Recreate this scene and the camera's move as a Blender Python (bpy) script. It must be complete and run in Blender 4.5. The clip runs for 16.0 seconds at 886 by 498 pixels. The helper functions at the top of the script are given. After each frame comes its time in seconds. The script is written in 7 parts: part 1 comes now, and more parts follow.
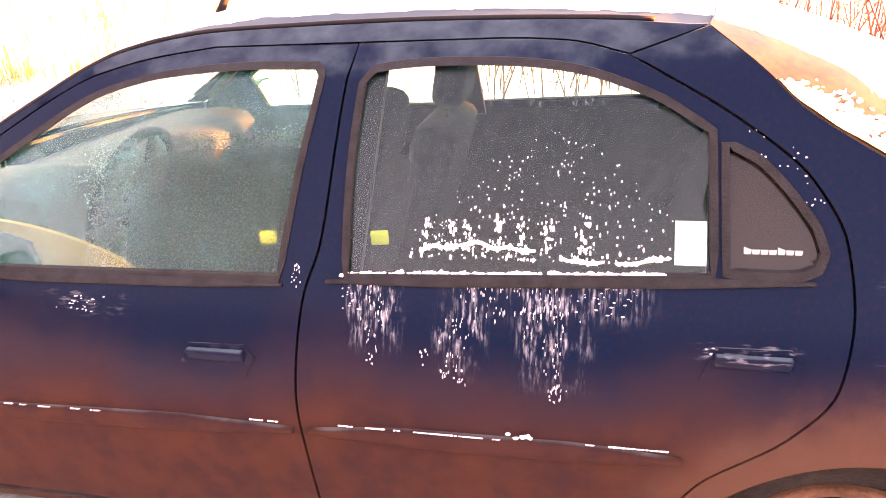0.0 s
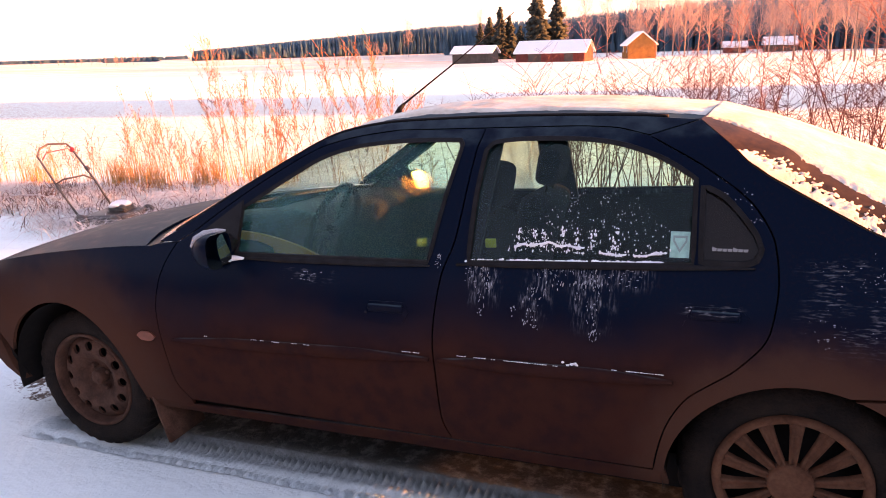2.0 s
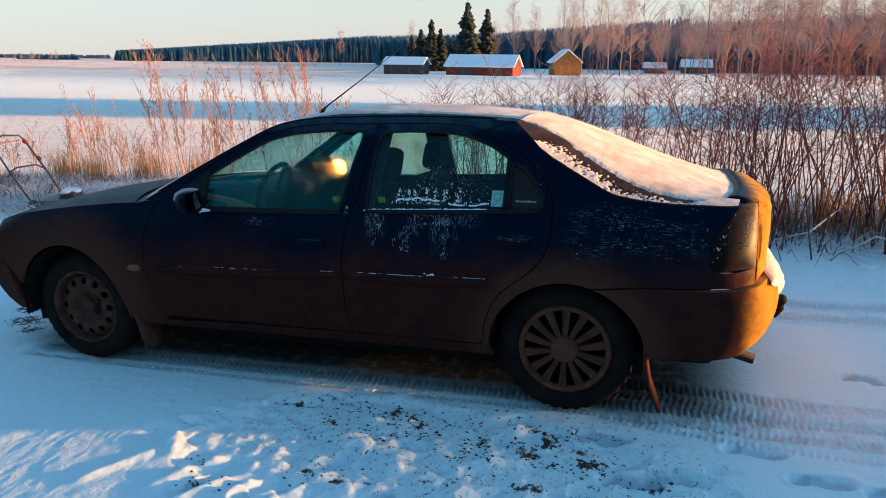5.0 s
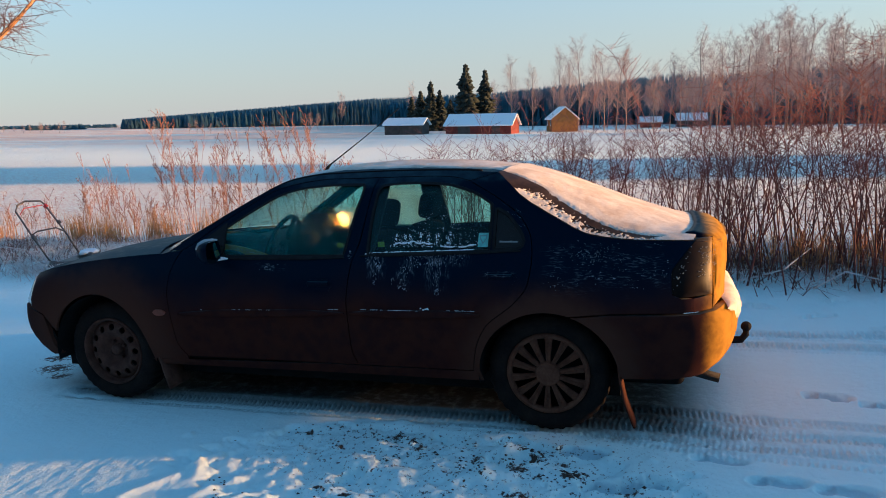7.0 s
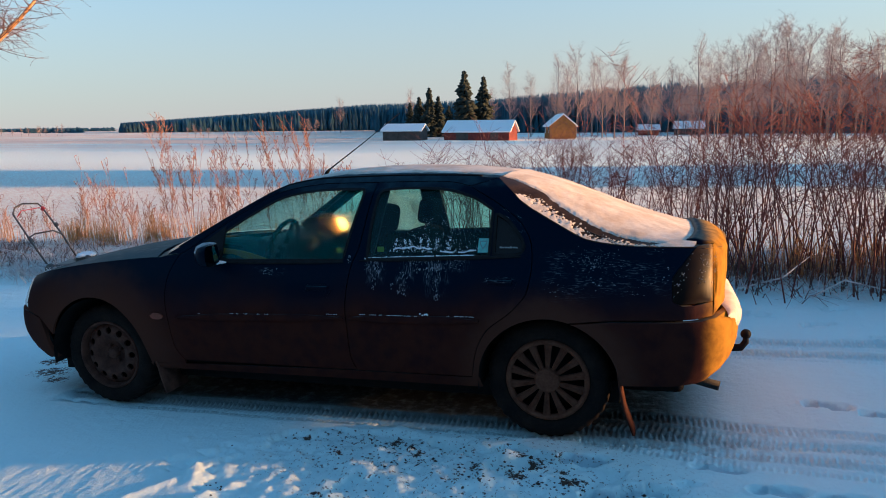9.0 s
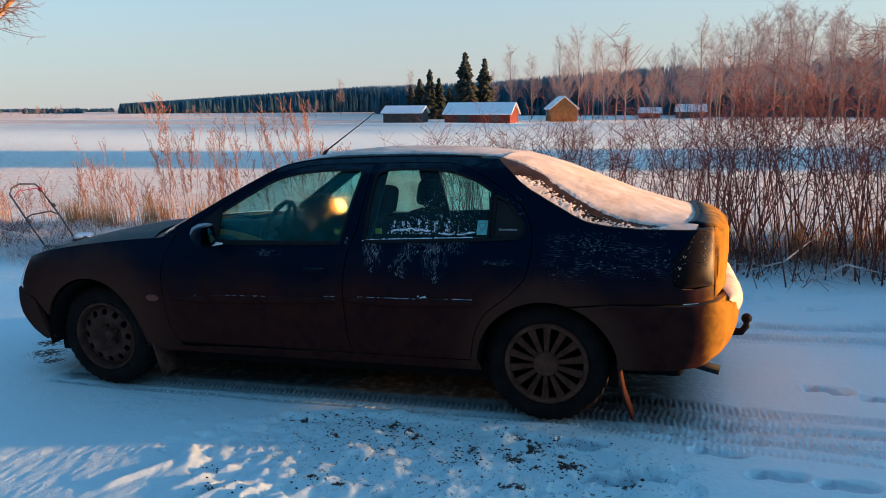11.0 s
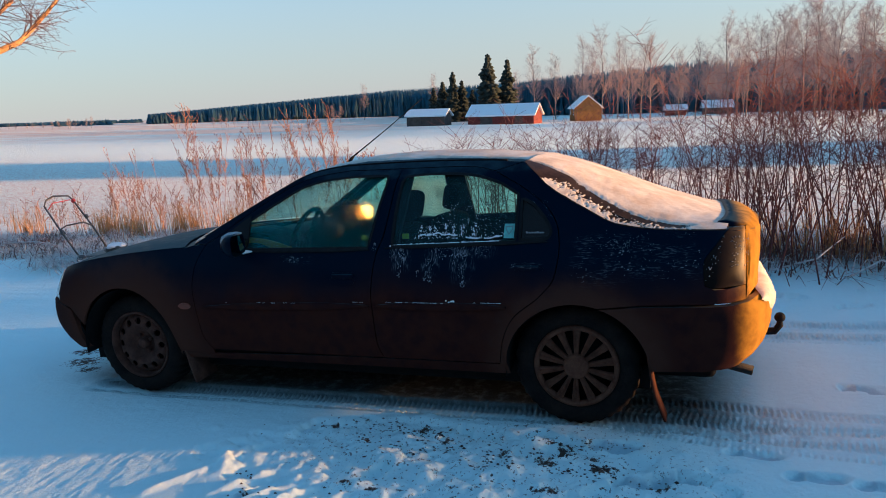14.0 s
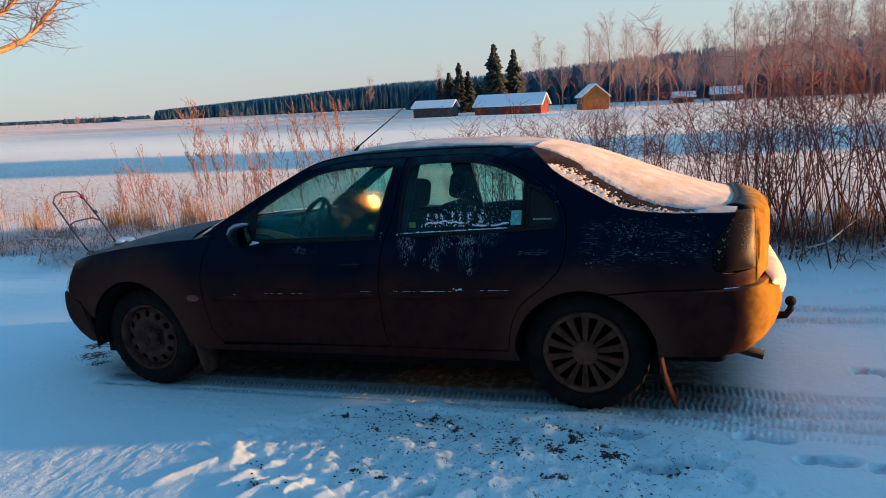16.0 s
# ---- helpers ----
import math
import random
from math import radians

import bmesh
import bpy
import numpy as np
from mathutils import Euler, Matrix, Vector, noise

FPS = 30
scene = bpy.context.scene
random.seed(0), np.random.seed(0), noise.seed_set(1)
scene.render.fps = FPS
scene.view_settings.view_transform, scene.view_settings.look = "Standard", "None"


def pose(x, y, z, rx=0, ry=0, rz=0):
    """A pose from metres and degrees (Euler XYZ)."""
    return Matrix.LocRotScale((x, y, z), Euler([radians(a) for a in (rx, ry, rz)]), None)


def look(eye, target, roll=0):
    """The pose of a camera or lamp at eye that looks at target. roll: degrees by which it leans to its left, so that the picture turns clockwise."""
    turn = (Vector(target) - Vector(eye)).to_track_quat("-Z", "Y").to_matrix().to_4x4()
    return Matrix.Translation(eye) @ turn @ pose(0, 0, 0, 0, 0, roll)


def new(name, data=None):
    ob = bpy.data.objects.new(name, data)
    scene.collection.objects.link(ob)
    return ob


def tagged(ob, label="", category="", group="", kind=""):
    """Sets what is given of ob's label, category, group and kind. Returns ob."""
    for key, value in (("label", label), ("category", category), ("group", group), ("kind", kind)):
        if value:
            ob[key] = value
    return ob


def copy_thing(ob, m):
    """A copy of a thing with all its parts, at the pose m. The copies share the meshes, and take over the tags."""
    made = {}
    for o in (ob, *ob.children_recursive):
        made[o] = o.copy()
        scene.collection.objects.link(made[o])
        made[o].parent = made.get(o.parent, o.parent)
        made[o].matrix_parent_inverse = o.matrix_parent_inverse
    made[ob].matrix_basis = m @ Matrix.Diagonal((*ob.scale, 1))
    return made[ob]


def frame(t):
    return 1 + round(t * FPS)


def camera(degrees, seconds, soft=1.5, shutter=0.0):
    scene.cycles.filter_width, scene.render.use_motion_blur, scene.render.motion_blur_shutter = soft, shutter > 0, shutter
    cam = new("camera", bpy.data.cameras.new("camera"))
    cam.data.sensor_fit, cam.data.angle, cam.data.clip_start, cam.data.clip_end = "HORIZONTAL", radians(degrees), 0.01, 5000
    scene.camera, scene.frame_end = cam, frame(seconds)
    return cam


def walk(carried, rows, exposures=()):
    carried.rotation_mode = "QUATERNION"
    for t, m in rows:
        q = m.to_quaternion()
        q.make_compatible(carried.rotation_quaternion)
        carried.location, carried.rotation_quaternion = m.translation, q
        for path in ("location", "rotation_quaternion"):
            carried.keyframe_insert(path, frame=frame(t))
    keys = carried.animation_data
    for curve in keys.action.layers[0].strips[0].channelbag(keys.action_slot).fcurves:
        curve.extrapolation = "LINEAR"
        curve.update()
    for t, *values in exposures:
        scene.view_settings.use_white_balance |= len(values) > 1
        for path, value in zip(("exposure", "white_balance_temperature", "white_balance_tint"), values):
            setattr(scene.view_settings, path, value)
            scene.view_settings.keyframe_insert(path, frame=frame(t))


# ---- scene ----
cam = camera(63.0, 16.0, soft=1.0)
PATH = [
    (0, (-0.464, -1.129, 1.573), (-0.901, 0.611, 0.689), -4.5),
    (0.5, (-0.408, -1.364, 1.579), (-0.876, 0.434, 0.84), -2.5),
    (1, (-0.395, -1.685, 1.57), (-0.935, 0.136, 0.944), -3.9),
    (1.5, (-0.338, -1.832, 1.585), (-1.028, -0.067, 0.947), -4.6),
    (2, (-0.16, -2.013, 1.584), (-0.92, -0.243, 1.044), -4.1),
    (2.5, (-0.094, -2.179, 1.603), (-0.77, -0.361, 1.116), -4.6),
    (3, (-0.055, -2.405, 1.613), (-0.586, -0.559, 1.057), -6.0),
    (3.5, (0.056, -2.619, 1.621), (-0.366, -0.737, 1.092), -6.0),
    (3.7, (0.136, -2.676, 1.609), (-0.334, -0.808, 1.069), -4.6),
    (5.8, (0.532, -3.428, 1.653), (-0.082, -1.578, 1.205), -2.1),
    (6, (0.569, -3.493, 1.652), (-0.037, -1.632, 1.24), -2.8),
    (6.5, (0.577, -3.496, 1.651), (-0.041, -1.63, 1.279), -2.8),
    (7, (0.58, -3.476, 1.642), (-0.012, -1.602, 1.274), -3.3),
    (7.5, (0.565, -3.452, 1.64), (-0.017, -1.573, 1.278), -2.9),
    (8, (0.569, -3.47, 1.644), (-0.017, -1.591, 1.286), -2.8),
    (8.5, (0.568, -3.469, 1.639), (-0.016, -1.589, 1.287), -2.8),
    (10.8, (0.546, -3.439, 1.633), (-0.05, -1.569, 1.251), -3.1),
    (11, (0.559, -3.426, 1.625), (-0.026, -1.555, 1.226), -2.6),
    (11.5, (0.551, -3.443, 1.631), (-0.099, -1.595, 1.229), -3.9),
    (12, (0.548, -3.449, 1.615), (-0.096, -1.598, 1.213), -2.4),
    (12.5, (0.557, -3.435, 1.634), (-0.076, -1.595, 1.171), -3.8),
    (13, (0.56, -3.432, 1.622), (-0.069, -1.594, 1.147), -4.5),
    (13.5, (0.56, -3.437, 1.6), (-0.094, -1.587, 1.215), -4.3),
    (14, (0.554, -3.431, 1.635), (-0.099, -1.581, 1.247), -4.1),
    (14.5, (0.555, -3.44, 1.634), (-0.097, -1.589, 1.247), -4.2),
    (15, (0.552, -3.43, 1.62), (-0.108, -1.578, 1.254), -4.5),
    (15.5, (0.554, -3.426, 1.633), (-0.12, -1.59, 1.214), -5.1),
    (16, (0.558, -3.418, 1.614), (-0.118, -1.581, 1.205), -5.1),
]
EXPO = [(0.0, 4.15, 19500, 76), (0.5, 3.4, 18000, 84), (1.0, 2.42, 15300, 80), (1.5, 1.8, 11500, 62), (2.0, 1.5, 10300, 56), (2.5, 1.15, 9000, 48), (3.0, 0.8, 7100, 28), (3.5, 0.7, 6350, 12), (6.0, -0.02, 5650, 1), (7.0, -0.1, 5450, 0), (11.0, -0.08, 5450, 1), (16.0, -0.08, 5450, 1)]
walk(cam, [(t, look(eye, target, roll)) for t, eye, target, roll in PATH], EXPO)

# ---- light: a low winter sun behind the car's far rear corner, and the sky ----
SUN_AZ, SUN_EL = 15.0, 4.0  # degrees from +x towards +y, and above the horizon
world = bpy.data.worlds.new("winter_sky")
scene.world = world
world.use_nodes = True
wn = world.node_tree.nodes
sky = wn.new("ShaderNodeTexSky")
sky.sky_type, sky.sun_disc = "NISHITA", False
sky.sun_elevation, sky.sun_rotation = radians(SUN_EL), radians(90 - SUN_AZ)
sky.altitude, sky.air_density, sky.dust_density, sky.ozone_density = 100, 1.0, 0.35, 2.2
wn["Background"].inputs["Strength"].default_value = 0.50
# pale frost haze low over the horizon
wl = world.node_tree.links
wc, ws, wr, wm = wn.new("ShaderNodeTexCoord"), wn.new("ShaderNodeSeparateXYZ"), wn.new("ShaderNodeMapRange"), wn.new("ShaderNodeMix")
wr.interpolation_type, wm.data_type = "SMOOTHSTEP", "RGBA"
for key, value in (("From Min", -0.02), ("From Max", 0.42), ("To Min", 0.85), ("To Max", 0.0)):
    wr.inputs[key].default_value = value
wm.inputs["B"].default_value = (1.23, 1.11, 1.13, 1)
wl.new(wc.outputs["Generated"], ws.inputs[0])
wl.new(ws.outputs["Z"], wr.inputs["Value"])
wl.new(wr.outputs[0], wm.inputs["Factor"])
wl.new(sky.outputs[0], wm.inputs["A"])
wl.new(wm.outputs["Result"], wn["Background"].inputs["Color"])
sun = new("sun", bpy.data.lights.new("sun", "SUN"))
sun.data.energy, sun.data.angle, sun.data.color = 15.0, radians(1.7), (1.0, 0.45, 0.15)
SUN_DIR = Vector((math.cos(radians(SUN_EL)) * math.cos(radians(SUN_AZ)), math.cos(radians(SUN_EL)) * math.sin(radians(SUN_AZ)), math.sin(radians(SUN_EL))))
sun.matrix_world = look(SUN_DIR * 50, (0, 0, 0))


# ---- materials ----
def mat(name, color, rough=0.6, metal=0.0, var=0.0, scale=8.0, bump=0.0, bscale=60.0, color2=None, coat=0.0, emit=0.0):
    """A plain surface with two scales of colour variation and fine relief."""
    m = bpy.data.materials.new(name)
    m.use_nodes = True
    nt = m.node_tree
    b = nt.nodes["Principled BSDF"]
    b.inputs["Base Color"].default_value = (*color, 1)
    b.inputs["Roughness"].default_value, b.inputs["Metallic"].default_value = rough, metal
    b.inputs["Coat Weight"].default_value = coat
    tc = nt.nodes.new("ShaderNodeTexCoord")
    if var or color2:
        n1, n2 = nt.nodes.new("ShaderNodeTexNoise"), nt.nodes.new("ShaderNodeTexNoise")
        n1.inputs["Scale"].default_value, n1.inputs["Detail"].default_value = scale, 6
        n2.inputs["Scale"].default_value, n2.inputs["Detail"].default_value = scale * 7, 4
        ad = nt.nodes.new("ShaderNodeMath"); ad.operation = "MULTIPLY_ADD"; ad.inputs[1].default_value = 0.4
        ramp = nt.nodes.new("ShaderNodeMapRange"); ramp.inputs["From Min"].default_value, ramp.inputs["From Max"].default_value = 0.5, 0.9
        mix = nt.nodes.new("ShaderNodeMix"); mix.data_type = "RGBA"
        c2 = color2 or tuple(min(1, c * (1 + var)) for c in color)
        c1 = color if color2 else tuple(c * (1 - var) for c in color)
        mix.inputs["A"].default_value, mix.inputs["B"].default_value = (*c1, 1), (*c2, 1)
        for n in (n1, n2):
            nt.links.new(tc.outputs["Object"], n.inputs["Vector"])
        nt.links.new(n2.outputs["Fac"], ad.inputs[0]); nt.links.new(n1.outputs["Fac"], ad.inputs[2])
        nt.links.new(ad.outputs[0], ramp.inputs["Value"]); nt.links.new(ramp.outputs[0], mix.inputs["Factor"])
        nt.links.new(mix.outputs["Result"], b.inputs["Base Color"])
    if bump:
        n3, bp = nt.nodes.new("ShaderNodeTexNoise"), nt.nodes.new("ShaderNodeBump")
        n3.inputs["Scale"].default_value, n3.inputs["Detail"].default_value = bscale, 5
        bp.inputs["Strength"].default_value, bp.inputs["Distance"].default_value = bump, 0.01
        nt.links.new(tc.outputs["Object"], n3.inputs["Vector"]); nt.links.new(n3.outputs["Fac"], bp.inputs["Height"]); nt.links.new(bp.outputs[0], b.inputs["Normal"])
    if emit:
        b.inputs["Emission Color"].default_value, b.inputs["Emission Strength"].default_value = (*color, 1), emit
    return m


def node(nt, kind, **values):
    n = nt.nodes.new(kind)
    for k, v in values.items():
        n.inputs[k.replace("_", " ")].default_value = v
    return n


def calc(nt, op, a, b=None, c=None):
    """A math node; numbers or sockets."""
    n = nt.nodes.new("ShaderNodeMath")
    n.operation, n.use_clamp = op, False
    for i, v in enumerate((a, b, c)):
        if v is None:
            continue
        if isinstance(v, (int, float)):
            n.inputs[i].default_value = v
        else:
            nt.links.new(v, n.inputs[i])
    return n.outputs[0]


def ramp(nt, v, lo, hi, a=0.0, b=1.0):
    n = nt.nodes.new("ShaderNodeMapRange")
    n.interpolation_type = "SMOOTHSTEP"
    nt.links.new(v, n.inputs["Value"])
    for k, x in (("From Min", lo), ("From Max", hi), ("To Min", a), ("To Max", b)):
        n.inputs[k].default_value = x
    return n.outputs[0]


def noise_of(nt, vec, scale, detail=5, rough=0.55):
    n = node(nt, "ShaderNodeTexNoise", Scale=scale, Detail=detail, Roughness=rough)
    nt.links.new(vec, n.inputs["Vector"])
    return n.outputs["Fac"]


def blend(nt, fac, a, b):
    n = nt.nodes.new("ShaderNodeMix")
    n.data_type = "RGBA"
    for v, k in ((fac, "Factor"), (a, "A"), (b, "B")):
        if isinstance(v, tuple):
            n.inputs[k].default_value = (*v, 1)
        elif isinstance(v, (int, float)):
            n.inputs[k].default_value = v
        else:
            nt.links.new(v, n.inputs[k])
    return n.outputs["Result"]


def paint_material():
    """Dark blue car paint under dried road mud on the lower half, with frost dust on flat tops."""
    m = bpy.data.materials.new("muddy_blue_paint")
    m.use_nodes = True
    nt = m.node_tree
    b = nt.nodes["Principled BSDF"]
    tc = nt.nodes.new("ShaderNodeTexCoord")
    obj = tc.outputs["Object"]
    sep = nt.nodes.new("ShaderNodeSeparateXYZ")
    nt.links.new(obj, sep.inputs[0])
    z = sep.outputs["Z"]
    big, mid, fine = noise_of(nt, obj, 2.2, 3), noise_of(nt, obj, 14, 6), noise_of(nt, obj, 120, 3)
    level = calc(nt, "ADD", z, calc(nt, "MULTIPLY_ADD", big, 0.34, calc(nt, "MULTIPLY_ADD", mid, 0.10, -0.22)))
    mud = ramp(nt, level, 0.60, 0.88, 0.88, 0.0)
    # rear end: road dust, with the low sun's gold put into its colour
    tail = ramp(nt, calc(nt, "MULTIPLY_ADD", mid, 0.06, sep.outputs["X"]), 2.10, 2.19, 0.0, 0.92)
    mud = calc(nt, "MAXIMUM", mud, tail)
    mud = calc(nt, "MULTIPLY", mud, ramp(nt, mid, 0.25, 0.6, 0.75, 1.0))
    thin = ramp(nt, fine, 0.45, 0.75, 0.0, 0.10)
    mudc = blend(nt, mid, (0.031, 0.0100, 0.0061), (0.062, 0.0208, 0.0132))
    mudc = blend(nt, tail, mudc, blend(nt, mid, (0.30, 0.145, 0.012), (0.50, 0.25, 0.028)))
    col = blend(nt, calc(nt, "MAXIMUM", mud, thin), (0.0003, 0.0062, 0.0175), mudc)
    geo = nt.nodes.new("ShaderNodeNewGeometry")
    sn = nt.nodes.new("ShaderNodeSeparateXYZ")
    nt.links.new(geo.outputs["Normal"], sn.inputs[0])
    up = ramp(nt, calc(nt, "MULTIPLY_ADD", mid, 0.35, sn.outputs["Z"]), 0.95, 1.2, 0.0, 0.085)
    # paler dust thrown up round the wheel arches
    def arch_dust(cx, reach):
        dx, dz = calc(nt, "SUBTRACT", sep.outputs["X"], cx), calc(nt, "SUBTRACT", z, 0.31)
        r = calc(nt, "SQRT", calc(nt, "ADD", calc(nt, "MULTIPLY", dx, dx), calc(nt, "MULTIPLY", dz, dz)))
        return ramp(nt, calc(nt, "MULTIPLY_ADD", mid, 0.14, r), 0.43, reach, 0.75, 0.0)
    arches = calc(nt, "MAXIMUM", arch_dust(1.36, 0.58), arch_dust(-1.35, 0.74))
    col = blend(nt, arches, col, (0.080, 0.035, 0.0235))
    frost = blend(nt, up, col, (0.30, 0.58, 0.62))
    # brushed rime below the rear window, by the front handle and on the rear wing
    def brushed(kx, kz, seed):
        cb = nt.nodes.new("ShaderNodeCombineXYZ")
        nt.links.new(calc(nt, "MULTIPLY", sep.outputs["X"], kx), cb.inputs[0])
        nt.links.new(calc(nt, "MULTIPLY", z, kz), cb.inputs[1])
        cb.inputs[2].default_value = seed
        return noise_of(nt, cb.outputs[0], 1.0, 4, 0.6)
    def patch(x0, x1, z0, z1, fx, fz):
        a = calc(nt, "MULTIPLY", ramp(nt, sep.outputs["X"], x0, x0 + fx), ramp(nt, sep.outputs["X"], x1 - fx, x1, 1.0, 0.0))
        return calc(nt, "MULTIPLY", a, calc(nt, "MULTIPLY", ramp(nt, z, z0, z0 + fz), ramp(nt, z, z1 - fz * 0.3, z1, 1.0, 0.0)))
    def most(*v):
        out = v[0]
        for w in v[1:]:
            out = calc(nt, "MAXIMUM", out, w)
        return out
    faint = lambda v, k: calc(nt, "MULTIPLY", v, k)
    door = most(patch(0.40, 0.53, 0.79, 0.945, 0.03, 0.10), patch(0.57, 0.69, 0.75, 0.90, 0.04, 0.12), patch(0.72, 0.88, 0.73, 0.945, 0.05, 0.16), faint(patch(0.58, 0.99, 0.86, 0.945, 0.08, 0.05), 0.6))
    wing = most(faint(patch(1.30, 1.98, 0.72, 0.99, 0.14, 0.12), 0.62), faint(patch(-0.30, -0.04, 0.83, 0.89, 0.09, 0.03), 0.45), faint(patch(1.03, 1.22, 0.82, 0.855, 0.04, 0.012), 0.8))
    down = calc(nt, "MULTIPLY", ramp(nt, brushed(150, 26, 0.0), 0.46, 0.66), ramp(nt, brushed(22, 16, 3.0), 0.40, 0.60))
    along = calc(nt, "MULTIPLY", ramp(nt, brushed(30, 170, 5.0), 0.50, 0.66), ramp(nt, brushed(9, 14, 8.0), 0.44, 0.60))
    rime = calc(nt, "MAXIMUM", calc(nt, "MULTIPLY", calc(nt, "MULTIPLY", door, down), 0.4), calc(nt, "MULTIPLY", calc(nt, "MULTIPLY", wing, along), 0.2))
    frost = blend(nt, rime, frost, (0.66, 0.70, 0.78))
    nt.links.new(frost, b.inputs["Base Color"])
    nt.links.new(ramp(nt, calc(nt, "MULTIPLY_ADD", up, 4.0, mud), 0.0, 0.8, 0.28, 0.95), b.inputs["Roughness"])
    b.inputs["Specular IOR Level"].default_value = 0.035
    bp = node(nt, "ShaderNodeBump", Strength=0.25, Distance=0.004)
    nt.links.new(calc(nt, "MULTIPLY", noise_of(nt, obj, 260, 3), calc(nt, "ADD", mud, 0.15)), bp.inputs["Height"])
    nt.links.new(bp.outputs[0], b.inputs["Normal"])
    return m


def glass_material(name, tint, frost_lo=9.0, frost_hi=10.0, fcol=(0.55, 0.62, 0.6), base=0.06, dew=0.0):
    """Tinted pane: clear body with a mirror-like surface, clouded by rime where the noise is high."""
    m = bpy.data.materials.new(name)
    m.use_nodes = True
    nt = m.node_tree
    nt.nodes.remove(nt.nodes["Principled BSDF"])
    out = nt.nodes["Material Output"]
    tr, gl = node(nt, "ShaderNodeBsdfTransparent", Color=(*tint, 1)), node(nt, "ShaderNodeBsdfGlossy", Roughness=0.03)
    lw = node(nt, "ShaderNodeLayerWeight", Blend=0.5)
    gloss = calc(nt, "MULTIPLY_ADD", calc(nt, "POWER", lw.outputs["Facing"], 4.0), 0.9, 0.028)
    mx = nt.nodes.new("ShaderNodeMixShader")
    nt.links.new(gloss, mx.inputs[0]); nt.links.new(tr.outputs[0], mx.inputs[1]); nt.links.new(gl.outputs[0], mx.inputs[2])
    df, tl = node(nt, "ShaderNodeBsdfDiffuse", Color=(*fcol, 1)), node(nt, "ShaderNodeBsdfTranslucent", Color=(*fcol, 1))
    m2, m3 = nt.nodes.new("ShaderNodeMixShader"), nt.nodes.new("ShaderNodeMixShader")
    nt.links.new(df.outputs[0], m2.inputs[1]); nt.links.new(tl.outputs[0], m2.inputs[2])
    tc = nt.nodes.new("ShaderNodeTexCoord")
    n1, n2 = noise_of(nt, tc.outputs["Object"], 3.5, 4), noise_of(nt, tc.outputs["Object"], 150, 2)
    f = ramp(nt, calc(nt, "MULTIPLY_ADD", n2, 0.5, n1), frost_lo, frost_hi, base, 0.45)
    nt.links.new(f, m3.inputs[0]); nt.links.new(mx.outputs[0], m3.inputs[1]); nt.links.new(m2.outputs[0], m3.inputs[2])
    shader = m3.outputs[0]
    if dew:
        # beads of condensation that scatter what shines through, thickest low down towards the rear of the pane
        sep = nt.nodes.new("ShaderNodeSeparateXYZ")
        nt.links.new(tc.outputs["Object"], sep.inputs[0])
        zone = calc(nt, "MULTIPLY", ramp(nt, sep.outputs["X"], -0.30, 0.10), ramp(nt, sep.outputs["Z"], 1.20, 1.08))
        bead = ramp(nt, noise_of(nt, tc.outputs["Object"], 300, 2), 0.46, 0.62, 0.35, 0.95)
        wet, m4 = node(nt, "ShaderNodeBsdfRefraction", Color=(1.0, 0.93, 0.66, 1), Roughness=1.0, IOR=1.03), nt.nodes.new("ShaderNodeMixShader")
        nt.links.new(calc(nt, "MULTIPLY", calc(nt, "MULTIPLY", zone, bead), dew), m4.inputs[0])
        nt.links.new(shader, m4.inputs[1]); nt.links.new(wet.outputs[0], m4.inputs[2])
        shader = m4.outputs[0]
    nt.links.new(shader, out.inputs[0])
    return m


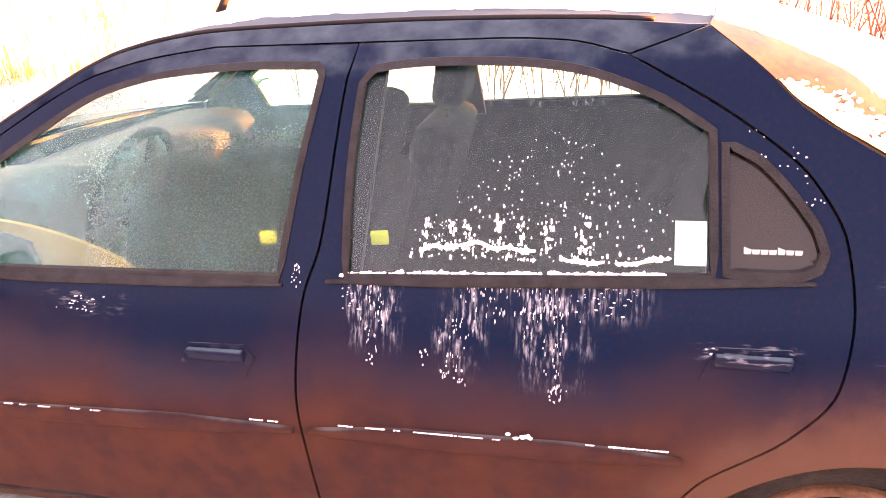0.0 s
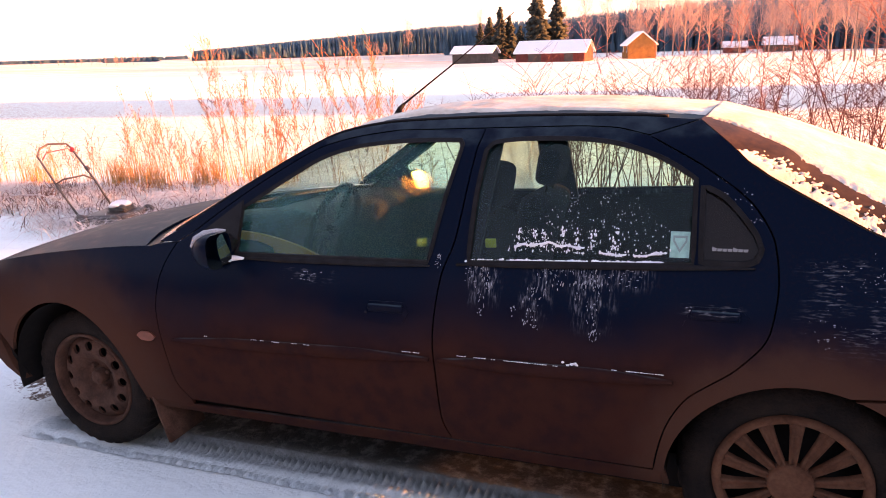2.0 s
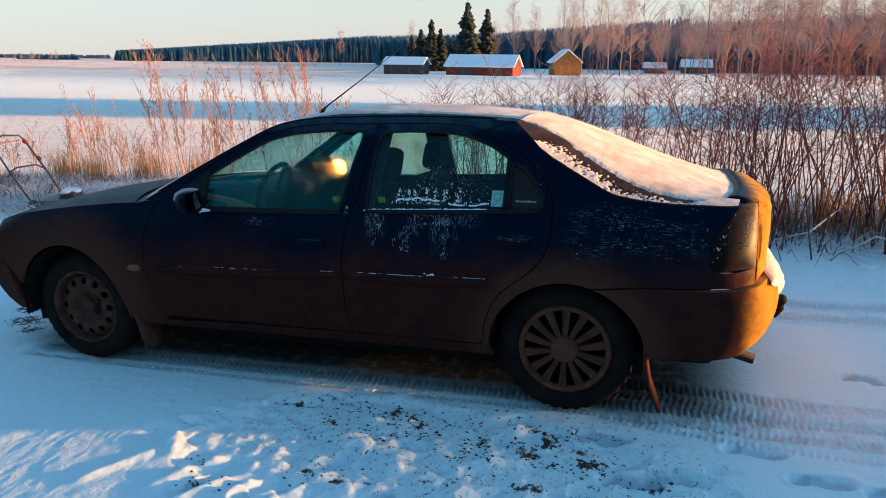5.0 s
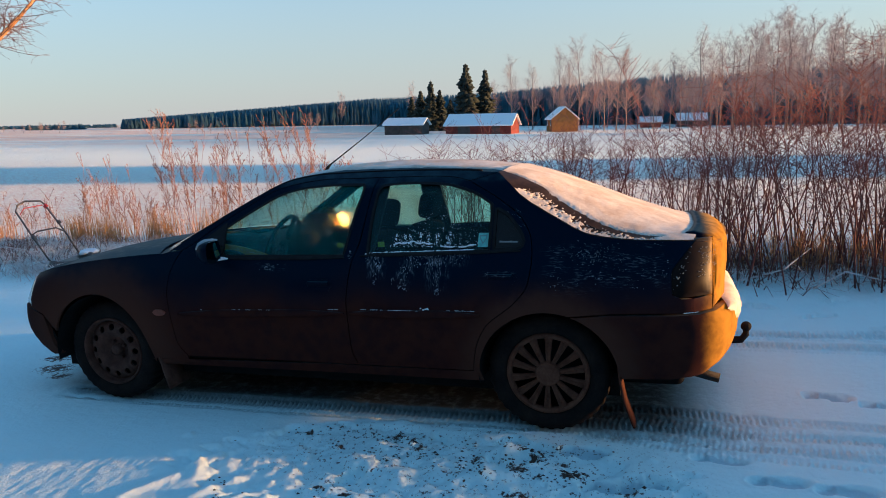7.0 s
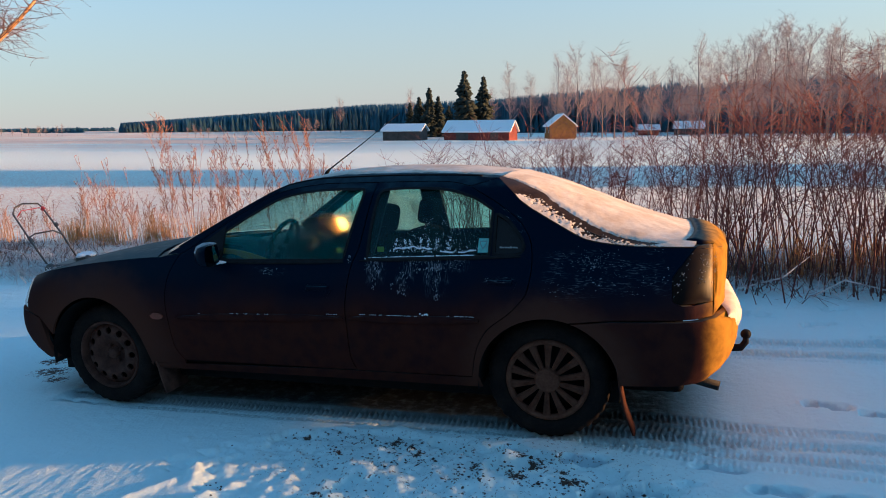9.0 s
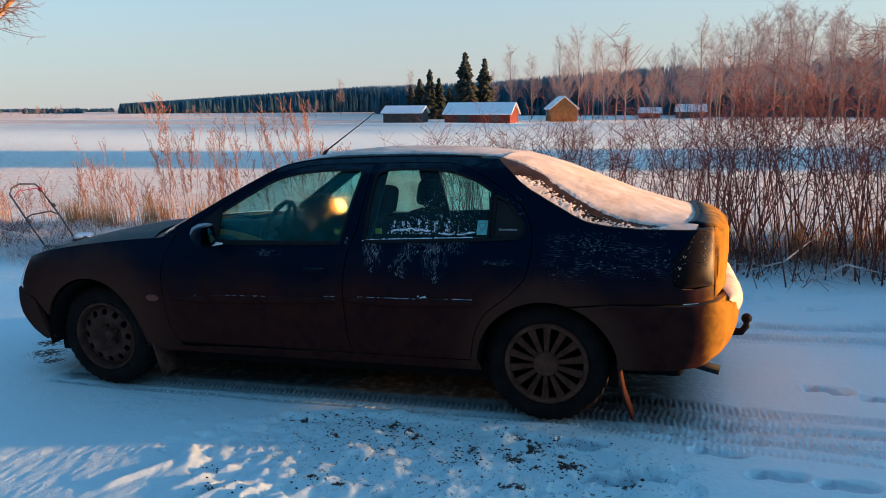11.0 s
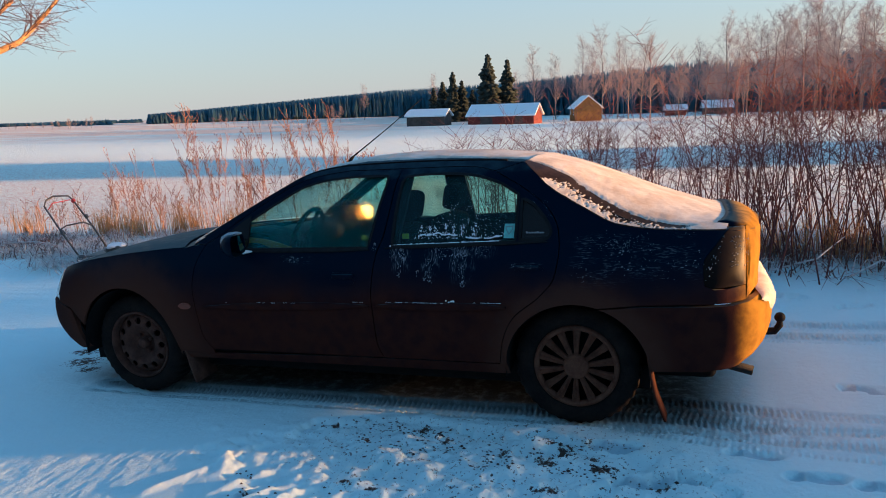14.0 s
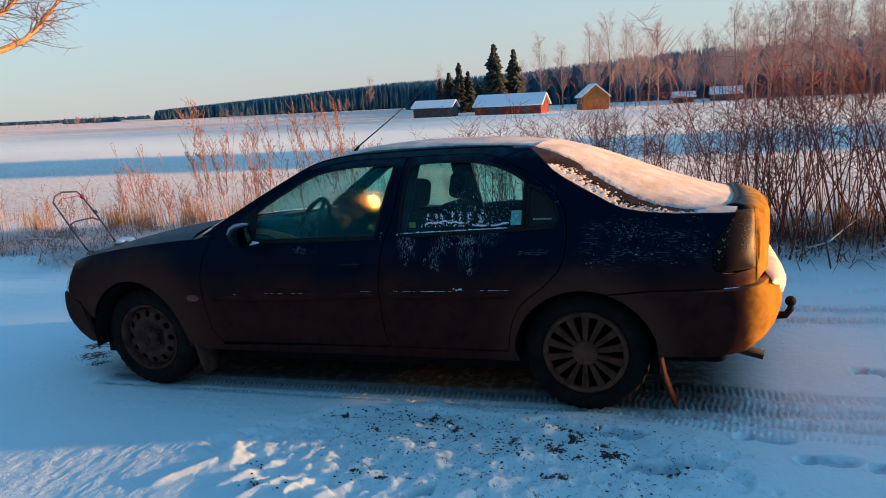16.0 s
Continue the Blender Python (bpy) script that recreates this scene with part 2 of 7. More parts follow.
def ground_material():
    """Trodden snow over gravel: white, with gravel showing where it is scraped, brown slush under the car darkened by
    shade put into the colour.
    """
    m = bpy.data.materials.new("trodden_snow")
    m.use_nodes = True
    nt = m.node_tree
    b = nt.nodes["Principled BSDF"]
    tc = nt.nodes.new("ShaderNodeTexCoord")
    obj = tc.outputs["Object"]
    sep = nt.nodes.new("ShaderNodeSeparateXYZ")
    nt.links.new(obj, sep.inputs[0])
    x, y = sep.outputs["X"], sep.outputs["Y"]
    n1, n2, n3 = noise_of(nt, obj, 3.0, 4), noise_of(nt, obj, 16, 6, 0.65), noise_of(nt, obj, 90, 4)
    # scraped spots beside the car
    dx, dy = calc(nt, "DIVIDE", calc(nt, "ADD", x, 0.35), 1.05), calc(nt, "DIVIDE", calc(nt, "ADD", y, 0.42), 0.45)
    near = ramp(nt, calc(nt, "ADD", calc(nt, "MULTIPLY", dx, dx), calc(nt, "MULTIPLY", dy, dy)), 0.4, 1.5, 1.0, 0.0)
    spots = calc(nt, "MULTIPLY", ramp(nt, calc(nt, "MULTIPLY_ADD", n3, 0.30, noise_of(nt, obj, 38, 6, 0.7)), 0.735, 0.785), near)
    for px, py, r in ((-0.44, -0.17, 0.045), (-0.12, -0.19, 0.05), (-0.09, -0.38, 0.06), (0.18, -0.40, 0.05), (-0.04, -0.63, 0.06), (0.12, -0.30, 0.04), (-0.78, -0.16, 0.05), (0.42, -0.50, 0.06), (-1.03, -0.33, 0.035), (-0.02, -0.27, 0.06), (0.15, -0.43, 0.04), (-0.62, -0.24, 0.06), (-0.95, -0.74, 0.04), (-0.80, -0.78, 0.035), (-0.30, -0.33, 0.05), (-1.35, -0.93, 0.03), (-1.30, -0.20, 0.05), (-3.62, 0.42, 0.16), (-3.80, 0.62, 0.12), (-3.45, 0.30, 0.10)):
        d2 = calc(nt, "ADD", calc(nt, "POWER", calc(nt, "DIVIDE", calc(nt, "SUBTRACT", x, px), r * 1.5), 2.0), calc(nt, "POWER", calc(nt, "DIVIDE", calc(nt, "SUBTRACT", y, py), r), 2.0))
        spots = calc(nt, "MAXIMUM", spots, ramp(nt, calc(nt, "MULTIPLY_ADD", noise_of(nt, obj, 30, 5, 0.7), 3.2, d2), 1.62, 1.95, 1.0, 0.0))
    # the ground under the car: slush, with the car's shade put into the colour
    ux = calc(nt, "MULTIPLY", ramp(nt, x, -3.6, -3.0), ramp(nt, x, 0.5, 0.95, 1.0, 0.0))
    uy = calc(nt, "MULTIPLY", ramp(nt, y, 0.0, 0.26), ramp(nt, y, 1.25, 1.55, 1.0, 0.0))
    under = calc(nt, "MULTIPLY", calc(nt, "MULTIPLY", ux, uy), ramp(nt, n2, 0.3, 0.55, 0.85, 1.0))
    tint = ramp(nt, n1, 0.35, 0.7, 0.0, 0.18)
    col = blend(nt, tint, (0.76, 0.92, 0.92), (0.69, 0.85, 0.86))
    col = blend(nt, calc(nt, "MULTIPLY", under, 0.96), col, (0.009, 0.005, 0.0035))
    # pressed, dirtier snow of the wheel track behind the car
    tx = ramp(nt, x, 0.15, 0.35)
    ty = calc(nt, "MULTIPLY", ramp(nt, y, -0.10, 0.0), ramp(nt, y, 0.30, 0.46, 1.0, 0.0))
    tx = calc(nt, "MULTIPLY", tx, ramp(nt, x, 0.6, 1.4, 1.0, 0.15))
    col = blend(nt, calc(nt, "MULTIPLY", calc(nt, "MULTIPLY", tx, ty), calc(nt, "MULTIPLY", ramp(nt, n2, 0.40, 0.66), 0.5)), col, (0.30, 0.23, 0.19))
    # shoe prints: pressed snow greyer than the rest, the hollows' shade put into the colour
    press = None
    for px, py, lean in ((0.37, -0.47, 8), (0.53, -0.43, 4), (0.24, -0.19, 2), (0.85, -0.16, -3), (1.08, -0.33, 5), (1.34, -0.36, 3), (1.46, 0.68, -6), (1.72, 0.60, 4), (0.95, -0.85, 70), (1.20, -0.80, 80), (-1.30, -0.90, 60), (-0.60, -0.85, 55)):
        c, sn = math.cos(radians(lean)), math.sin(radians(lean))
        ax, ay = calc(nt, "SUBTRACT", x, px - 0.04 * c), calc(nt, "SUBTRACT", y, py - 0.04 * sn)
        u = calc(nt, "DIVIDE", calc(nt, "ADD", calc(nt, "MULTIPLY", ax, c), calc(nt, "MULTIPLY", ay, sn)), 0.13)
        v = calc(nt, "DIVIDE", calc(nt, "SUBTRACT", calc(nt, "MULTIPLY", ay, c), calc(nt, "MULTIPLY", ax, sn)), 0.045)
        mark = ramp(nt, calc(nt, "MULTIPLY_ADD", n2, 0.9, calc(nt, "ADD", calc(nt, "MULTIPLY", u, u), calc(nt, "MULTIPLY", v, v))), 0.9, 1.6, 1.0, 0.0)
        press = mark if press is None else calc(nt, "MAXIMUM", press, mark)
    col = blend(nt, calc(nt, "MULTIPLY", press, 0.6), col, (0.30, 0.42, 0.50))
    col = blend(nt, spots, col, blend(nt, n3, (0.03, 0.022, 0.018), (0.12, 0.08, 0.06)))
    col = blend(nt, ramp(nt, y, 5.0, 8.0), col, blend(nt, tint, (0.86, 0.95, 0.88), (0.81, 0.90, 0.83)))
    # stubble on the near field, the sun's warm pink put into its colour
    sunlit_stubble = calc(nt, "MULTIPLY", calc(nt, "MULTIPLY", ramp(nt, y, 5.5, 7.5), ramp(nt, y, 20.0, 45.0, 1.0, 0.0)), ramp(nt, calc(nt, "MULTIPLY_ADD", noise_of(nt, obj, 7.0, 8, 0.78), 0.7, calc(nt, "MULTIPLY", n2, 0.3)), 0.44, 0.58, 0.0, 0.9))
    col = blend(nt, sunlit_stubble, col, (0.60, 0.42, 0.35))
    # bands of dry grass out on the far field
    cx = nt.nodes.new("ShaderNodeCombineXYZ")
    nt.links.new(calc(nt, "MULTIPLY", x, 0.012), cx.inputs["X"])
    nt.links.new(calc(nt, "MULTIPLY", y, 0.05), cx.inputs["Y"])
    straw = calc(nt, "MULTIPLY", ramp(nt, y, 45.0, 110.0), ramp(nt, calc(nt, "MULTIPLY_ADD", noise_of(nt, obj, 0.4, 5, 0.7), 0.35, noise_of(nt, cx.outputs[0], 1.0, 6, 0.6)), 0.52, 0.72, 0.1, 0.8))
    straw = calc(nt, "MULTIPLY", straw, ramp(nt, x, -60.0, -20.0, 1.0, 0.25))
    col = blend(nt, straw, col, (0.74, 0.50, 0.38))
    # dead litter showing through on the verge and under the hedge
    vx = calc(nt, "MAXIMUM", ramp(nt, x, -3.6, -3.0, 1.0, 0.0), ramp(nt, x, 0.5, 1.0))
    vx = calc(nt, "MULTIPLY", vx, ramp(nt, x, -15.0, -13.0))
    vy = calc(nt, "MULTIPLY", ramp(nt, calc(nt, "MULTIPLY_ADD", n1, 1.2, y), 4.1, 4.4), ramp(nt, y, 5.2, 6.4, 1.0, 0.0))
    litter = calc(nt, "MULTIPLY", calc(nt, "MULTIPLY", vx, vy), ramp(nt, calc(nt, "MULTIPLY_ADD", n3, 0.4, n2), 0.56, 0.76, 0.0, 0.5))
    col = blend(nt, litter, col, blend(nt, n3, (0.05, 0.032, 0.022), (0.20, 0.13, 0.08)))
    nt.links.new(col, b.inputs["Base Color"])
    b.inputs["Roughness"].default_value = 0.75
    b.inputs["Specular IOR Level"].default_value = 0.25
    bp = node(nt, "ShaderNodeBump", Strength=0.5, Distance=0.025)
    # wind-roughened crust out on the field, crumbly lumps by the car
    crust = calc(nt, "MULTIPLY", ramp(nt, y, 5.5, 9.0, 0.0, 13.0), noise_of(nt, obj, 4.0, 7, 0.62))
    lumps = calc(nt, "MULTIPLY", near, calc(nt, "MULTIPLY", noise_of(nt, obj, 34, 5, 0.65), 1.6))
    nt.links.new(calc(nt, "ADD", calc(nt, "ADD", crust, lumps), calc(nt, "MULTIPLY_ADD", n3, 0.14, n2)), bp.inputs["Height"])
    nt.links.new(bp.outputs[0], b.inputs["Normal"])
    return m


PAINT = paint_material()
GLASS = glass_material("side_glass", (0.50, 0.88, 0.84), 0.80, 1.1, (0.0, 0.62, 0.62), 0.125, 0.8)
GLASS_REAR = glass_material("rear_side_glass", (0.54, 0.87, 0.82), 0.95, 1.2, (0.03, 0.42, 0.43), 0.05)
GLASS_FRONT = glass_material("windscreen_glass", (0.66, 0.84, 0.81), 0.85, 1.1, (0.6, 0.66, 0.68), 0.10)
GLASS_QUARTER = glass_material("dark_glass", (0.06, 0.07, 0.07), 9, 10, (0.2, 0.15, 0.12), 0.12)
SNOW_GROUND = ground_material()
SNOW = mat("fresh_snow", (0.84, 0.85, 0.87), 0.7, var=0.05, scale=20, bump=0.18, bscale=110)
# dusty snow; part of the low sun's cream is put into its colour
SUNLIT_DUSTED_SNOW = mat("dusty_sunlit_snow", (0.54, 0.42, 0.32), 0.75, var=0.05, scale=7, bump=0.15, bscale=110, color2=(0.76, 0.69, 0.61))
RIME = mat("crusted_rime", (0.42, 0.45, 0.49), 0.75, var=0.10, scale=60, bump=0.8, bscale=200)
RUBBER = mat("black_rubber", (0.012, 0.012, 0.013), 0.75, var=0.3, scale=30, bump=0.3, bscale=200)
TRIM = mat("black_trim", (0.009, 0.008, 0.009), 0.5, var=0.2, scale=30)
SHELL = mat("dark_underbody", (0.010, 0.009, 0.009), 0.9, var=0.3, scale=10)
TYRE = mat("dusty_tyre", (0.007, 0.006, 0.006), 0.9, var=0.2, scale=10, bump=0.4, bscale=150, color2=(0.022, 0.015, 0.012))
COVER = mat("muddy_wheel_cover", (0.076, 0.029, 0.017), 0.8, var=0.25, scale=14, bump=0.3, bscale=160, color2=(0.152, 0.064, 0.038))
STEEL = mat("muddy_steel_wheel", (0.048, 0.021, 0.015), 0.75, var=0.3, scale=16, bump=0.3, bscale=160, color2=(0.116, 0.054, 0.038))
CLOTH = mat("dark_seat_cloth", (0.012, 0.012, 0.014), 0.95, var=0.3, scale=40, bump=0.4, bscale=400)
DASH = mat("dark_dash_plastic", (0.009, 0.010, 0.012), 0.6, var=0.2, scale=30)
GLOW_ORANGE = mat("orange_sun_glow", (0.72, 0.21, 0.015), 0.7, var=0.12, scale=14)
def lens_material():
    """Dark tail lamp glass, filmed with mud and painted sunlight gold where it turns to the rear."""
    m = mat("tail_lamp_lens", (0.002, 0.0008, 0.0005), 0.45, var=0.3, scale=14, color2=(0.009, 0.003, 0.001))
    nt = m.node_tree
    b = nt.nodes["Principled BSDF"]
    b.inputs["Specular IOR Level"].default_value = 0.12
    obj = nt.nodes.new("ShaderNodeTexCoord").outputs["Object"]
    sep = nt.nodes.new("ShaderNodeSeparateXYZ")
    nt.links.new(obj, sep.inputs[0])
    mid = noise_of(nt, obj, 14, 6)
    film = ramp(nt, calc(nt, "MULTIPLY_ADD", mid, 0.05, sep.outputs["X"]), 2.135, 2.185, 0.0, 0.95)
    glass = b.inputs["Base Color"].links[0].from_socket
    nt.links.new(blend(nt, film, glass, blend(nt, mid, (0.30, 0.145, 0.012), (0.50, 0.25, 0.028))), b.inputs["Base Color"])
    return m


LENS = lens_material()
HATCHGLASS = mat("brown_filmed_glass", (0.020, 0.012, 0.008), 0.4, var=0.3, scale=9, color2=(0.070, 0.040, 0.022))
HEAD = mat("headlamp_lens", (0.75, 0.70, 0.62), 0.15, var=0.1, scale=30, coat=0.6)
AMBER = mat("amber_lens", (0.17, 0.037, 0.017), 0.5, var=0.2, scale=40)
# far door mirror, the gold of the sun's glint put into its colour
SUN_GLINT = mat("mirror_face", (0.72, 0.34, 0.17), 0.38, 1.0)
MIRROR = mat("door_mirror_face", (0.55, 0.66, 0.68), 0.08, 1.0)
STEELBAR = mat("rusty_steel", (0.035, 0.022, 0.018), 0.7, 0.0, var=0.4, scale=40, bump=0.4, bscale=120)
EXHAUST = mat("sooty_steel", (0.014, 0.009, 0.007), 0.8, var=0.4, scale=40, bump=0.3, bscale=120)
LINER = mat("grey_headliner", (0.20, 0.20, 0.20), 0.95, var=0.1, scale=60)
STICKER = mat("pale_green_paper", (0.20, 0.50, 0.43), 0.6, var=0.15, scale=60)
BADGE = mat("silver_badge", (0.30, 0.28, 0.27), 0.4, 0.5)
YELLOW_TAG = mat("yellow_tag", (0.60, 0.47, 0.05), 0.6, var=0.1, scale=40)
WHITE_INK = mat("grey_ink", (0.18, 0.28, 0.26), 0.6)


# mud and dust take the shine off these
for dull in (RUBBER, TRIM, SHELL, TYRE, COVER, STEEL, DASH, CLOTH, STEELBAR, HATCHGLASS):
    dull.node_tree.nodes["Principled BSDF"].inputs["Specular IOR Level"].default_value = 0.12


# ---- building helpers ----
def mesh_of(name, verts, faces, smooth=True):
    me = bpy.data.meshes.new(name)
    me.from_pydata([tuple(v) for v in verts], [], [tuple(f) for f in faces])
    me.update()
    if smooth:
        me.shade_smooth()
    return me


def thing(name, at, label, category, group="", kind=""):
    """An empty at the base of a thing."""
    e = new(name)
    e.location, e.empty_display_size = at, 0.2
    return tagged(e, label, category, group, kind)


def origin_of(ob):
    o = Vector()
    while ob:
        o += ob.location
        ob = ob.parent
    return o


def part(name, geo, material, parent=None, label="", smooth=True):
    """One mesh object from a bmesh or (verts, faces) in world places, under a thing or a part."""
    if isinstance(geo, bmesh.types.BMesh):
        me = bpy.data.meshes.new(name)
        geo.to_mesh(me)
        geo.free()
        if smooth:
            me.shade_smooth()
    else:
        me = mesh_of(name, *geo, smooth)
    me.materials.append(material)
    ob = new(name, me)
    if parent:
        me.transform(Matrix.Translation(-origin_of(parent)))
        ob.parent = parent
    return tagged(ob, label) if label else ob


def box(bm, size, at, rot=(0, 0, 0), bevel=0.0):
    r = bmesh.ops.create_cube(bm, size=1.0, matrix=pose(*at, *rot) @ Matrix.Diagonal((*size, 1)))
    if bevel:
        es = list({e for v in r["verts"] for e in v.link_edges})
        bmesh.ops.bevel(bm, geom=es, offset=bevel, segments=3, affect="EDGES", profile=0.6)
    return bm


def tube(pts, radii, sides=6, cap=True):
    """A round bar through points: verts and faces."""
    pts = [Vector(p) for p in pts]
    if isinstance(radii, (int, float)):
        radii = [radii] * len(pts)
    vs, fs = [], []
    for i, p in enumerate(pts):
        d = (pts[min(i + 1, len(pts) - 1)] - pts[max(i - 1, 0)]).normalized()
        a = d.orthogonal().normalized() if i == 0 else (ref - d * ref.dot(d)).normalized()
        ref, b = a, d.cross(a)
        for k in range(sides):
            an = 2 * math.pi * k / sides
            vs.append(p + (a * math.cos(an) + b * math.sin(an)) * radii[i])
    for i in range(len(pts) - 1):
        for k in range(sides):
            k2 = (k + 1) % sides
            fs.append((i * sides + k, i * sides + k2, (i + 1) * sides + k2, (i + 1) * sides + k))
    if cap:
        fs.append(tuple(range(sides - 1, -1, -1)))
        fs.append(tuple((len(pts) - 1) * sides + k for k in range(sides)))
    return vs, fs


def join(*geos):
    vs, fs = [], []
    for v, f in geos:
        o = len(vs)
        vs.extend(v)
        fs.extend(tuple(i + o for i in q) for q in f)
    return vs, fs


def curve(xs, ys):
    """A smooth monotone curve through points, as a function."""
    xs, ys = np.array(xs, float), np.array(ys, float)
    h, d = np.diff(xs), np.diff(ys) / np.diff(xs)
    m = np.concatenate([[d[0]], np.where(d[:-1] * d[1:] > 0, 2 * d[:-1] * d[1:] / (d[:-1] + d[1:] + 1e-12), 0), [d[-1]]])

    def f(x):
        x = float(min(max(x, xs[0]), xs[-1]))
        i = int(min(max(np.searchsorted(xs, x) - 1, 0), len(h) - 1))
        t = (x - xs[i]) / h[i]
        return float((2 * t**3 - 3 * t**2 + 1) * ys[i] + (t**3 - 2 * t**2 + t) * h[i] * m[i] + (3 * t**2 - 2 * t**3) * ys[i + 1] + (t**3 - t**2) * h[i] * m[i + 1])
    return f


# ---- ground: one sheet, flat by the road, falling to a field that tilts gently ----
FIELD_A, FIELD_B, FIELD_C = -0.0365, -0.0193, -0.95
FAR = Matrix.Rotation(math.atan(-FIELD_A), 4, "Y") @ Matrix.Rotation(math.atan(FIELD_B), 4, "X")


def field_z(x, y):
    return FIELD_A * x + FIELD_B * y + FIELD_C


def ground_z(x, y):
    w = min(max((y - 3.4) / 22.0, 0.0), 1.0)
    w = w * w * (3 - 2 * w)
    return w * field_z(x, y)


def build_ground():
    def spread(lo, hi, step, far, growth=1.22):
        core = list(np.arange(lo, hi, step))
        a, out, s = lo, [], step
        while a > -far:
            s *= growth; a -= s; out.append(a)
        b, up, s = core[-1], [], step
        while b < far:
            s *= growth; b += s; up.append(b)
        return out[::-1] + core + up
    xs = [v for v in spread(-4.4, 3.2, 0.014, 2500) if not -2.45 < v < 2.0] + list(np.arange(-2.45, 2.0, 0.009))
    xs.sort()
    ys = [v for v in spread(-2.6, 3.4, 0.03, 2500, 1.12) if not (-1.25 < v < 0.52 or 1.3 < v < 1.9)] + list(np.arange(-1.25, 0.52, 0.0115)) + list(np.arange(1.3, 1.9, 0.012))
    ys.sort()
    X, Y = np.meshgrid(np.array(xs), np.array(ys))
    w = np.clip((Y - 3.4) / 22.0, 0, 1)
    w = w * w * (3 - 2 * w)
    Zf = FIELD_A * X + FIELD_B * Y + FIELD_C
    Z = w * Zf
    rng = np.random.default_rng(5)
    # soft lumps: sums of random waves
    def waves(n, lo, hi, amp):
        out = np.zeros_like(X)
        for _ in range(n):
            k = rng.uniform(lo, hi); a = rng.uniform(0, 6.28); p = rng.uniform(0, 6.28)
            out += np.sin(k * (X * np.cos(a) + Y * np.sin(a)) + p)
        return amp * out / math.sqrt(n)
    nearw = np.clip(1.4 - np.hypot((X + 0.8) / 5.5, (Y + 0.2) / 3.6), 0, 1)
    Z += nearw * waves(14, 3, 9, 0.004)
    # lattice noise, for broken snow
    table = rng.random((256, 256))
    def grain(kx, ky, seed, octaves=4, fold=False):
        out, amp, tot = np.zeros_like(X), 1.0, 0.0
        for o in range(octaves):
            u, v = X * kx + 17.3 * seed + 5.1 * o, Y * ky + 9.7 * seed + 3.3 * o
            i, j = np.floor(u).astype(int), np.floor(v).astype(int)
            fu, fv = u - i, v - j
            fu, fv = fu * fu * (3 - 2 * fu), fv * fv * (3 - 2 * fv)
            g = lambda p, q: table[(i + p) % 256, (j + q) % 256]
            n = (g(0, 0) * (1 - fu) + g(1, 0) * fu) * (1 - fv) + (g(0, 1) * (1 - fu) + g(1, 1) * fu) * fv
            out += amp * (1 - np.abs(2 * n - 1) if fold else n)
            tot += amp
            amp *= 0.5; kx *= 2.03; ky *= 2.03
        return out / tot
    ease = lambda lo, hi, v: (lambda q: q * q * (3 - 2 * q))(np.clip((v - lo) / (hi - lo), 0, 1))
    # trodden, broken snow beside the car: a crust whose plates end in small steps
    core = np.exp(-(((X + 0.62) / 1.30) ** 2 + ((Y + 0.55) / 0.50) ** 2) ** 2)
    plate = core + 0.95 * (grain(4.0, 4.6, 1, 5) - 0.5)
    trod = ease(0.42, 0.50, plate) * ease(0.02, 0.2, core)
    churn = 0.034 * (grain(11, 13, 2, 4) - 0.5) + 0.030 * (grain(9, 12, 3, 4, True) - 0.72) + 0.010 * (grain(48, 52, 4, 2) - 0.5)
    Z += trod * (1.05 * churn - 0.020) + core * (1 - trod) * 0.012 * (grain(7, 9, 5, 3) - 0.4)
    # wind-laid ripples over the untrodden snow
    drift = np.exp(-(((X + 2.1) / 1.3) ** 2 + ((Y + 0.95) / 0.40) ** 2) ** 2)
    Z += drift * (0.008 * (grain(9, 4.0, 6, 4) - 0.5) + 0.005 * (grain(24, 12, 8, 2, True) - 0.7))
    Z += nearw * (1 - core) * 0.007 * (grain(6, 8, 7, 5) - 0.5)
    # kicked-up clods
    clods = [(-0.19, -0.22, 0.045, 0.055), (-1.14, -0.74, 0.05, 0.036), (-1.5, -0.62, 0.05, 0.02), (-1.25, -0.66, 0.035, 0.02), (-0.45, -0.66, 0.05, 0.025), (-0.6, -0.62, 0.04, 0.03), (0.1, -0.38, 0.05, 0.02), (-0.85, -0.5, 0.05, 0.022), (-0.3, -0.75, 0.06, 0.02)]
    for _ in range(90):
        cx, cy = rng.normal(-0.62, 0.62), rng.normal(-0.52, 0.24)
        clods.append((cx, cy, rng.uniform(0.012, 0.034), rng.uniform(0.008, 0.022)))
    for cx, cy, rr, h in clods:
        m = (np.abs(X - cx) < 3 * rr) & (np.abs(Y - cy) < 3 * rr)
        Z[m] += 0.75 * h * np.exp(-(((X[m] - cx) ** 2 + (Y[m] - cy) ** 2) / (1.25 * rr) ** 2))
    # banks thrown up along the walked line, towards the viewer
    for cx, cy, ang, ln, h in ((-1.12, -0.86, 70, 0.16, 0.03), (-1.42, -0.85, 62, 0.20, 0.026), (-1.62, -0.70, 118, 0.10, 0.03), (-0.95, -0.95, 66, 0.20, 0.028), (-0.75, -0.90, 75, 0.17, 0.022), (-0.35, -0.80, 40, 0.24, 0.022), (0.10, -0.85, 38, 0.22, 0.02), (-0.20, -0.48, 20, 0.16, 0.024), (-1.28, -0.98, 58, 0.22, 0.024), (-1.75, -0.92, 60, 0.18, 0.02)):
        c, sn = math.cos(radians(ang)), math.sin(radians(ang))
        u, v = (X - cx) * c + (Y - cy) * sn, -(X - cx) * sn + (Y - cy) * c
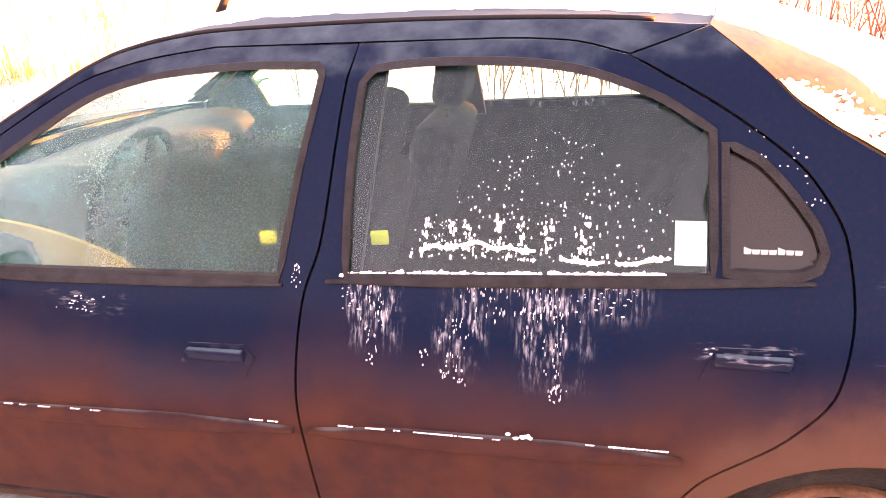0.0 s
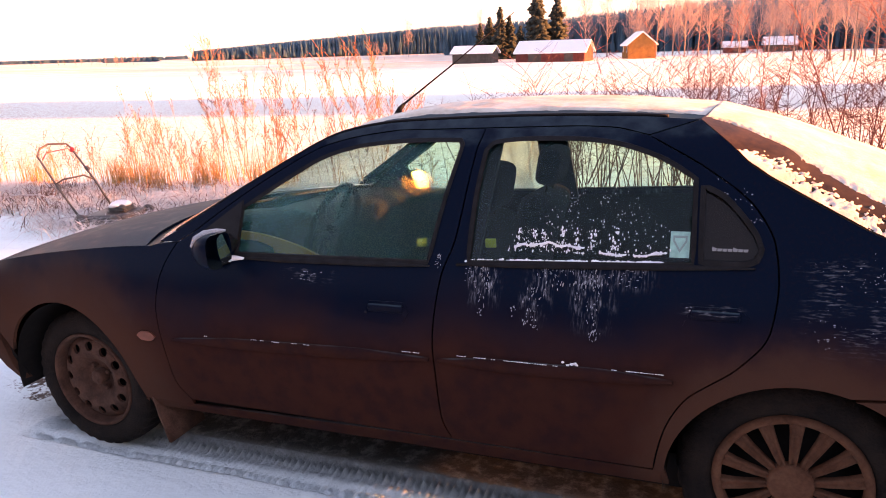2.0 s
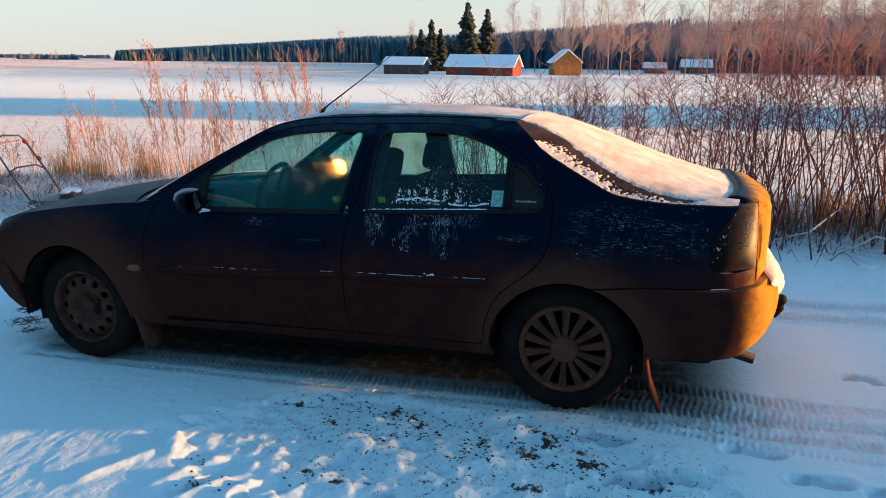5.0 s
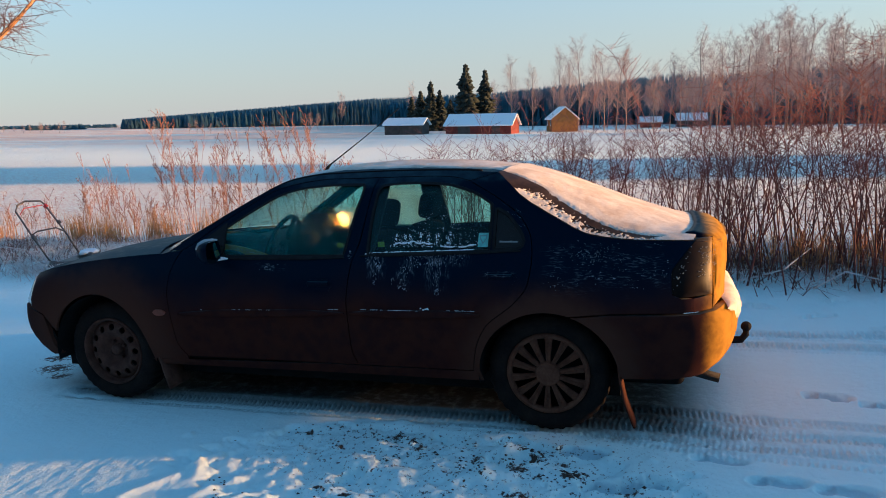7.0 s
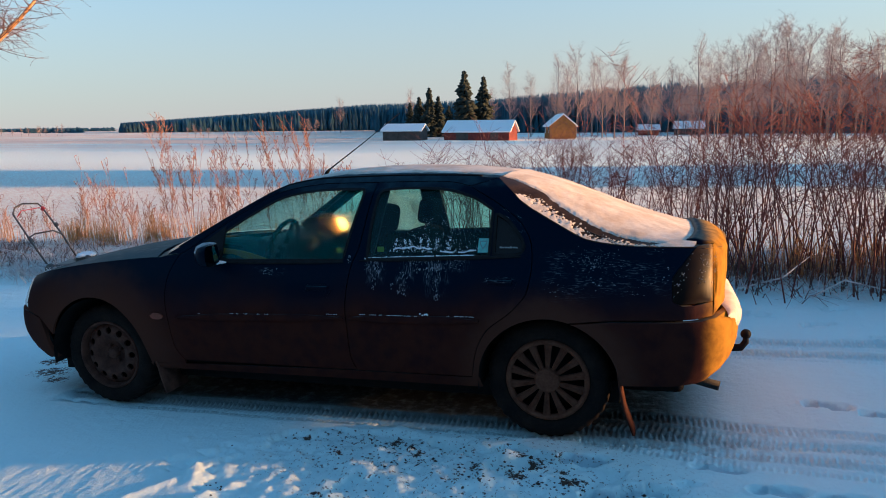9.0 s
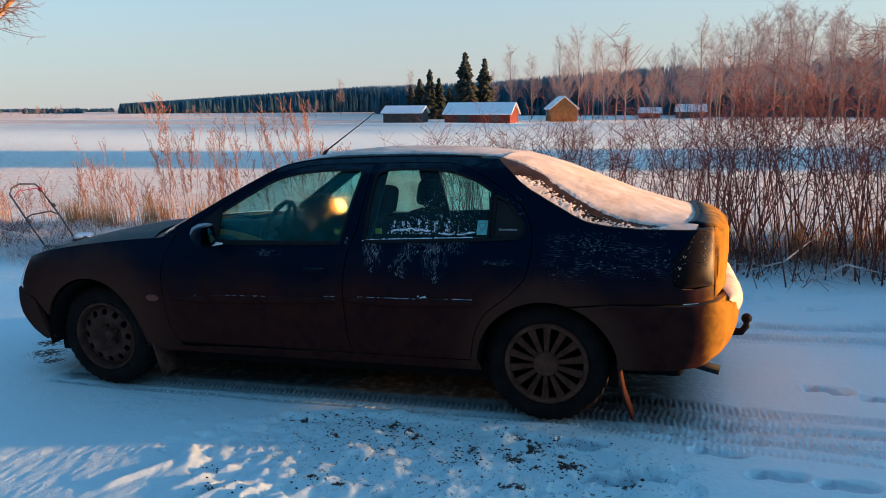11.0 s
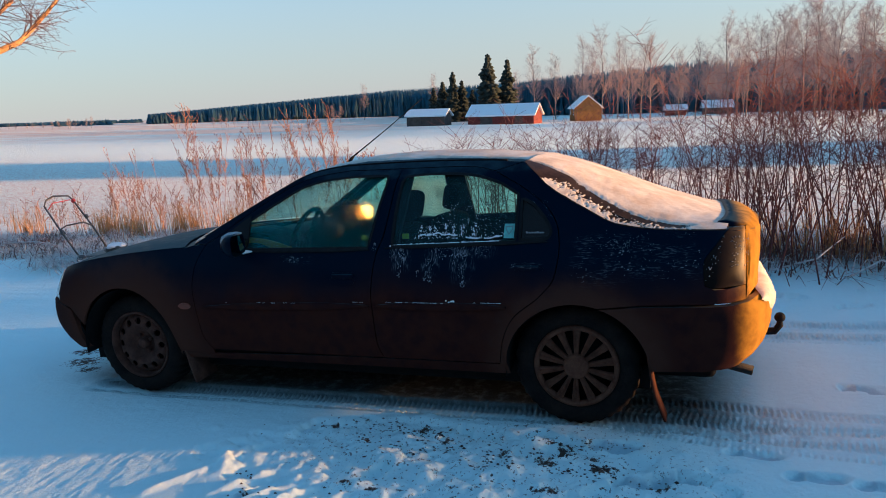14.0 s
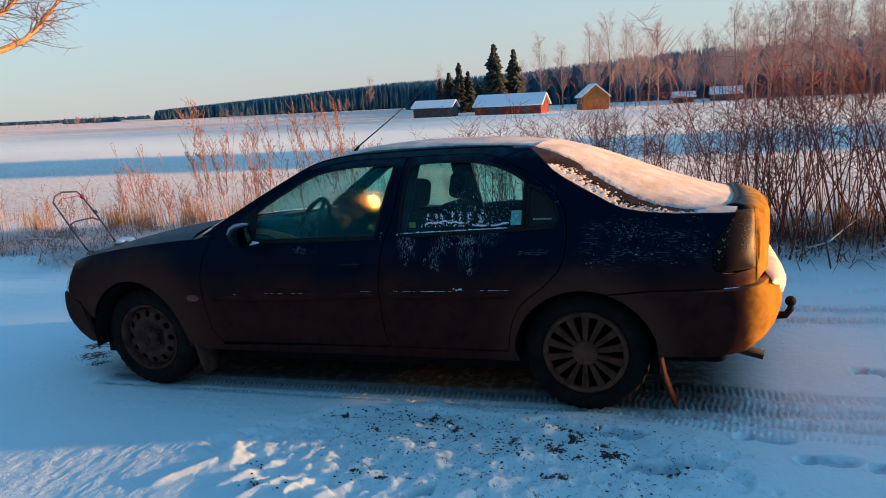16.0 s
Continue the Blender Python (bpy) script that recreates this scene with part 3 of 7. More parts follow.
        Z += 0.85 * h * np.exp(-(u / ln) ** 4) * np.exp(-(v / 0.028) ** 2) * (0.6 + 0.8 * grain(16, 16, 9, 2))
    # shoe prints: a sole and a heel pressed in, with a crumbled rim
    for cx, cy, ang, d in ((0.37, -0.47, 8, 0.020), (0.53, -0.43, 4, 0.016), (0.24, -0.19, 2, 0.012), (0.85, -0.16, -3, 0.014), (1.08, -0.33, 5, 0.014), (1.34, -0.36, 3, 0.010), (1.46, 0.68, -6, 0.018), (1.72, 0.60, 4, 0.013), (0.17, -0.58, 30, 0.02), (-0.45, -0.17, -20, 0.022), (-0.10, -0.29, 5, 0.02), (-1.30, -0.90, 60, 0.02), (-1.05, -0.88, 62, 0.02), (-0.60, -0.85, 55, 0.02), (-0.85, -0.60, 70, 0.018), (0.95, -0.85, 70, 0.016), (1.20, -0.80, 80, 0.016), (1.7, 2.3, 20, 0.025), (1.3, 2.5, -15, 0.025), (2.1, 2.0, 10, 0.02), (1.9, 2.75, 30, 0.02), (2.5, 2.4, 0, 0.02)):
        c, sn = math.cos(radians(ang)), math.sin(radians(ang))
        u, v = (X - cx) * c + (Y - cy) * sn, -(X - cx) * sn + (Y - cy) * c
        q = np.minimum((u / 0.085) ** 2 + (v / 0.045) ** 2, ((u + 0.125) / 0.042) ** 2 + (v / 0.036) ** 2)
        Z += -1.7 * d * (1 - ease(0.6, 1.25, q)) + 0.4 * d * np.exp(-((np.sqrt(q) - 1.35) / 0.22) ** 2) * (0.4 + grain(20, 20, 11, 2))
    # scuffed snow at the far edge of the drive
    edge = np.exp(-((Y - 2.95) / 0.55) ** 2) * np.clip((X - 0.4) / 0.5, 0, 1) * np.clip((9 - X) / 3, 0, 1)
    Z += edge * (0.05 * (grain(5, 6, 12, 5) - 0.5) + 0.02 * (grain(16, 18, 13, 3, True) - 0.7))
    left = np.exp(-((Y - 2.9) / 0.8) ** 2) * np.clip((-2.6 - X) / 0.8, 0, 1) * np.clip((X + 12) / 3, 0, 1)
    Z += left * (0.05 * (grain(4, 5, 14, 5) - 0.5) + 0.02 * (grain(12, 14, 15, 3, True) - 0.7))
    # tyre tracks: shallow troughs with a block tread
    def track(y0, slope, width, x0, x1, depth, phase, period=0.031, high=1.0):
        nonlocal Z
        yc = y0 + slope * (X - 0.3)
        v = (Y - yc) / (width / 2)
        inside = np.clip(1.15 - np.abs(v), 0, 0.15) / 0.15 * np.clip((X - x0) / 0.1, 0, 1) * np.clip((x1 - X) / 0.8, 0, 1)
        lug = np.clip(2.6 * np.sin(2 * math.pi * (X + 0.010 * np.abs(v) + phase) / period) - 0.8, -1, 1)
        lug *= 0.25 + np.clip((np.abs(v) - 0.35) / 0.2, 0, 0.9)
        groove = np.clip(3 * np.cos(v * math.pi * 2.5), -1, 1)
        wear = 0.45 + 0.9 * grain(5, 9, 21 + phase * 100, 3)
        Z += inside * (-depth + 0.0070 * high * lug * wear + 0.003 * groove + 0.006 * (grain(40, 40, 31, 2) - 0.5))
    track(0.10, 0.01, 0.19, -3.2, 4.5, 0.022, 0.0, high=1.4)
    track(0.31, -0.05, 0.18, 0.1, 4.5, 0.013, 0.02)
    track(0.02, -0.10, 0.16, 0.1, 2.4, 0.009, 0.01)
    track(1.52, 0.01, 0.19, -3.2, 5.0, 0.024, 0.0, high=1.5)
    track(1.76, 0.02, 0.19, 0.5, 5.0, 0.022, 0.015, high=1.5)
    # unseen rise added towards the sun, shaped to keep low sun off the yard
    t = np.clip((X - 7.5) / 5.5, 0, 1)
    Z += 1.07 * t * t * (3 - 2 * t) * np.clip((7.0 - Y) / 1.0, 0, 1) * np.clip((Y + 14) / 6, 0, 1) * (1 + 0.13 * np.exp(-((Y - 4.55) / 0.75) ** 4)) * (0.84 + 0.16 * ease(1.4, 2.1, Y) + 0.02 * np.exp(-((Y - 2.75) / 0.55) ** 4))
    # rough verge and gentle field unevenness
    verge = np.exp(-((Y - 4.6) / 1.3) ** 2) * np.clip((12 - np.abs(X)) / 4, 0, 1)
    Z += verge * (waves(18, 3, 12, 0.03) + 0.05)
    Z += np.clip((Y - 8) / 30, 0, 1) * np.clip((300 - Y) / 200, 0, 1) * waves(10, 0.05, 0.35, 0.08)
    ny, nx = X.shape
    co = np.stack([X, Y, Z], -1).reshape(-1, 3)
    idx = np.arange(nx * ny).reshape(ny, nx)
    q = np.stack([idx[:-1, :-1], idx[:-1, 1:], idx[1:, 1:], idx[1:, :-1]], -1).reshape(-1, 4)
    me = bpy.data.meshes.new("ground")
    me.vertices.add(len(co)); me.vertices.foreach_set("co", co.ravel())
    me.loops.add(q.size); me.loops.foreach_set("vertex_index", q.ravel().astype(np.int32))
    me.polygons.add(len(q)); me.polygons.foreach_set("loop_start", np.arange(0, q.size, 4, dtype=np.int32))
    me.update(calc_edges=True)
    me.shade_smooth()
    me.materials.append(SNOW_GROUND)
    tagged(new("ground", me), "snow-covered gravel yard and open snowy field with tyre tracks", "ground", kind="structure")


build_ground()


def gravel():
    """Crumbs of gravel and dirt thrown over the trodden snow: small uneven stones in loose clusters."""
    ground = scene.objects["ground"].data
    n = len(ground.vertices)
    co = np.empty(n * 3)
    ground.vertices.foreach_get("co", co)
    co = co.reshape(-1, 3)
    co = co[(np.abs(co[:, 0] + 0.6) < 2.2) & (np.abs(co[:, 1] + 0.5) < 0.9)]
    rnd = random.Random(61)
    spots = []
    for cx, cy, sx, sy, k in ((-0.45, -0.15, 0.05, 0.02, 26), (-0.10, -0.28, 0.09, 0.03, 60), (0.00, -0.20, 0.08, 0.02, 26), (0.17, -0.40, 0.04, 0.03, 34), (0.02, -0.45, 0.12, 0.03, 34), (-1.03, -0.33, 0.03, 0.02, 14), (-0.72, -0.19, 0.10, 0.03, 44), (-0.95, -0.15, 0.12, 0.03, 44), (-0.62, -0.30, 0.08, 0.05, 34), (-0.80, -0.36, 0.08, 0.05, 26), (-0.93, -0.76, 0.06, 0.06, 34), (-1.30, -0.92, 0.06, 0.03, 16), (-1.20, -0.20, 0.14, 0.05, 26), (-0.35, -0.38, 0.12, 0.06, 30), (0.42, -0.46, 0.08, 0.02, 18), (-1.45, -0.78, 0.05, 0.03, 10), (-0.6, -0.5, 0.6, 0.25, 24), (0.30, -0.62, 0.12, 0.05, 16)):
        spots += [(rnd.gauss(cx, sx), rnd.gauss(cy, sy)) for _ in range(k)]
    vs, fs = [], []
    for x, y in spots:
        z = co[np.argmin((co[:, 0] - x) ** 2 + (co[:, 1] - y) ** 2), 2]
        r = rnd.uniform(0.0025, 0.0075) * (1.6 if rnd.random() < 0.08 else 1)
        o = len(vs)
        for d in ((1, 0, 0), (-1, 0, 0), (0, 1, 0), (0, -1, 0), (0, 0, 0.8), (0, 0, -0.8)):
            g = rnd.uniform(0.6, 1.3)
            vs.append(Vector((x + d[0] * r * g * 1.4, y + d[1] * r * g, z + 0.001 + d[2] * r * g)))
        fs += [(o + a, o + b, o + c) for a, b, c in ((0, 2, 4), (2, 1, 4), (1, 3, 4), (3, 0, 4), (2, 0, 5), (1, 2, 5), (3, 1, 5), (0, 3, 5))]
    tagged(part("gravel", (vs, fs), mat("dark_gravel", (0.018, 0.013, 0.011), 0.9, var=0.4, scale=30, color2=(0.06, 0.045, 0.04)), smooth=False), "dark crumbs of gravel scattered over trodden snow", "gravel", kind="stuff")


gravel()


# ---- the car ----
from mathutils.geometry import delaunay_2d_cdt as delaunay

MID = 0.80  # the car's middle plane
side_y = curve([0.18, 0.26, 0.35, 0.45, 0.6, 0.70, 0.8, 0.88, 0.93, 1.0, 1.1, 1.2, 1.27, 1.31, 1.36], [0.06, -0.02, -0.06, -0.08, -0.088, -0.08, -0.055, -0.02, 0.012, 0.055, 0.12, 0.19, 0.25, 0.31, 0.40])
rear_x = curve([0.18, 0.30, 0.36, 0.44, 0.54, 0.62, 0.655, 0.670, 0.75, 0.85, 0.95, 1.00, 1.06], [0.65, 0.75, 0.855, 0.912, 0.935, 0.935, 0.925, 0.868, 0.868, 0.878, 0.878, 0.865, 0.83])
front_x = curve([0.18, 0.28, 0.36, 0.46, 0.55, 0.62, 0.75, 0.85, 0.95], [-3.36, -3.50, -3.58, -3.62, -3.61, -3.57, -3.47, -3.36, -3.22])
RX, FX, LR, LF, EN, EF = 0.49, -2.90, 1.22, 1.3, 3.7, 2.6


def body_at(s, z, inward=0.0):
    """A place on the near side of the body: s runs along the side (x on the flank) and round both ends to the middle."""
    w = MID - side_y(z) - inward
    if s > RX:
        th = min((s - RX) / LR, 1.0) * math.pi / 2
        return Vector((RX + (rear_x(z) - inward - RX) * math.sin(th) ** (2 / EN), MID - w * max(math.cos(th), 0.0) ** (2 / EN), z))
    if s < FX:
        th = min((FX - s) / LF, 1.0) * math.pi / 2
        return Vector((FX + (front_x(z) + inward - FX) * math.sin(th) ** (2 / EF), MID - w * max(math.cos(th), 0.0) ** (2 / EF), z))
    return Vector((s, MID - w, z))


def s_at(x, z):
    """The run s at which the side stands at x."""
    if x > RX:
        return RX + math.asin(min((x - RX) / (rear_x(z) - RX), 1.0) ** (EN / 2)) / (math.pi / 2) * LR
    if x < FX:
        return FX - math.asin(min((x - FX) / (front_x(z) - FX), 1.0) ** (EF / 2)) / (math.pi / 2) * LF
    return x


def rounded(pts, n=6):
    """A closed smooth outline through points: Catmull-Rom, kept tight."""
    out, k = [], len(pts)
    P = [Vector((*p, 0)) for p in pts]
    for i in range(k):
        a, b, c, d = P[i - 1], P[i], P[(i + 1) % k], P[(i + 2) % k]
        la, lb, lc = max((b - a).length, 1e-4), max((c - b).length, 1e-4), max((d - c).length, 1e-4)
        m1 = (c - a) / (la + lb) * lb
        m2 = (d - b) / (lb + lc) * lb
        if (b - a).angle(c - b, 0) > 0.75:
            m1 = (c - b)
        if (c - b).angle(d - c, 0) > 0.75:
            m2 = (c - b)
        for j in range(n):
            t = j / n
            q = (2 * t**3 - 3 * t**2 + 1) * b + (t**3 - 2 * t**2 + t) * m1 + (3 * t**2 - 2 * t**3) * c + (t**3 - t**2) * m2
            out.append((q.x, q.y))
    return out


def shrink(pts, d):
    """Offsets a closed outline inwards by d."""
    n = len(pts)
    area = sum(pts[i - 1][0] * pts[i][1] - pts[i][0] * pts[i - 1][1] for i in range(n))
    sg = 1 if area > 0 else -1
    out = []
    for i in range(n):
        a, b = Vector(pts[i - 1]), Vector(pts[(i + 1) % n])
        t = b - a
        if t.length < 1e-6:
            out.append(pts[i]); continue
        t.normalize()
        out.append((pts[i][0] - t.y * d * sg, pts[i][1] + t.x * d * sg))
    return out


def inside(p, poly):
    x, y, c = p[0], p[1], False
    for i in range(len(poly)):
        (x1, y1), (x2, y2) = poly[i - 1], poly[i]
        if (y1 > y) != (y2 > y) and x < (x2 - x1) * (y - y1) / (y2 - y1) + x1:
            c = not c
    return c


def sheet(outline, holes=(), surface=body_at, inward=0.0, depth=0.014, step=0.05):
    """A curved panel with folded-in edges: outline and holes lie on the (s, z) map of the surface."""
    loops = [list(outline)] + [list(h) for h in holes]
    co, ed = [], []
    for lp in loops:
        o = len(co)
        co += [Vector(p) for p in lp]
        ed += [(o + i, o + (i + 1) % len(lp)) for i in range(len(lp))]
    nb = len(co)
    xs, zs = [p[0] for p in outline], [p[1] for p in outline]
    for i in range(int((max(xs) - min(xs)) / step) + 1):
        for j in range(int((max(zs) - min(zs)) / step) + 1):
            p = (min(xs) + (i + 0.5) * step, min(zs) + (j + 0.5) * step)
            if inside(p, outline) and not any(inside(p, h) for h in holes):
                co.append(Vector(p))
    v2, _, tri, ov, _, _ = delaunay(co, ed, [], 0, 1e-6)
    fs = []
    for t in tri:
        c = sum((v2[i] for i in t), Vector((0, 0))) / len(t)
        if inside(c, outline) and not any(inside(c, h) for h in holes):
            a, b, d = v2[t[0]], v2[t[1]], v2[t[2]]
            fs.append(tuple(t) if (b - a).cross(d - a) > 0 else tuple(reversed(t)))
    vs = [surface(p.x, p.y, inward) for p in v2]
    # fold the free edges inwards
    count = {}
    for f in fs:
        for i in range(len(f)):
            e = (f[i], f[(i + 1) % len(f)])
            count[e] = 1
    fold = {}
    for a, b in [e for e in count if (e[1], e[0]) not in count]:
        for k in (a, b):
            if k not in fold:
                fold[k] = len(vs)
                vs.append(vs[k].copy())
                vs.append(surface(v2[k].x, v2[k].y, inward + depth))
        fs.append((fold[b], fold[a], fold[a] + 1, fold[b] + 1))
    return vs, fs


def mirrored(geo):
    return [(v[0], 2 * MID - v[1], v[2]) for v in geo[0]], [tuple(reversed(f)) for f in geo[1]]


def xz(pts):
    return [(s_at(x, z), z) for x, z in pts]


def smooth_line(pts, n=6):
    """An open smooth line through (x, z) points."""
    ts = list(range(len(pts)))
    fx, fz = curve(ts, [p[0] for p in pts]), curve(ts, [p[1] for p in pts])
    return [(fx(i / n), fz(i / n)) for i in range((len(pts) - 1) * n + 1)]


def arch(cx, rx, rz, a0, a1, n=22, cz=0.31):
    return [(cx + rx * math.cos(radians(a0 + (a1 - a0) * i / n)), cz + rz * math.sin(radians(a0 + (a1 - a0) * i / n))) for i in range(n + 1)]


WB = -2.704
FDOOR = smooth_line([(-2.105, 0.33), (-2.15, 0.42), (-2.165, 0.55), (-2.18, 0.71), (-2.17, 0.81), (-2.135, 0.91), (-2.115, 0.945)])
BGAP = smooth_line([(-1.015, 0.33), (-1.04, 0.42), (-1.045, 0.58), (-1.05, 0.68), (-1.03, 0.89), (-1.00, 0.99), (-0.972, 1.318)])
RGAP = smooth_line([(-0.375, 0.33), (-0.345, 0.47), (-0.29, 0.58), (-0.15, 0.695), (-0.078, 0.79), (-0.06, 0.91), (-0.07, 1.0), (-0.12, 1.09), (-0.25, 1.19), (-0.43, 1.288)])
DTOP_F = smooth_line([(-2.06, 0.975), (-1.85, 1.115), (-1.56, 1.275), (-1.44, 1.302), (-1.3, 1.318)])
DTOP_R = smooth_line([(-0.972, 1.318), (-0.7, 1.318), (-0.55, 1.312), (-0.43, 1.288)])
HATCH = smooth_line([(-0.285, 1.328), (-0.20, 1.262), (-0.14, 1.205), (0.04, 1.100), (0.24, 1.014), (0.44, 0.994), (0.70, 0.988)])
ROOF_EDGE = smooth_line([(-2.20, 0.945), (-2.02, 1.045), (-1.85, 1.14), (-1.69, 1.23), (-1.53, 1.312), (-1.42, 1.334), (-1.31, 1.344), (-0.9, 1.350), (-0.5, 1.342), (-0.285, 1.328)])
HOOD_EDGE = smooth_line([(-2.24, 0.930), (-2.39, 0.921), (-2.77, 0.885), (-3.0, 0.850), (-3.22, 0.795)])
FWIN = rounded([(-1.835, 0.918), (-1.85, 1.06), (-1.70, 1.150), (-1.56, 1.228), (-1.44, 1.262), (-1.33, 1.275), (-1.20, 1.281), (-1.045, 1.279), (-1.034, 1.262), (-1.06, 1.10), (-1.086, 0.922)])
RWIN = rounded([(-0.945, 0.930), (-0.948, 1.09), (-0.940, 1.25), (-0.915, 1.272), (-0.74, 1.280), (-0.54, 1.266), (-0.39, 1.222), (-0.288, 1.165), (-0.283, 0.948)])
QWIN = rounded([(-0.258, 0.957), (-0.262, 1.145), (-0.20, 1.112), (-0.125, 1.03), (-0.108, 0.99), (-0.118, 0.967), (-0.15, 0.957)])
GAP = 0.0028


def build_car():
    car = thing("car", (-1.35, MID, 0.0), "dark blue hatchback, muddy along its flanks, snow on roof and tailgate", "car")

    def both(name, geo, material, label="", parent=None, second=None):
        a = part(name, geo, material, parent or car, label)
        b = part(name, mirrored(geo), material, second or parent or car, label)
        return a, b

    # doors
    fd = FDOOR + DTOP_F + list(reversed(BGAP))
    rd = BGAP + DTOP_R[1:] + list(reversed(RGAP))[1:]
    d1, d1b = both("front_door", sheet(shrink(fd, GAP), [FWIN]), PAINT, "front door with mud up to the handle")
    d2, d2b = both("rear_door", sheet(shrink(rd, GAP), [RWIN, QWIN]), PAINT, "rear door with frozen snow below its window")
    for door, other, win, gl, nm in ((d1, d1b, FWIN, GLASS, "window"), (d2, d2b, RWIN, GLASS_REAR, "window"), (d2, d2b, QWIN, GLASS_QUARTER, "quarter_window")):
        g = sheet(shrink(win, -0.006), inward=0.010, depth=0.003)
        for ob in both(nm, g, gl, "greenish tinted pane, misted" if nm == "window" else "dark quarter pane", door, other):
            ob.visible_shadow = False
        both("window_seal", sheet(shrink(win, -0.010), [shrink(win, 0.004)], inward=-0.003, depth=0.012), RUBBER, "black rubber seal", door, other)
    # belt strip and rubbing strip
    def strip(name, x0, x1, z0, z1, proud, thick, door, other, material):
        n = max(4, int((x1 - x0) / 0.06))
        zf = lambda x: z0 + (z1 - z0) * (x - x0) / (x1 - x0)
        rows = []
        for i in range(n + 1):
            x = x0 + (x1 - x0) * i / n
            e = min(1.0, 3 * min(i, n - i) / n + 0.25)
            rows.append([body_at(x, zf(x) + dz * thick * e, inw) for dz, inw in ((-1, 0.004), (-0.8, -proud * 0.8), (-0.2, -proud), (0.4, -proud), (0.85, -proud * 0.7), (1, 0.004))])
        vs = [p for r in rows for p in r]
        fs = [(i * 6 + k, (i + 1) * 6 + k, (i + 1) * 6 + k + 1, i * 6 + k + 1) for i in range(n) for k in range(5)]
        fs += [tuple(range(5, -1, -1)), tuple(n * 6 + k for k in range(6))]
        both(name, (vs, fs), material, "", door, other)
    strip("rubbing_strip", -2.11, -1.062, 0.598, 0.628, 0.012, 0.022, d1, d1b, PAINT)
    strip("rubbing_strip", -1.03, -0.32, 0.629, 0.636, 0.012, 0.022, d2, d2b, PAINT)
    strip("belt_seal", -1.83, -1.075, 0.905, 0.912, 0.007, 0.009, d1, d1b, RUBBER)
    strip("belt_seal", -0.985, -0.12, 0.920, 0.946, 0.007, 0.009, d2, d2b, RUBBER)
    # handles: a dished cup with a flap across it
    for door, other, hx, hz in ((d1, d1b, -1.215, 0.768), (d2, d2b, -0.215, 0.815)):
        cup = rounded([(hx - 0.085, hz - 0.02), (hx - 0.06, hz + 0.032), (hx + 0.06, hz + 0.034), (hx + 0.085, hz + 0.01), (hx + 0.06, hz - 0.032), (hx - 0.06, hz - 0.034)])
        both("handle_cup", sheet(cup, inward=-0.002, depth=0.006), PAINT, "", door, other)
        bm = bmesh.new()
        p = body_at(hx, hz + 0.012)
        box(bm, (0.125, 0.016, 0.026), (p.x, p.y - 0.003, p.z), (14, 0, 0), 0.006)
        geo = ([v.co.copy() for v in bm.verts], [tuple(v.index for v in f.verts) for f in bm.faces])
        bm.free()
        both("door_handle", geo, PAINT, "", door, other)
    # pillar and roof rail, quarter panel, wing, sill
    rail = ROOF_EDGE + list(reversed(DTOP_R)) + list(reversed(DTOP_F)) + [(-2.115, 0.945)]
    both("roof_rail", sheet(shrink(rail, 0.001)), PAINT)
    tail_in = smooth_line([(0.715, 0.995), (0.655, 0.925), (0.600, 0.845), (0.603, 0.76), (0.645, 0.737)])
    quarter = xz(list(reversed(RGAP)) + [(-0.385, 0.300)] + list(reversed(arch(0.01, 0.352, 0.345, 72, 180))) + [(0.32, 0.658), (0.62, 0.668), (0.70, 0.670), (0.70, 0.735)] + list(reversed(tail_in)) + list(reversed(HATCH)))
    both("quarter_panel", sheet(shrink(quarter, GAP * 0.7), step=0.04), PAINT, "rear wing spattered with frozen snow")
    wing = xz(list(reversed(FDOOR)) + [(-2.11, 0.300), (-2.352, 0.300)] + arch(WB, 0.352, 0.385, 0, 158) + [(-3.12, 0.56), (-3.30, 0.585), (-3.25, 0.70), (-3.23, 0.78)] + list(reversed(HOOD_EDGE))[1:] + [(-2.20, 0.94)])
    both("front_wing", sheet(shrink(wing, GAP * 0.7), step=0.04), PAINT, "muddy front wing")
    both("sill", sheet([(-2.345, 0.262), (-2.36, 0.298), (-1.2, 0.326), (-0.34, 0.326), (-0.33, 0.268), (-1.2, 0.268)][::-1], step=0.03), PAINT)
    # lamps
    tail = [(s_at(x, z), z) for x, z in reversed(tail_in)] + [(1.02, 0.992), (1.02, 0.737)]
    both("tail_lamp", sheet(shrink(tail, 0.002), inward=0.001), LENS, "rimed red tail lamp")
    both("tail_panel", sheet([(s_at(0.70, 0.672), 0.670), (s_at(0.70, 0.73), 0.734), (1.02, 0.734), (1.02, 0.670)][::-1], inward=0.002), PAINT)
    head = [(s_at(-3.25, 0.595), 0.597), (s_at(-3.245, 0.70), 0.70), (s_at(-3.225, 0.775), 0.775), (-3.62, 0.758), (-3.80, 0.735), (-3.80, 0.602)]
    both("headlamp", sheet(shrink(head, 0.002), step=0.03), HEAD, "clear headlamp catching the sun")
    both("side_repeater", sheet(rounded([(-2.285, 0.600), (-2.265, 0.616), (-2.215, 0.616), (-2.195, 0.600), (-2.215, 0.584), (-2.265, 0.584)]), inward=-0.006, depth=0.01, step=0.02), AMBER, "mud-dulled amber side repeater")
    # bumpers
    mid = RX + LR
    rb = xz(arch(0.01, 0.352, 0.345, 6, 70) + [(0.32, 0.652), (0.62, 0.659), (0.72, 0.662)]) + [(1.0, 0.664), (1.3, 0.664), (mid, 0.664), (mid, 0.345), (1.3, 0.345), (1.0, 0.345), (s_at(0.6, 0.335), 0.335), (0.37, 0.325)]
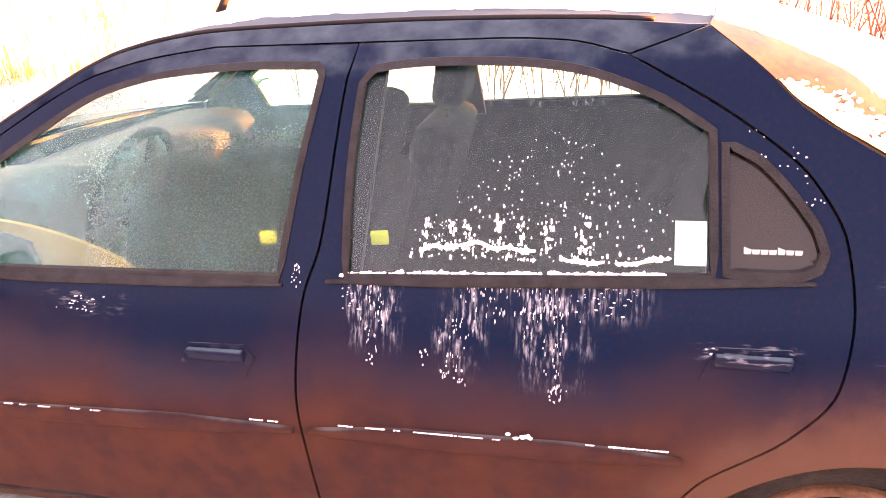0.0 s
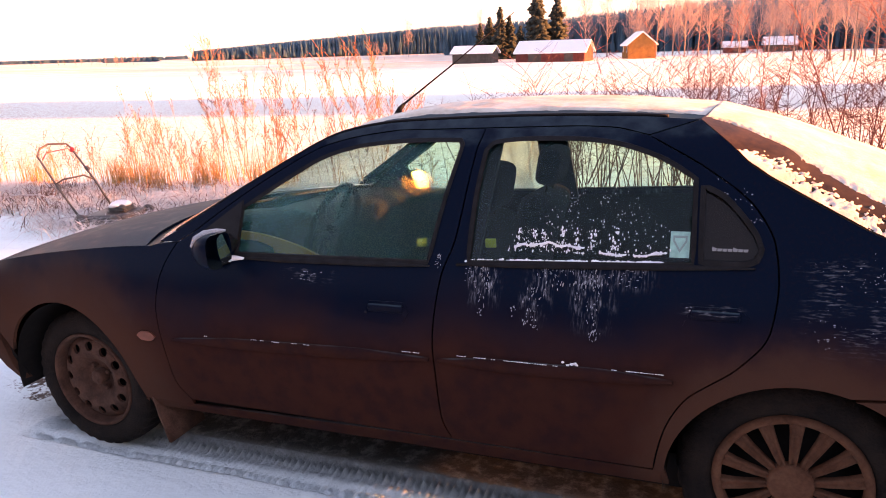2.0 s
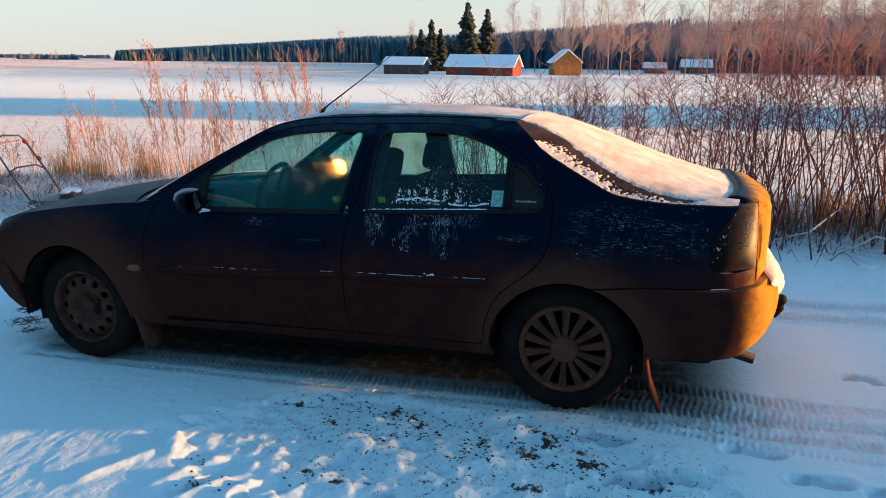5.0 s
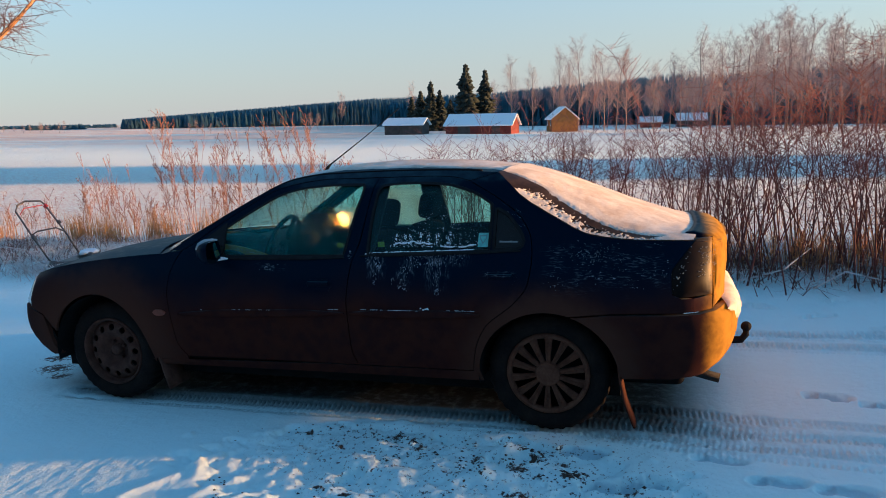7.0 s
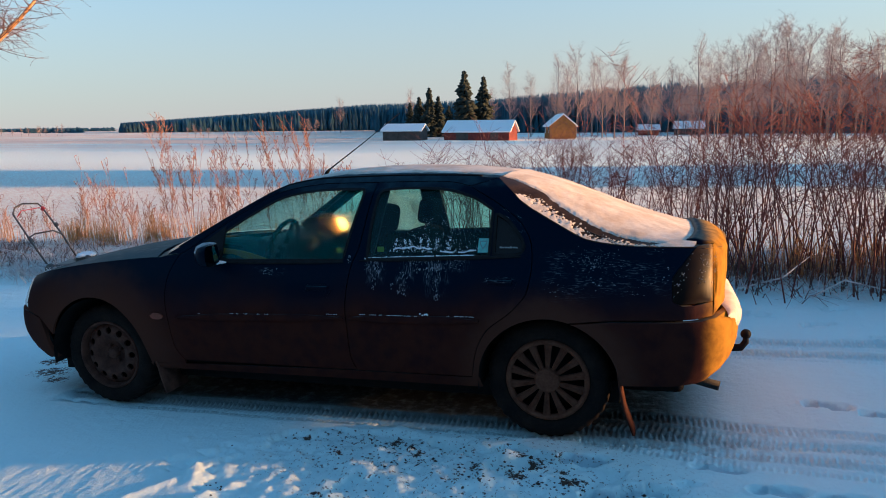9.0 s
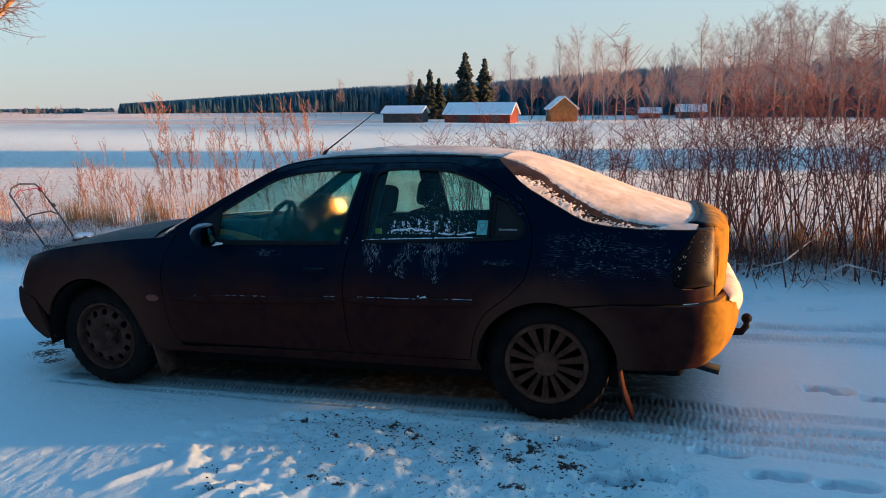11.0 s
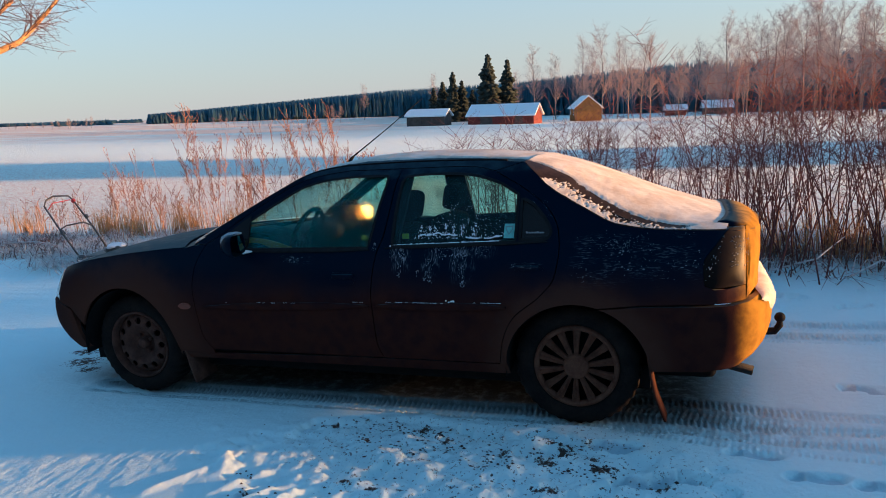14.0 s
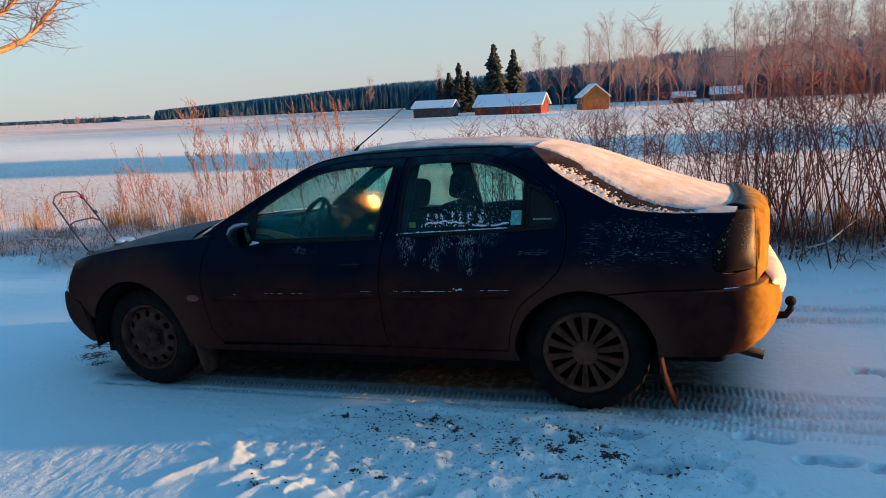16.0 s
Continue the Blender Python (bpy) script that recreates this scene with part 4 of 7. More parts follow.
    bump = sheet(shrink(rb, 0.001), step=0.04, depth=0.03)
    whole = join(bump, mirrored(bump))
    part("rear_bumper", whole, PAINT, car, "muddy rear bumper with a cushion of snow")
    fm = FX - LF
    fb = [(-3.06, 0.36)] + [(s_at(-3.12, 0.555), 0.552), (s_at(-3.30, 0.585), 0.582), (-3.7, 0.594), (fm, 0.60), (fm, 0.26), (-3.6, 0.25), (-3.2, 0.27), (-3.06, 0.29)]
    fbs = sheet(shrink(fb[::-1], 0.001), step=0.05, depth=0.03)
    part("front_bumper", join(fbs, mirrored(fbs)), PAINT, car, "muddy front bumper")
    nose = sheet([(-3.80, 0.604), (fm, 0.604), (fm, 0.735), (-3.80, 0.735)], step=0.05)
    part("grille", join(nose, mirrored(nose)), TRIM, car)
    gate = sheet(shrink([(1.025, 0.672), (mid, 0.672), (mid, 0.99), (1.025, 0.99)], 0.001), step=0.05)
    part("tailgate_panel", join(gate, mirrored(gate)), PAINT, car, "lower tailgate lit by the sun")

    # lofted tops: edge line on the flank, middle line along the car
    def loft(edge, middle, p=2.0, nu=26, nt=12, lift=0.0, t0=0.0, t1=1.0, inw=0.0):
        te = list(range(len(edge)))
        ex, ez = curve(te, [q[0] for q in edge]), curve(te, [q[1] for q in edge])
        tm = np.linspace(0, 1, len(middle))
        mx, mz = curve(tm, [q[0] for q in middle]), curve(tm, [q[1] for q in middle])
        rows = []
        for i in range(nu + 1):
            u = i / nu
            e = body_at(s_at(ex(u * (len(edge) - 1)), ez(u * (len(edge) - 1))), ez(u * (len(edge) - 1)), inw)
            c = Vector((mx(u), MID, mz(u)))
            row = []
            for j in range(2 * nt + 1):
                tt = t0 + (t1 - t0) * (j / nt if j <= nt else 2 - j / nt)
                g = 1 - (1 - tt) ** p
                q = Vector((e.x + (c.x - e.x) * g, e.y + (c.y - e.y) * tt, e.z + (c.z - e.z) * g + lift))
                row.append(q if j <= nt else Vector((q.x, 2 * MID - q.y, q.z)))
            rows.append(row)
        w = 2 * nt + 1
        vs = [q for r in rows for q in r]
        fs = [(i * w + j, (i + 1) * w + j, (i + 1) * w + j + 1, i * w + j + 1) for i in range(nu) for j in range(w - 1)]
        return vs, [tuple(reversed(f)) for f in fs]

    def solid(geo, thick):
        """Gives a loft a thickness downwards."""
        vs, fs = geo
        n = len(vs)
        count = {}
        for f in fs:
            for i in range(len(f)):
                count[(f[i], f[(i + 1) % len(f)])] = 1
        rim = [e for e in count if (e[1], e[0]) not in count]
        under = [v - Vector((0, 0, thick)) for v in vs]
        sides, extra = [], []
        for a, b in rim:
            o = 2 * n + len(extra)
            extra += [vs[b].copy(), vs[a].copy(), under[a].copy(), under[b].copy()]
            sides.append((o, o + 1, o + 2, o + 3))
        return vs + under + extra, fs + [tuple(n + i for i in reversed(f)) for f in fs] + sides

    r0 = ROOF_EDGE.index(min(ROOF_EDGE, key=lambda q: abs(q[0] + 1.50)))
    roof_e = ROOF_EDGE[r0:] + [(-0.268, 1.3145)]
    ROOF_M = [(-1.56, 1.345), (-1.25, 1.396), (-0.92, 1.408), (-0.6, 1.396), (-0.26, 1.362), (-0.240, 1.3555)]
    roof = solid(loft(roof_e, ROOF_M, 2.4, lift=-0.004), 0.012)
    part("roof", roof, PAINT, car, "roof dusted with snow")
    part("headliner", loft(roof_e, [(x, z - 0.035) for x, z in ROOF_M], 2.4, lift=-0.02), LINER, car)
    screen_e = ROOF_EDGE[:r0 + 1]
    SCREEN_M = [(-2.40, 0.970), (-2.14, 1.088), (-1.87, 1.205), (-1.562, 1.338)]
    ob = part("windscreen", loft(screen_e, SCREEN_M, 2.2, nu=14), GLASS_FRONT, car, "misted windscreen")
    ob.visible_shadow = False
    HOOD_M = [(-2.44, 0.962), (-2.8, 0.93), (-3.15, 0.86), (-3.36, 0.79), (-3.47, 0.735)]
    part("bonnet", solid(loft([(-2.262, 0.928)] + HOOD_EDGE[3:], HOOD_M, 2.3, nu=20), 0.012), PAINT, car, "bonnet under a grey film of frost")
    COWL = [(-2.20, 0.938), (-2.262, 0.924)]
    part("cowl", solid(loft(COWL, [(-2.40, 0.950), (-2.44, 0.945)], 2.0, nu=3), 0.01), TRIM, car)
    HATCH_M = [(-0.25, 1.361), (-0.02, 1.292), (0.2, 1.205), (0.4, 1.126), (0.6, 1.056), (0.74, 1.012)]
    hatch = part("tailgate", solid(loft(HATCH, HATCH_M, 3.2, nu=36, nt=18), 0.012), HATCHGLASS, car, "tailgate, its glass buried under smooth snow")
    # spoiler lip across the tailgate, its ends wrapped round the corners
    rows = []
    wide = MID - side_y(0.97)
    for j in range(31):
        y = 0.165 + (2 * MID - 0.33) * j / 30
        h = abs(y - MID)
        off = RX + (0.875 - RX) * (1 - (h / wide) ** EN) ** (1 / EN) - 0.89
        u = abs(j - 15) / 15
        dz = -0.022 * u**4
        sec = [(0.735, 0.975), (0.728, 1.030), (0.765, 1.034), (0.845, 1.014), (0.880, 0.990), (0.896, 0.950), (0.893, 0.915), (0.80, 0.915)]
        rows.append([Vector((x + off * (1.0 if x > 0.78 else 0.8), y, z + dz)) for x, z in sec])
    vs = [q for r in rows for q in r]
    fs = [(i * 8 + k, i * 8 + (k + 1) % 8, (i + 1) * 8 + (k + 1) % 8, (i + 1) * 8 + k) for i in range(30) for k in range(8)] + [tuple(range(7, -1, -1)), tuple(30 * 8 + k for k in range(8))]
    lip = part("spoiler", (vs, fs), PAINT, hatch, "body-coloured spoiler lip", smooth=True)
    # black wedges stand in for the shade below the spoiler's front edge
    for js in (range(1, 8), range(29, 22, -1)):
        lo = [rows[j][0] + Vector((-0.008 - 0.02 * (k < 3), 0, 0.004)) for k, j in enumerate(js)]
        hi = [rows[j][0].lerp(rows[j][1], 1.0 - 0.13 * k) + Vector((-0.006 - 0.02 * (k < 3), 0, -0.002)) for k, j in enumerate(js)]
        back = [q + Vector((0.03, 0, 0)) for q in lo] + [q + Vector((0.03, 0, 0)) for q in hi]
        n = len(lo)
        fs2 = [(k, k + 1, n + k + 1, n + k) for k in range(n - 1)] + [(n + k, n + k + 1, 3 * n + k + 1, 3 * n + k) for k in range(n - 1)] + [(0, n, 3 * n, 2 * n), (n - 1, 3 * n - 1, 4 * n - 1, 2 * n - 1)]
        part("spoiler_gap", (lo + hi + back, fs2), TRIM, lip, "black wedge standing in for the shade under the spoiler's front edge", smooth=False)
    part("deck", solid(loft([(0.64, 0.988), (0.715, 0.984), (0.83, 0.968)], [(0.66, 1.000), (0.80, 0.992), (0.885, 0.980)], 2.0, nu=6), 0.02), PAINT, hatch)

    # drip gutter between the roof and the door frames
    both("roof_gutter", tube([body_at(s_at(x, z), z, 0.010) + Vector((0, 0.004, 0.002)) for x, z in ROOF_EDGE[2:-3]], 0.007, 8), TRIM)
    for line in (DTOP_F + DTOP_R, RGAP):
        both("door_seal", tube([body_at(s_at(x, z), z, 0.045) for x, z in line], 0.016, 8), SHELL)
    both("inner_pillar_panel", sheet([(-0.62, 1.300), (-0.30, 1.312), (-0.19, 1.225), (-0.13, 1.160), (-0.10, 1.02), (-0.2, 1.0), (-0.28, 1.15), (-0.42, 1.27)], inward=0.034, depth=0.004, step=0.06), SHELL)
    # inner shell behind the gaps, floor and wheel housings
    lo = [(-3.05, 0.30), (-3.05, 0.55)] + [(-3.05, 0.80), (-2.4, 0.90), (-2.13, 0.90), (-1.0, 0.895), (-0.05, 0.92), (0.40, 0.98), (0.55, 0.98), (0.55, 0.36), (0.38, 0.33)] + arch(0.01, 0.37, 0.37, 0, 180) + [(-0.4, 0.29), (-2.3, 0.29)] + arch(WB, 0.37, 0.41, 0, 174)
    both("inner_shell", sheet(lo, inward=0.022, depth=0.004, step=0.12), SHELL)
    bm = bmesh.new()
    box(bm, (3.5, 1.36, 0.12), (-1.40, MID, 0.228))
    box(bm, (1.9, 1.60, 0.05), (-1.35, MID, 0.312))
    part("floor_pan", bm, SHELL, car, smooth=False)
    part("rear_axle", tube([(0.0, 0.2, 0.27), (0.03, 0.45, 0.23), (0.03, 1.15, 0.23), (0.0, 1.4, 0.27)], 0.06, 10), SHELL, car)
    part("silencer", box(bmesh.new(), (0.34, 0.42, 0.17), (0.50, 0.50, 0.262), (0, 0, 0), 0.05), SHELL, car)
    part("spare_wheel_well", box(bmesh.new(), (0.40, 0.62, 0.16), (0.48, 1.08, 0.28), (0, 0, 0), 0.05), SHELL, car)
    def housing(cx, r):
        vs, fs = [], []
        for i in range(25):
            a = radians(-8 + 196 * i / 24)
            for y in (-0.045, 0.30):
                vs.append((cx + r * math.cos(a), y, 0.31 + r * math.sin(a)))
            vs.append((cx, 0.30, 0.31))
        fs = [(3 * i, 3 * i + 1, 3 * i + 4, 3 * i + 3) for i in range(24)] + [(3 * i + 1, 3 * i + 2, 3 * i + 4) for i in range(24)]
        return vs, fs
    both("wheel_housing", housing(0.01, 0.36), SHELL)
    both("wheel_housing", housing(WB, 0.37), SHELL)
    # window pillars inside: the gap between front and rear door at glass height
    both("inner_pillar", sheet([(-1.10, 0.88), (-1.05, 1.33), (-0.915, 1.33), (-0.93, 0.88)][::-1], inward=0.03, depth=0.02, step=0.1), TRIM)
    both("rear_inner_pillar", sheet([(-0.29, 0.90), (-0.28, 1.30), (0.0, 1.14), (0.30, 1.02), (0.30, 0.90)][::-1], inward=0.03, depth=0.015, step=0.1), TRIM)
    # mud flaps
    for cx, z0, n in ((-2.335, 0.42, 0), (0.345, 0.40, 1)):
        sec = [(cx, z0), (cx + 0.012, z0 - 0.10), (cx + 0.03, z0 - 0.2), (cx + (0.075 if n else 0.06), z0 - (0.33 if n else 0.31))]
        vs, fs = [], []
        for x, z in sec:
            wide = 0.055 if n else 0.16
            vs += [Vector((x, -0.045, z)), Vector((x, wide, z)), Vector((x + 0.012, wide, z)), Vector((x + 0.012, -0.045, z))]
        for i in range(3):
            for k in range(4):
                fs.append((4 * i + k, 4 * i + (k + 1) % 4, 4 * i + 4 + (k + 1) % 4, 4 * i + 4 + k))
        fs += [(3, 2, 1, 0), (12, 13, 14, 15)]
        both("mud_flap", (vs, fs), PAINT if n else STEEL, "stiff muddy mud flap")
    return car, both, loft, solid, HATCH_M, ROOF_M, roof_e, HOOD_M


car, both_sides, loft, solid, HATCH_M, ROOF_M, ROOF_E, HOOD_M = build_car()


# ---- wheels, interior and fittings of the car ----
def lathe(profile, at, n=48):
    """Turns (radius, y) points about the wheel's axle."""
    vs = [Vector((at[0] + r * math.cos(2 * math.pi * k / n), at[1] + y, at[2] + r * math.sin(2 * math.pi * k / n))) for r, y in profile for k in range(n)]
    fs = [(i * n + k, (i + 1) * n + k, (i + 1) * n + (k + 1) % n, i * n + (k + 1) % n) for i in range(len(profile) - 1) for k in range(n)]
    return vs, fs


def build_wheel(x, cover, far):
    c = (x, 0.0, 0.31)
    put = mirrored if far else (lambda g: g)
    hub = part("wheel", put(lathe([(0.0, 0.075), (0.195, 0.075), (0.205, 0.12), (0.205, 0.19), (0.0, 0.19)], c)), SHELL, car, "winter wheel caked with road mud")
    prof = [(0.204, 0.150), (0.200, 0.040), (0.212, 0.016), (0.225, 0.006), (0.255, 0.000), (0.282, 0.004), (0.296, 0.014), (0.304, 0.026), (0.306, 0.03), (0.31, 0.05), (0.311, 0.10), (0.31, 0.15), (0.304, 0.172), (0.282, 0.192), (0.23, 0.192), (0.204, 0.15)]
    vs, fs = lathe(prof, c, 144)
    for i, (r, y) in enumerate(prof):  # tread blocks: every other pair of columns stands proud
        if 6 <= i <= 12:
            for k in range(144):
                if k % 4 < 2:
                    v = vs[i * 144 + k]
                    d = Vector((v.x - c[0], 0, v.z - c[2])).normalized()
                    v += d * 0.006
    tyre = (vs, fs)
    part("tyre", put(tyre), TYRE, hub, "dusty winter tyre")
    if cover:
        ring = lathe([(0.214, 0.020), (0.212, 0.006), (0.203, 0.000), (0.192, 0.003), (0.186, 0.014), (0.186, 0.03)], c, 64)
        cov = part("wheel_cover", put(ring), COVER, hub, "mud-coated plastic wheel cover with many spokes")
        cap = lathe([(0.066, 0.02), (0.062, -0.002), (0.056, -0.007), (0.050, -0.003), (0.02, -0.004), (0.0, -0.004)], c, 36)
        part("cap", put(cap), COVER, cov)
        for k in range(14):
            a = 2 * math.pi * (k + 0.4) / 14
            ca, sa = math.cos(a), math.sin(a)
            vs, fs = [], []
            for r, w, y in ((0.050, 0.0095, 0.006), (0.10, 0.0125, 0.002), (0.15, 0.016, 0.003), (0.192, 0.021, 0.010)):
                for q, dy in ((-1, 0.020), (-1, 0.003), (-0.62, -0.003), (-0.2, 0.0035), (0.2, 0.0035), (0.62, -0.003), (1, 0.003), (1, 0.020)):
                    vs.append(Vector((c[0] + r * ca - q * w * sa, y + dy, c[2] + r * sa + q * w * ca)))
            for i in range(3):
                for j in range(7):
                    fs.append((8 * i + j, 8 * i + j + 1, 8 * i + 8 + j + 1, 8 * i + 8 + j))
            part("spoke", put((vs, [tuple(reversed(f)) for f in fs])), COVER, cov)
    else:
        def disc(s, z, inward=0.0):
            r = math.hypot(s, z)
            y = float(np.interp(r, [0, 0.04, 0.075, 0.09, 0.13, 0.168, 0.19], [0.072, 0.072, 0.066, 0.040, 0.022, 0.030, 0.052]))
            return Vector((c[0] + s, y + inward, c[2] + z))
        circ = lambda r, n, x0=0.0, z0=0.0: [(x0 + r * math.cos(2 * math.pi * k / n), z0 + r * math.sin(2 * math.pi * k / n)) for k in range(n)]
        holes = [circ(0.0205, 14, 0.150 * math.cos(2 * math.pi * k / 12), 0.150 * math.sin(2 * math.pi * k / 12)) for k in range(12)]
        plate = sheet(circ(0.19, 60), holes, disc, 0.0, 0.012, 0.018)
        part("wheel_disc", put(plate), STEEL, hub, "pressed steel wheel with a ring of round holes")
        part("rim", put(lathe([(0.190, 0.052), (0.196, 0.03), (0.198, 0.012), (0.206, 0.004), (0.213, 0.008), (0.214, 0.02)], c, 64)), STEEL, hub)
        part("hub_cap", put(lathe([(0.034, 0.074), (0.032, 0.036), (0.026, 0.030), (0.0, 0.028)], c, 24)), STEEL, hub)
        for k in range(4):
            a = 2 * math.pi * (k + 0.3) / 4
            part("wheel_nut", put(lathe([(0.011, 0.074), (0.011, 0.050), (0.007, 0.046), (0.0, 0.046)], (c[0] + 0.055 * math.cos(a), 0, c[2] + 0.055 * math.sin(a)), 6)), STEEL, hub, smooth=False)


for far in (False, True):
    build_wheel(0.0, True, far)
    build_wheel(WB, False, far)


def build_seat(y, x, label):
    seat = part("front_seat", box(bmesh.new(), (0.50, 0.50, 0.16), (x - 0.28, y, 0.52), (0, -6, 0), 0.05), CLOTH, car, label)
    part("backrest", box(bmesh.new(), (0.14, 0.48, 0.52), (x, y, 0.735), (0, 17, 0), 0.06), CLOTH, seat)
    part("headrest", box(bmesh.new(), (0.10, 0.27, 0.17), (x + 0.10, y, 1.10), (0, 12, 0), 0.047), CLOTH, seat)
    for dy in (-0.06, 0.06):
        part("headrest_bar", tube([(x + 0.07, y + dy, 0.95), (x + 0.095, y + dy, 1.06)], 0.006), STEELBAR, seat)


build_seat(0.45, -1.10, "dark cloth driver's seat with headrest")
build_seat(1.15, -1.05, "dark cloth passenger seat with headrest")
bench = part("rear_bench", box(bmesh.new(), (0.50, 1.25, 0.16), (-0.42, MID, 0.50), (0, -5, 0), 0.05), CLOTH, car, "dark cloth rear bench")
part("bench_back", box(bmesh.new(), (0.14, 1.25, 0.52), (-0.12, MID, 0.74), (0, 22, 0), 0.05), CLOTH, bench)
part("parcel_shelf", box(bmesh.new(), (0.50, 1.20, 0.02), (0.20, MID, 0.94), (0, 0, 0), 0.008), DASH, car)
rows = []
for j in range(41):
    y = 0.30 + 1.17 * j / 40
    hump = 0.045 * math.exp(-((y - 0.45) / 0.16) ** 4)
    rows.append([Vector((x, y, z + (hump if 0 < k < 5 else 0))) for k, (x, z) in enumerate([(-2.35, 0.90), (-2.15, 0.935), (-1.98, 0.945), (-1.88, 0.93), (-1.85, 0.89), (-1.90, 0.78), (-1.98, 0.62), (-2.0, 0.45)])])
part("dashboard", ([q for r in rows for q in r], [(i * 8 + k, i * 8 + k + 1, (i + 1) * 8 + k + 1, (i + 1) * 8 + k) for i in range(40) for k in range(7)]), DASH, car, "dark moulded dashboard")
# steering wheel: rim, boss and spokes
tilt = pose(-1.70, 0.45, 0.90, 0, -68, 0)
ringv, ringf = tube([tilt @ Vector((0.185 * math.cos(a * math.pi / 18), 0.185 * math.sin(a * math.pi / 18), 0)) for a in range(37)], 0.014, 8, False)
wheel = part("steering_wheel", (ringv, ringf), DASH, car, "dark steering wheel")
bm = bmesh.new()
box(bm, (0.11, 0.13, 0.05), (0, 0, -0.02), (0, 0, 0), 0.02)
bm.transform(tilt)
part("boss", bm, DASH, wheel)
for a in (20, 160, 270):
    part("wheel_spoke", tube([tilt @ Vector((0.04 * math.cos(radians(a)), 0.04 * math.sin(radians(a)), -0.015)), tilt @ Vector((0.18 * math.cos(radians(a)), 0.18 * math.sin(radians(a)), 0))], 0.014, 6), DASH, wheel)
# orange panel added at the front of the driver's door, a sunlit glow put into its colour
glow_o = rounded([(-1.99, 0.78), (-2.00, 0.957), (-1.90, 0.950), (-1.78, 0.930), (-1.66, 0.893), (-1.57, 0.848), (-1.50, 0.78)])
part("door_trim", sheet(glow_o, surface=lambda x, z, inward=0.0: Vector((x, 0.18 + inward, z)), depth=0.012, step=0.03), GLOW_ORANGE, car, "orange panel standing in for a sunlit glow inside the driver's door")
# dark panel added over part of the orange one
part("door_pocket", sheet(rounded([(-1.97, 0.80), (-1.97, 0.922), (-1.86, 0.916), (-1.80, 0.895), (-1.79, 0.80)]), surface=lambda x, z, inward=0.0: Vector((x, 0.160 + inward, z)), depth=0.016, step=0.03), DASH, car, "dark panel set before the orange one")


def door_mirror(far):
    off = Vector((-0.070, 0, 0.025)) if far else Vector((0.03, 0, 0.04))
    put = (lambda g: mirrored(([Vector(v) + off for v in g[0]], g[1]))) if far else (lambda g: ([Vector(v) + off for v in g[0]], g[1]))
    def shell(x0, x1, k0, k1):
        rows = []
        for i in range(9):
            u = i / 8
            x = x0 + (x1 - x0) * u
            g = k0 + (k1 - k0) * (1 - (1 - u) ** 2.2)
            row = []
            for k in range(20):
                a = 2 * math.pi * k / 20
                cy, cz = math.cos(a), math.sin(a)
                row.append(Vector((x, -0.118 + 0.066 * g * math.copysign(abs(cy) ** 0.62, cy), 0.925 + 0.062 * g * math.copysign(abs(cz) ** 0.62, cz))))
            rows.append(row)
        vs = [q for r in rows for q in r]
        fs = [(i * 20 + k, i * 20 + (k + 1) % 20, (i + 1) * 20 + (k + 1) % 20, (i + 1) * 20 + k) for i in range(8) for k in range(20)]
        return vs, fs + [tuple(range(19, -1, -1))]
    m = part("door_mirror", put(shell(-1.925, -1.835, 0.5, 1.0)), PAINT, car, "door mirror with a cap of frost")
    face = []
    for k in range(20):
        a = 2 * math.pi * k / 20
        pw = 0.85 if far else 0.62
        dy, dz = 0.060 * math.copysign(abs(math.cos(a)) ** pw, math.cos(a)), 0.056 * math.copysign(abs(math.sin(a)) ** pw, math.sin(a))
        face.append(Vector((-1.812 - 0.456 * dy - 0.155 * dz, -0.118 + dy, 0.925 + dz)))
    part("mirror_glass", put((face, [tuple(range(20))])), SUN_GLINT if far else MIRROR, m, "mirror face")
    part("mirror_foot", put(tube([(-1.90, 0.03, 0.915), (-1.885, -0.06, 0.91)], [0.035, 0.028], 10)), TRIM, m)
    part("mirror_sail", put(sheet([(-2.04, 0.935), (-1.868, 1.055), (-1.852, 0.93)], inward=-0.004, depth=0.01)), TRIM, m)
    if not far:
        cap = tube([(-1.915, -0.160, 0.945), (-1.900, -0.150, 0.972), (-1.880, -0.125, 0.984), (-1.850, -0.095, 0.987), (-1.835, -0.070, 0.984)], [0.004, 0.011, 0.013, 0.010, 0.004], 10)
        part("frost_cap", put(cap), RIME, m, "pale frost along the top of the mirror housing")


door_mirror(False)
door_mirror(True)
# aerial, exhaust, tow ball, underside parcel
ant = part("aerial", tube([(-1.55, MID, 1.29), (-1.52, MID, 1.340), (-1.50, MID, 1.358)], [0.016, 0.012, 0.007], 8), RUBBER, car, "raked roof aerial")
part("whip", tube([(-1.51, MID, 1.352), (-1.25, MID, 1.52), (-1.0, MID, 1.69)], [0.0048, 0.0028, 0.0014], 6), RUBBER, ant)
part("exhaust_pipe", tube([(0.45, 0.28, 0.27), (0.70, 0.27, 0.275), (0.835, 0.257, 0.246)], [0.024, 0.024, 0.025], 14), EXHAUST, car, "rusty exhaust tail pipe")
tow = part("tow_bar", join(tube([(0.60, MID, 0.32), (0.90, MID, 0.31), (0.985, MID, 0.315), (1.01, MID, 0.35), (1.01, MID, 0.375)], [0.022, 0.022, 0.021, 0.019, 0.016], 10)), RUBBER, car, "dark tow bar with its ball")
ball = bmesh.new()
bmesh.ops.create_uvsphere(ball, u_segments=16, v_segments=10, radius=0.029, matrix=Matrix.Translation((1.01, MID, 0.395)))
part("tow_ball", ball, RUBBER, tow)
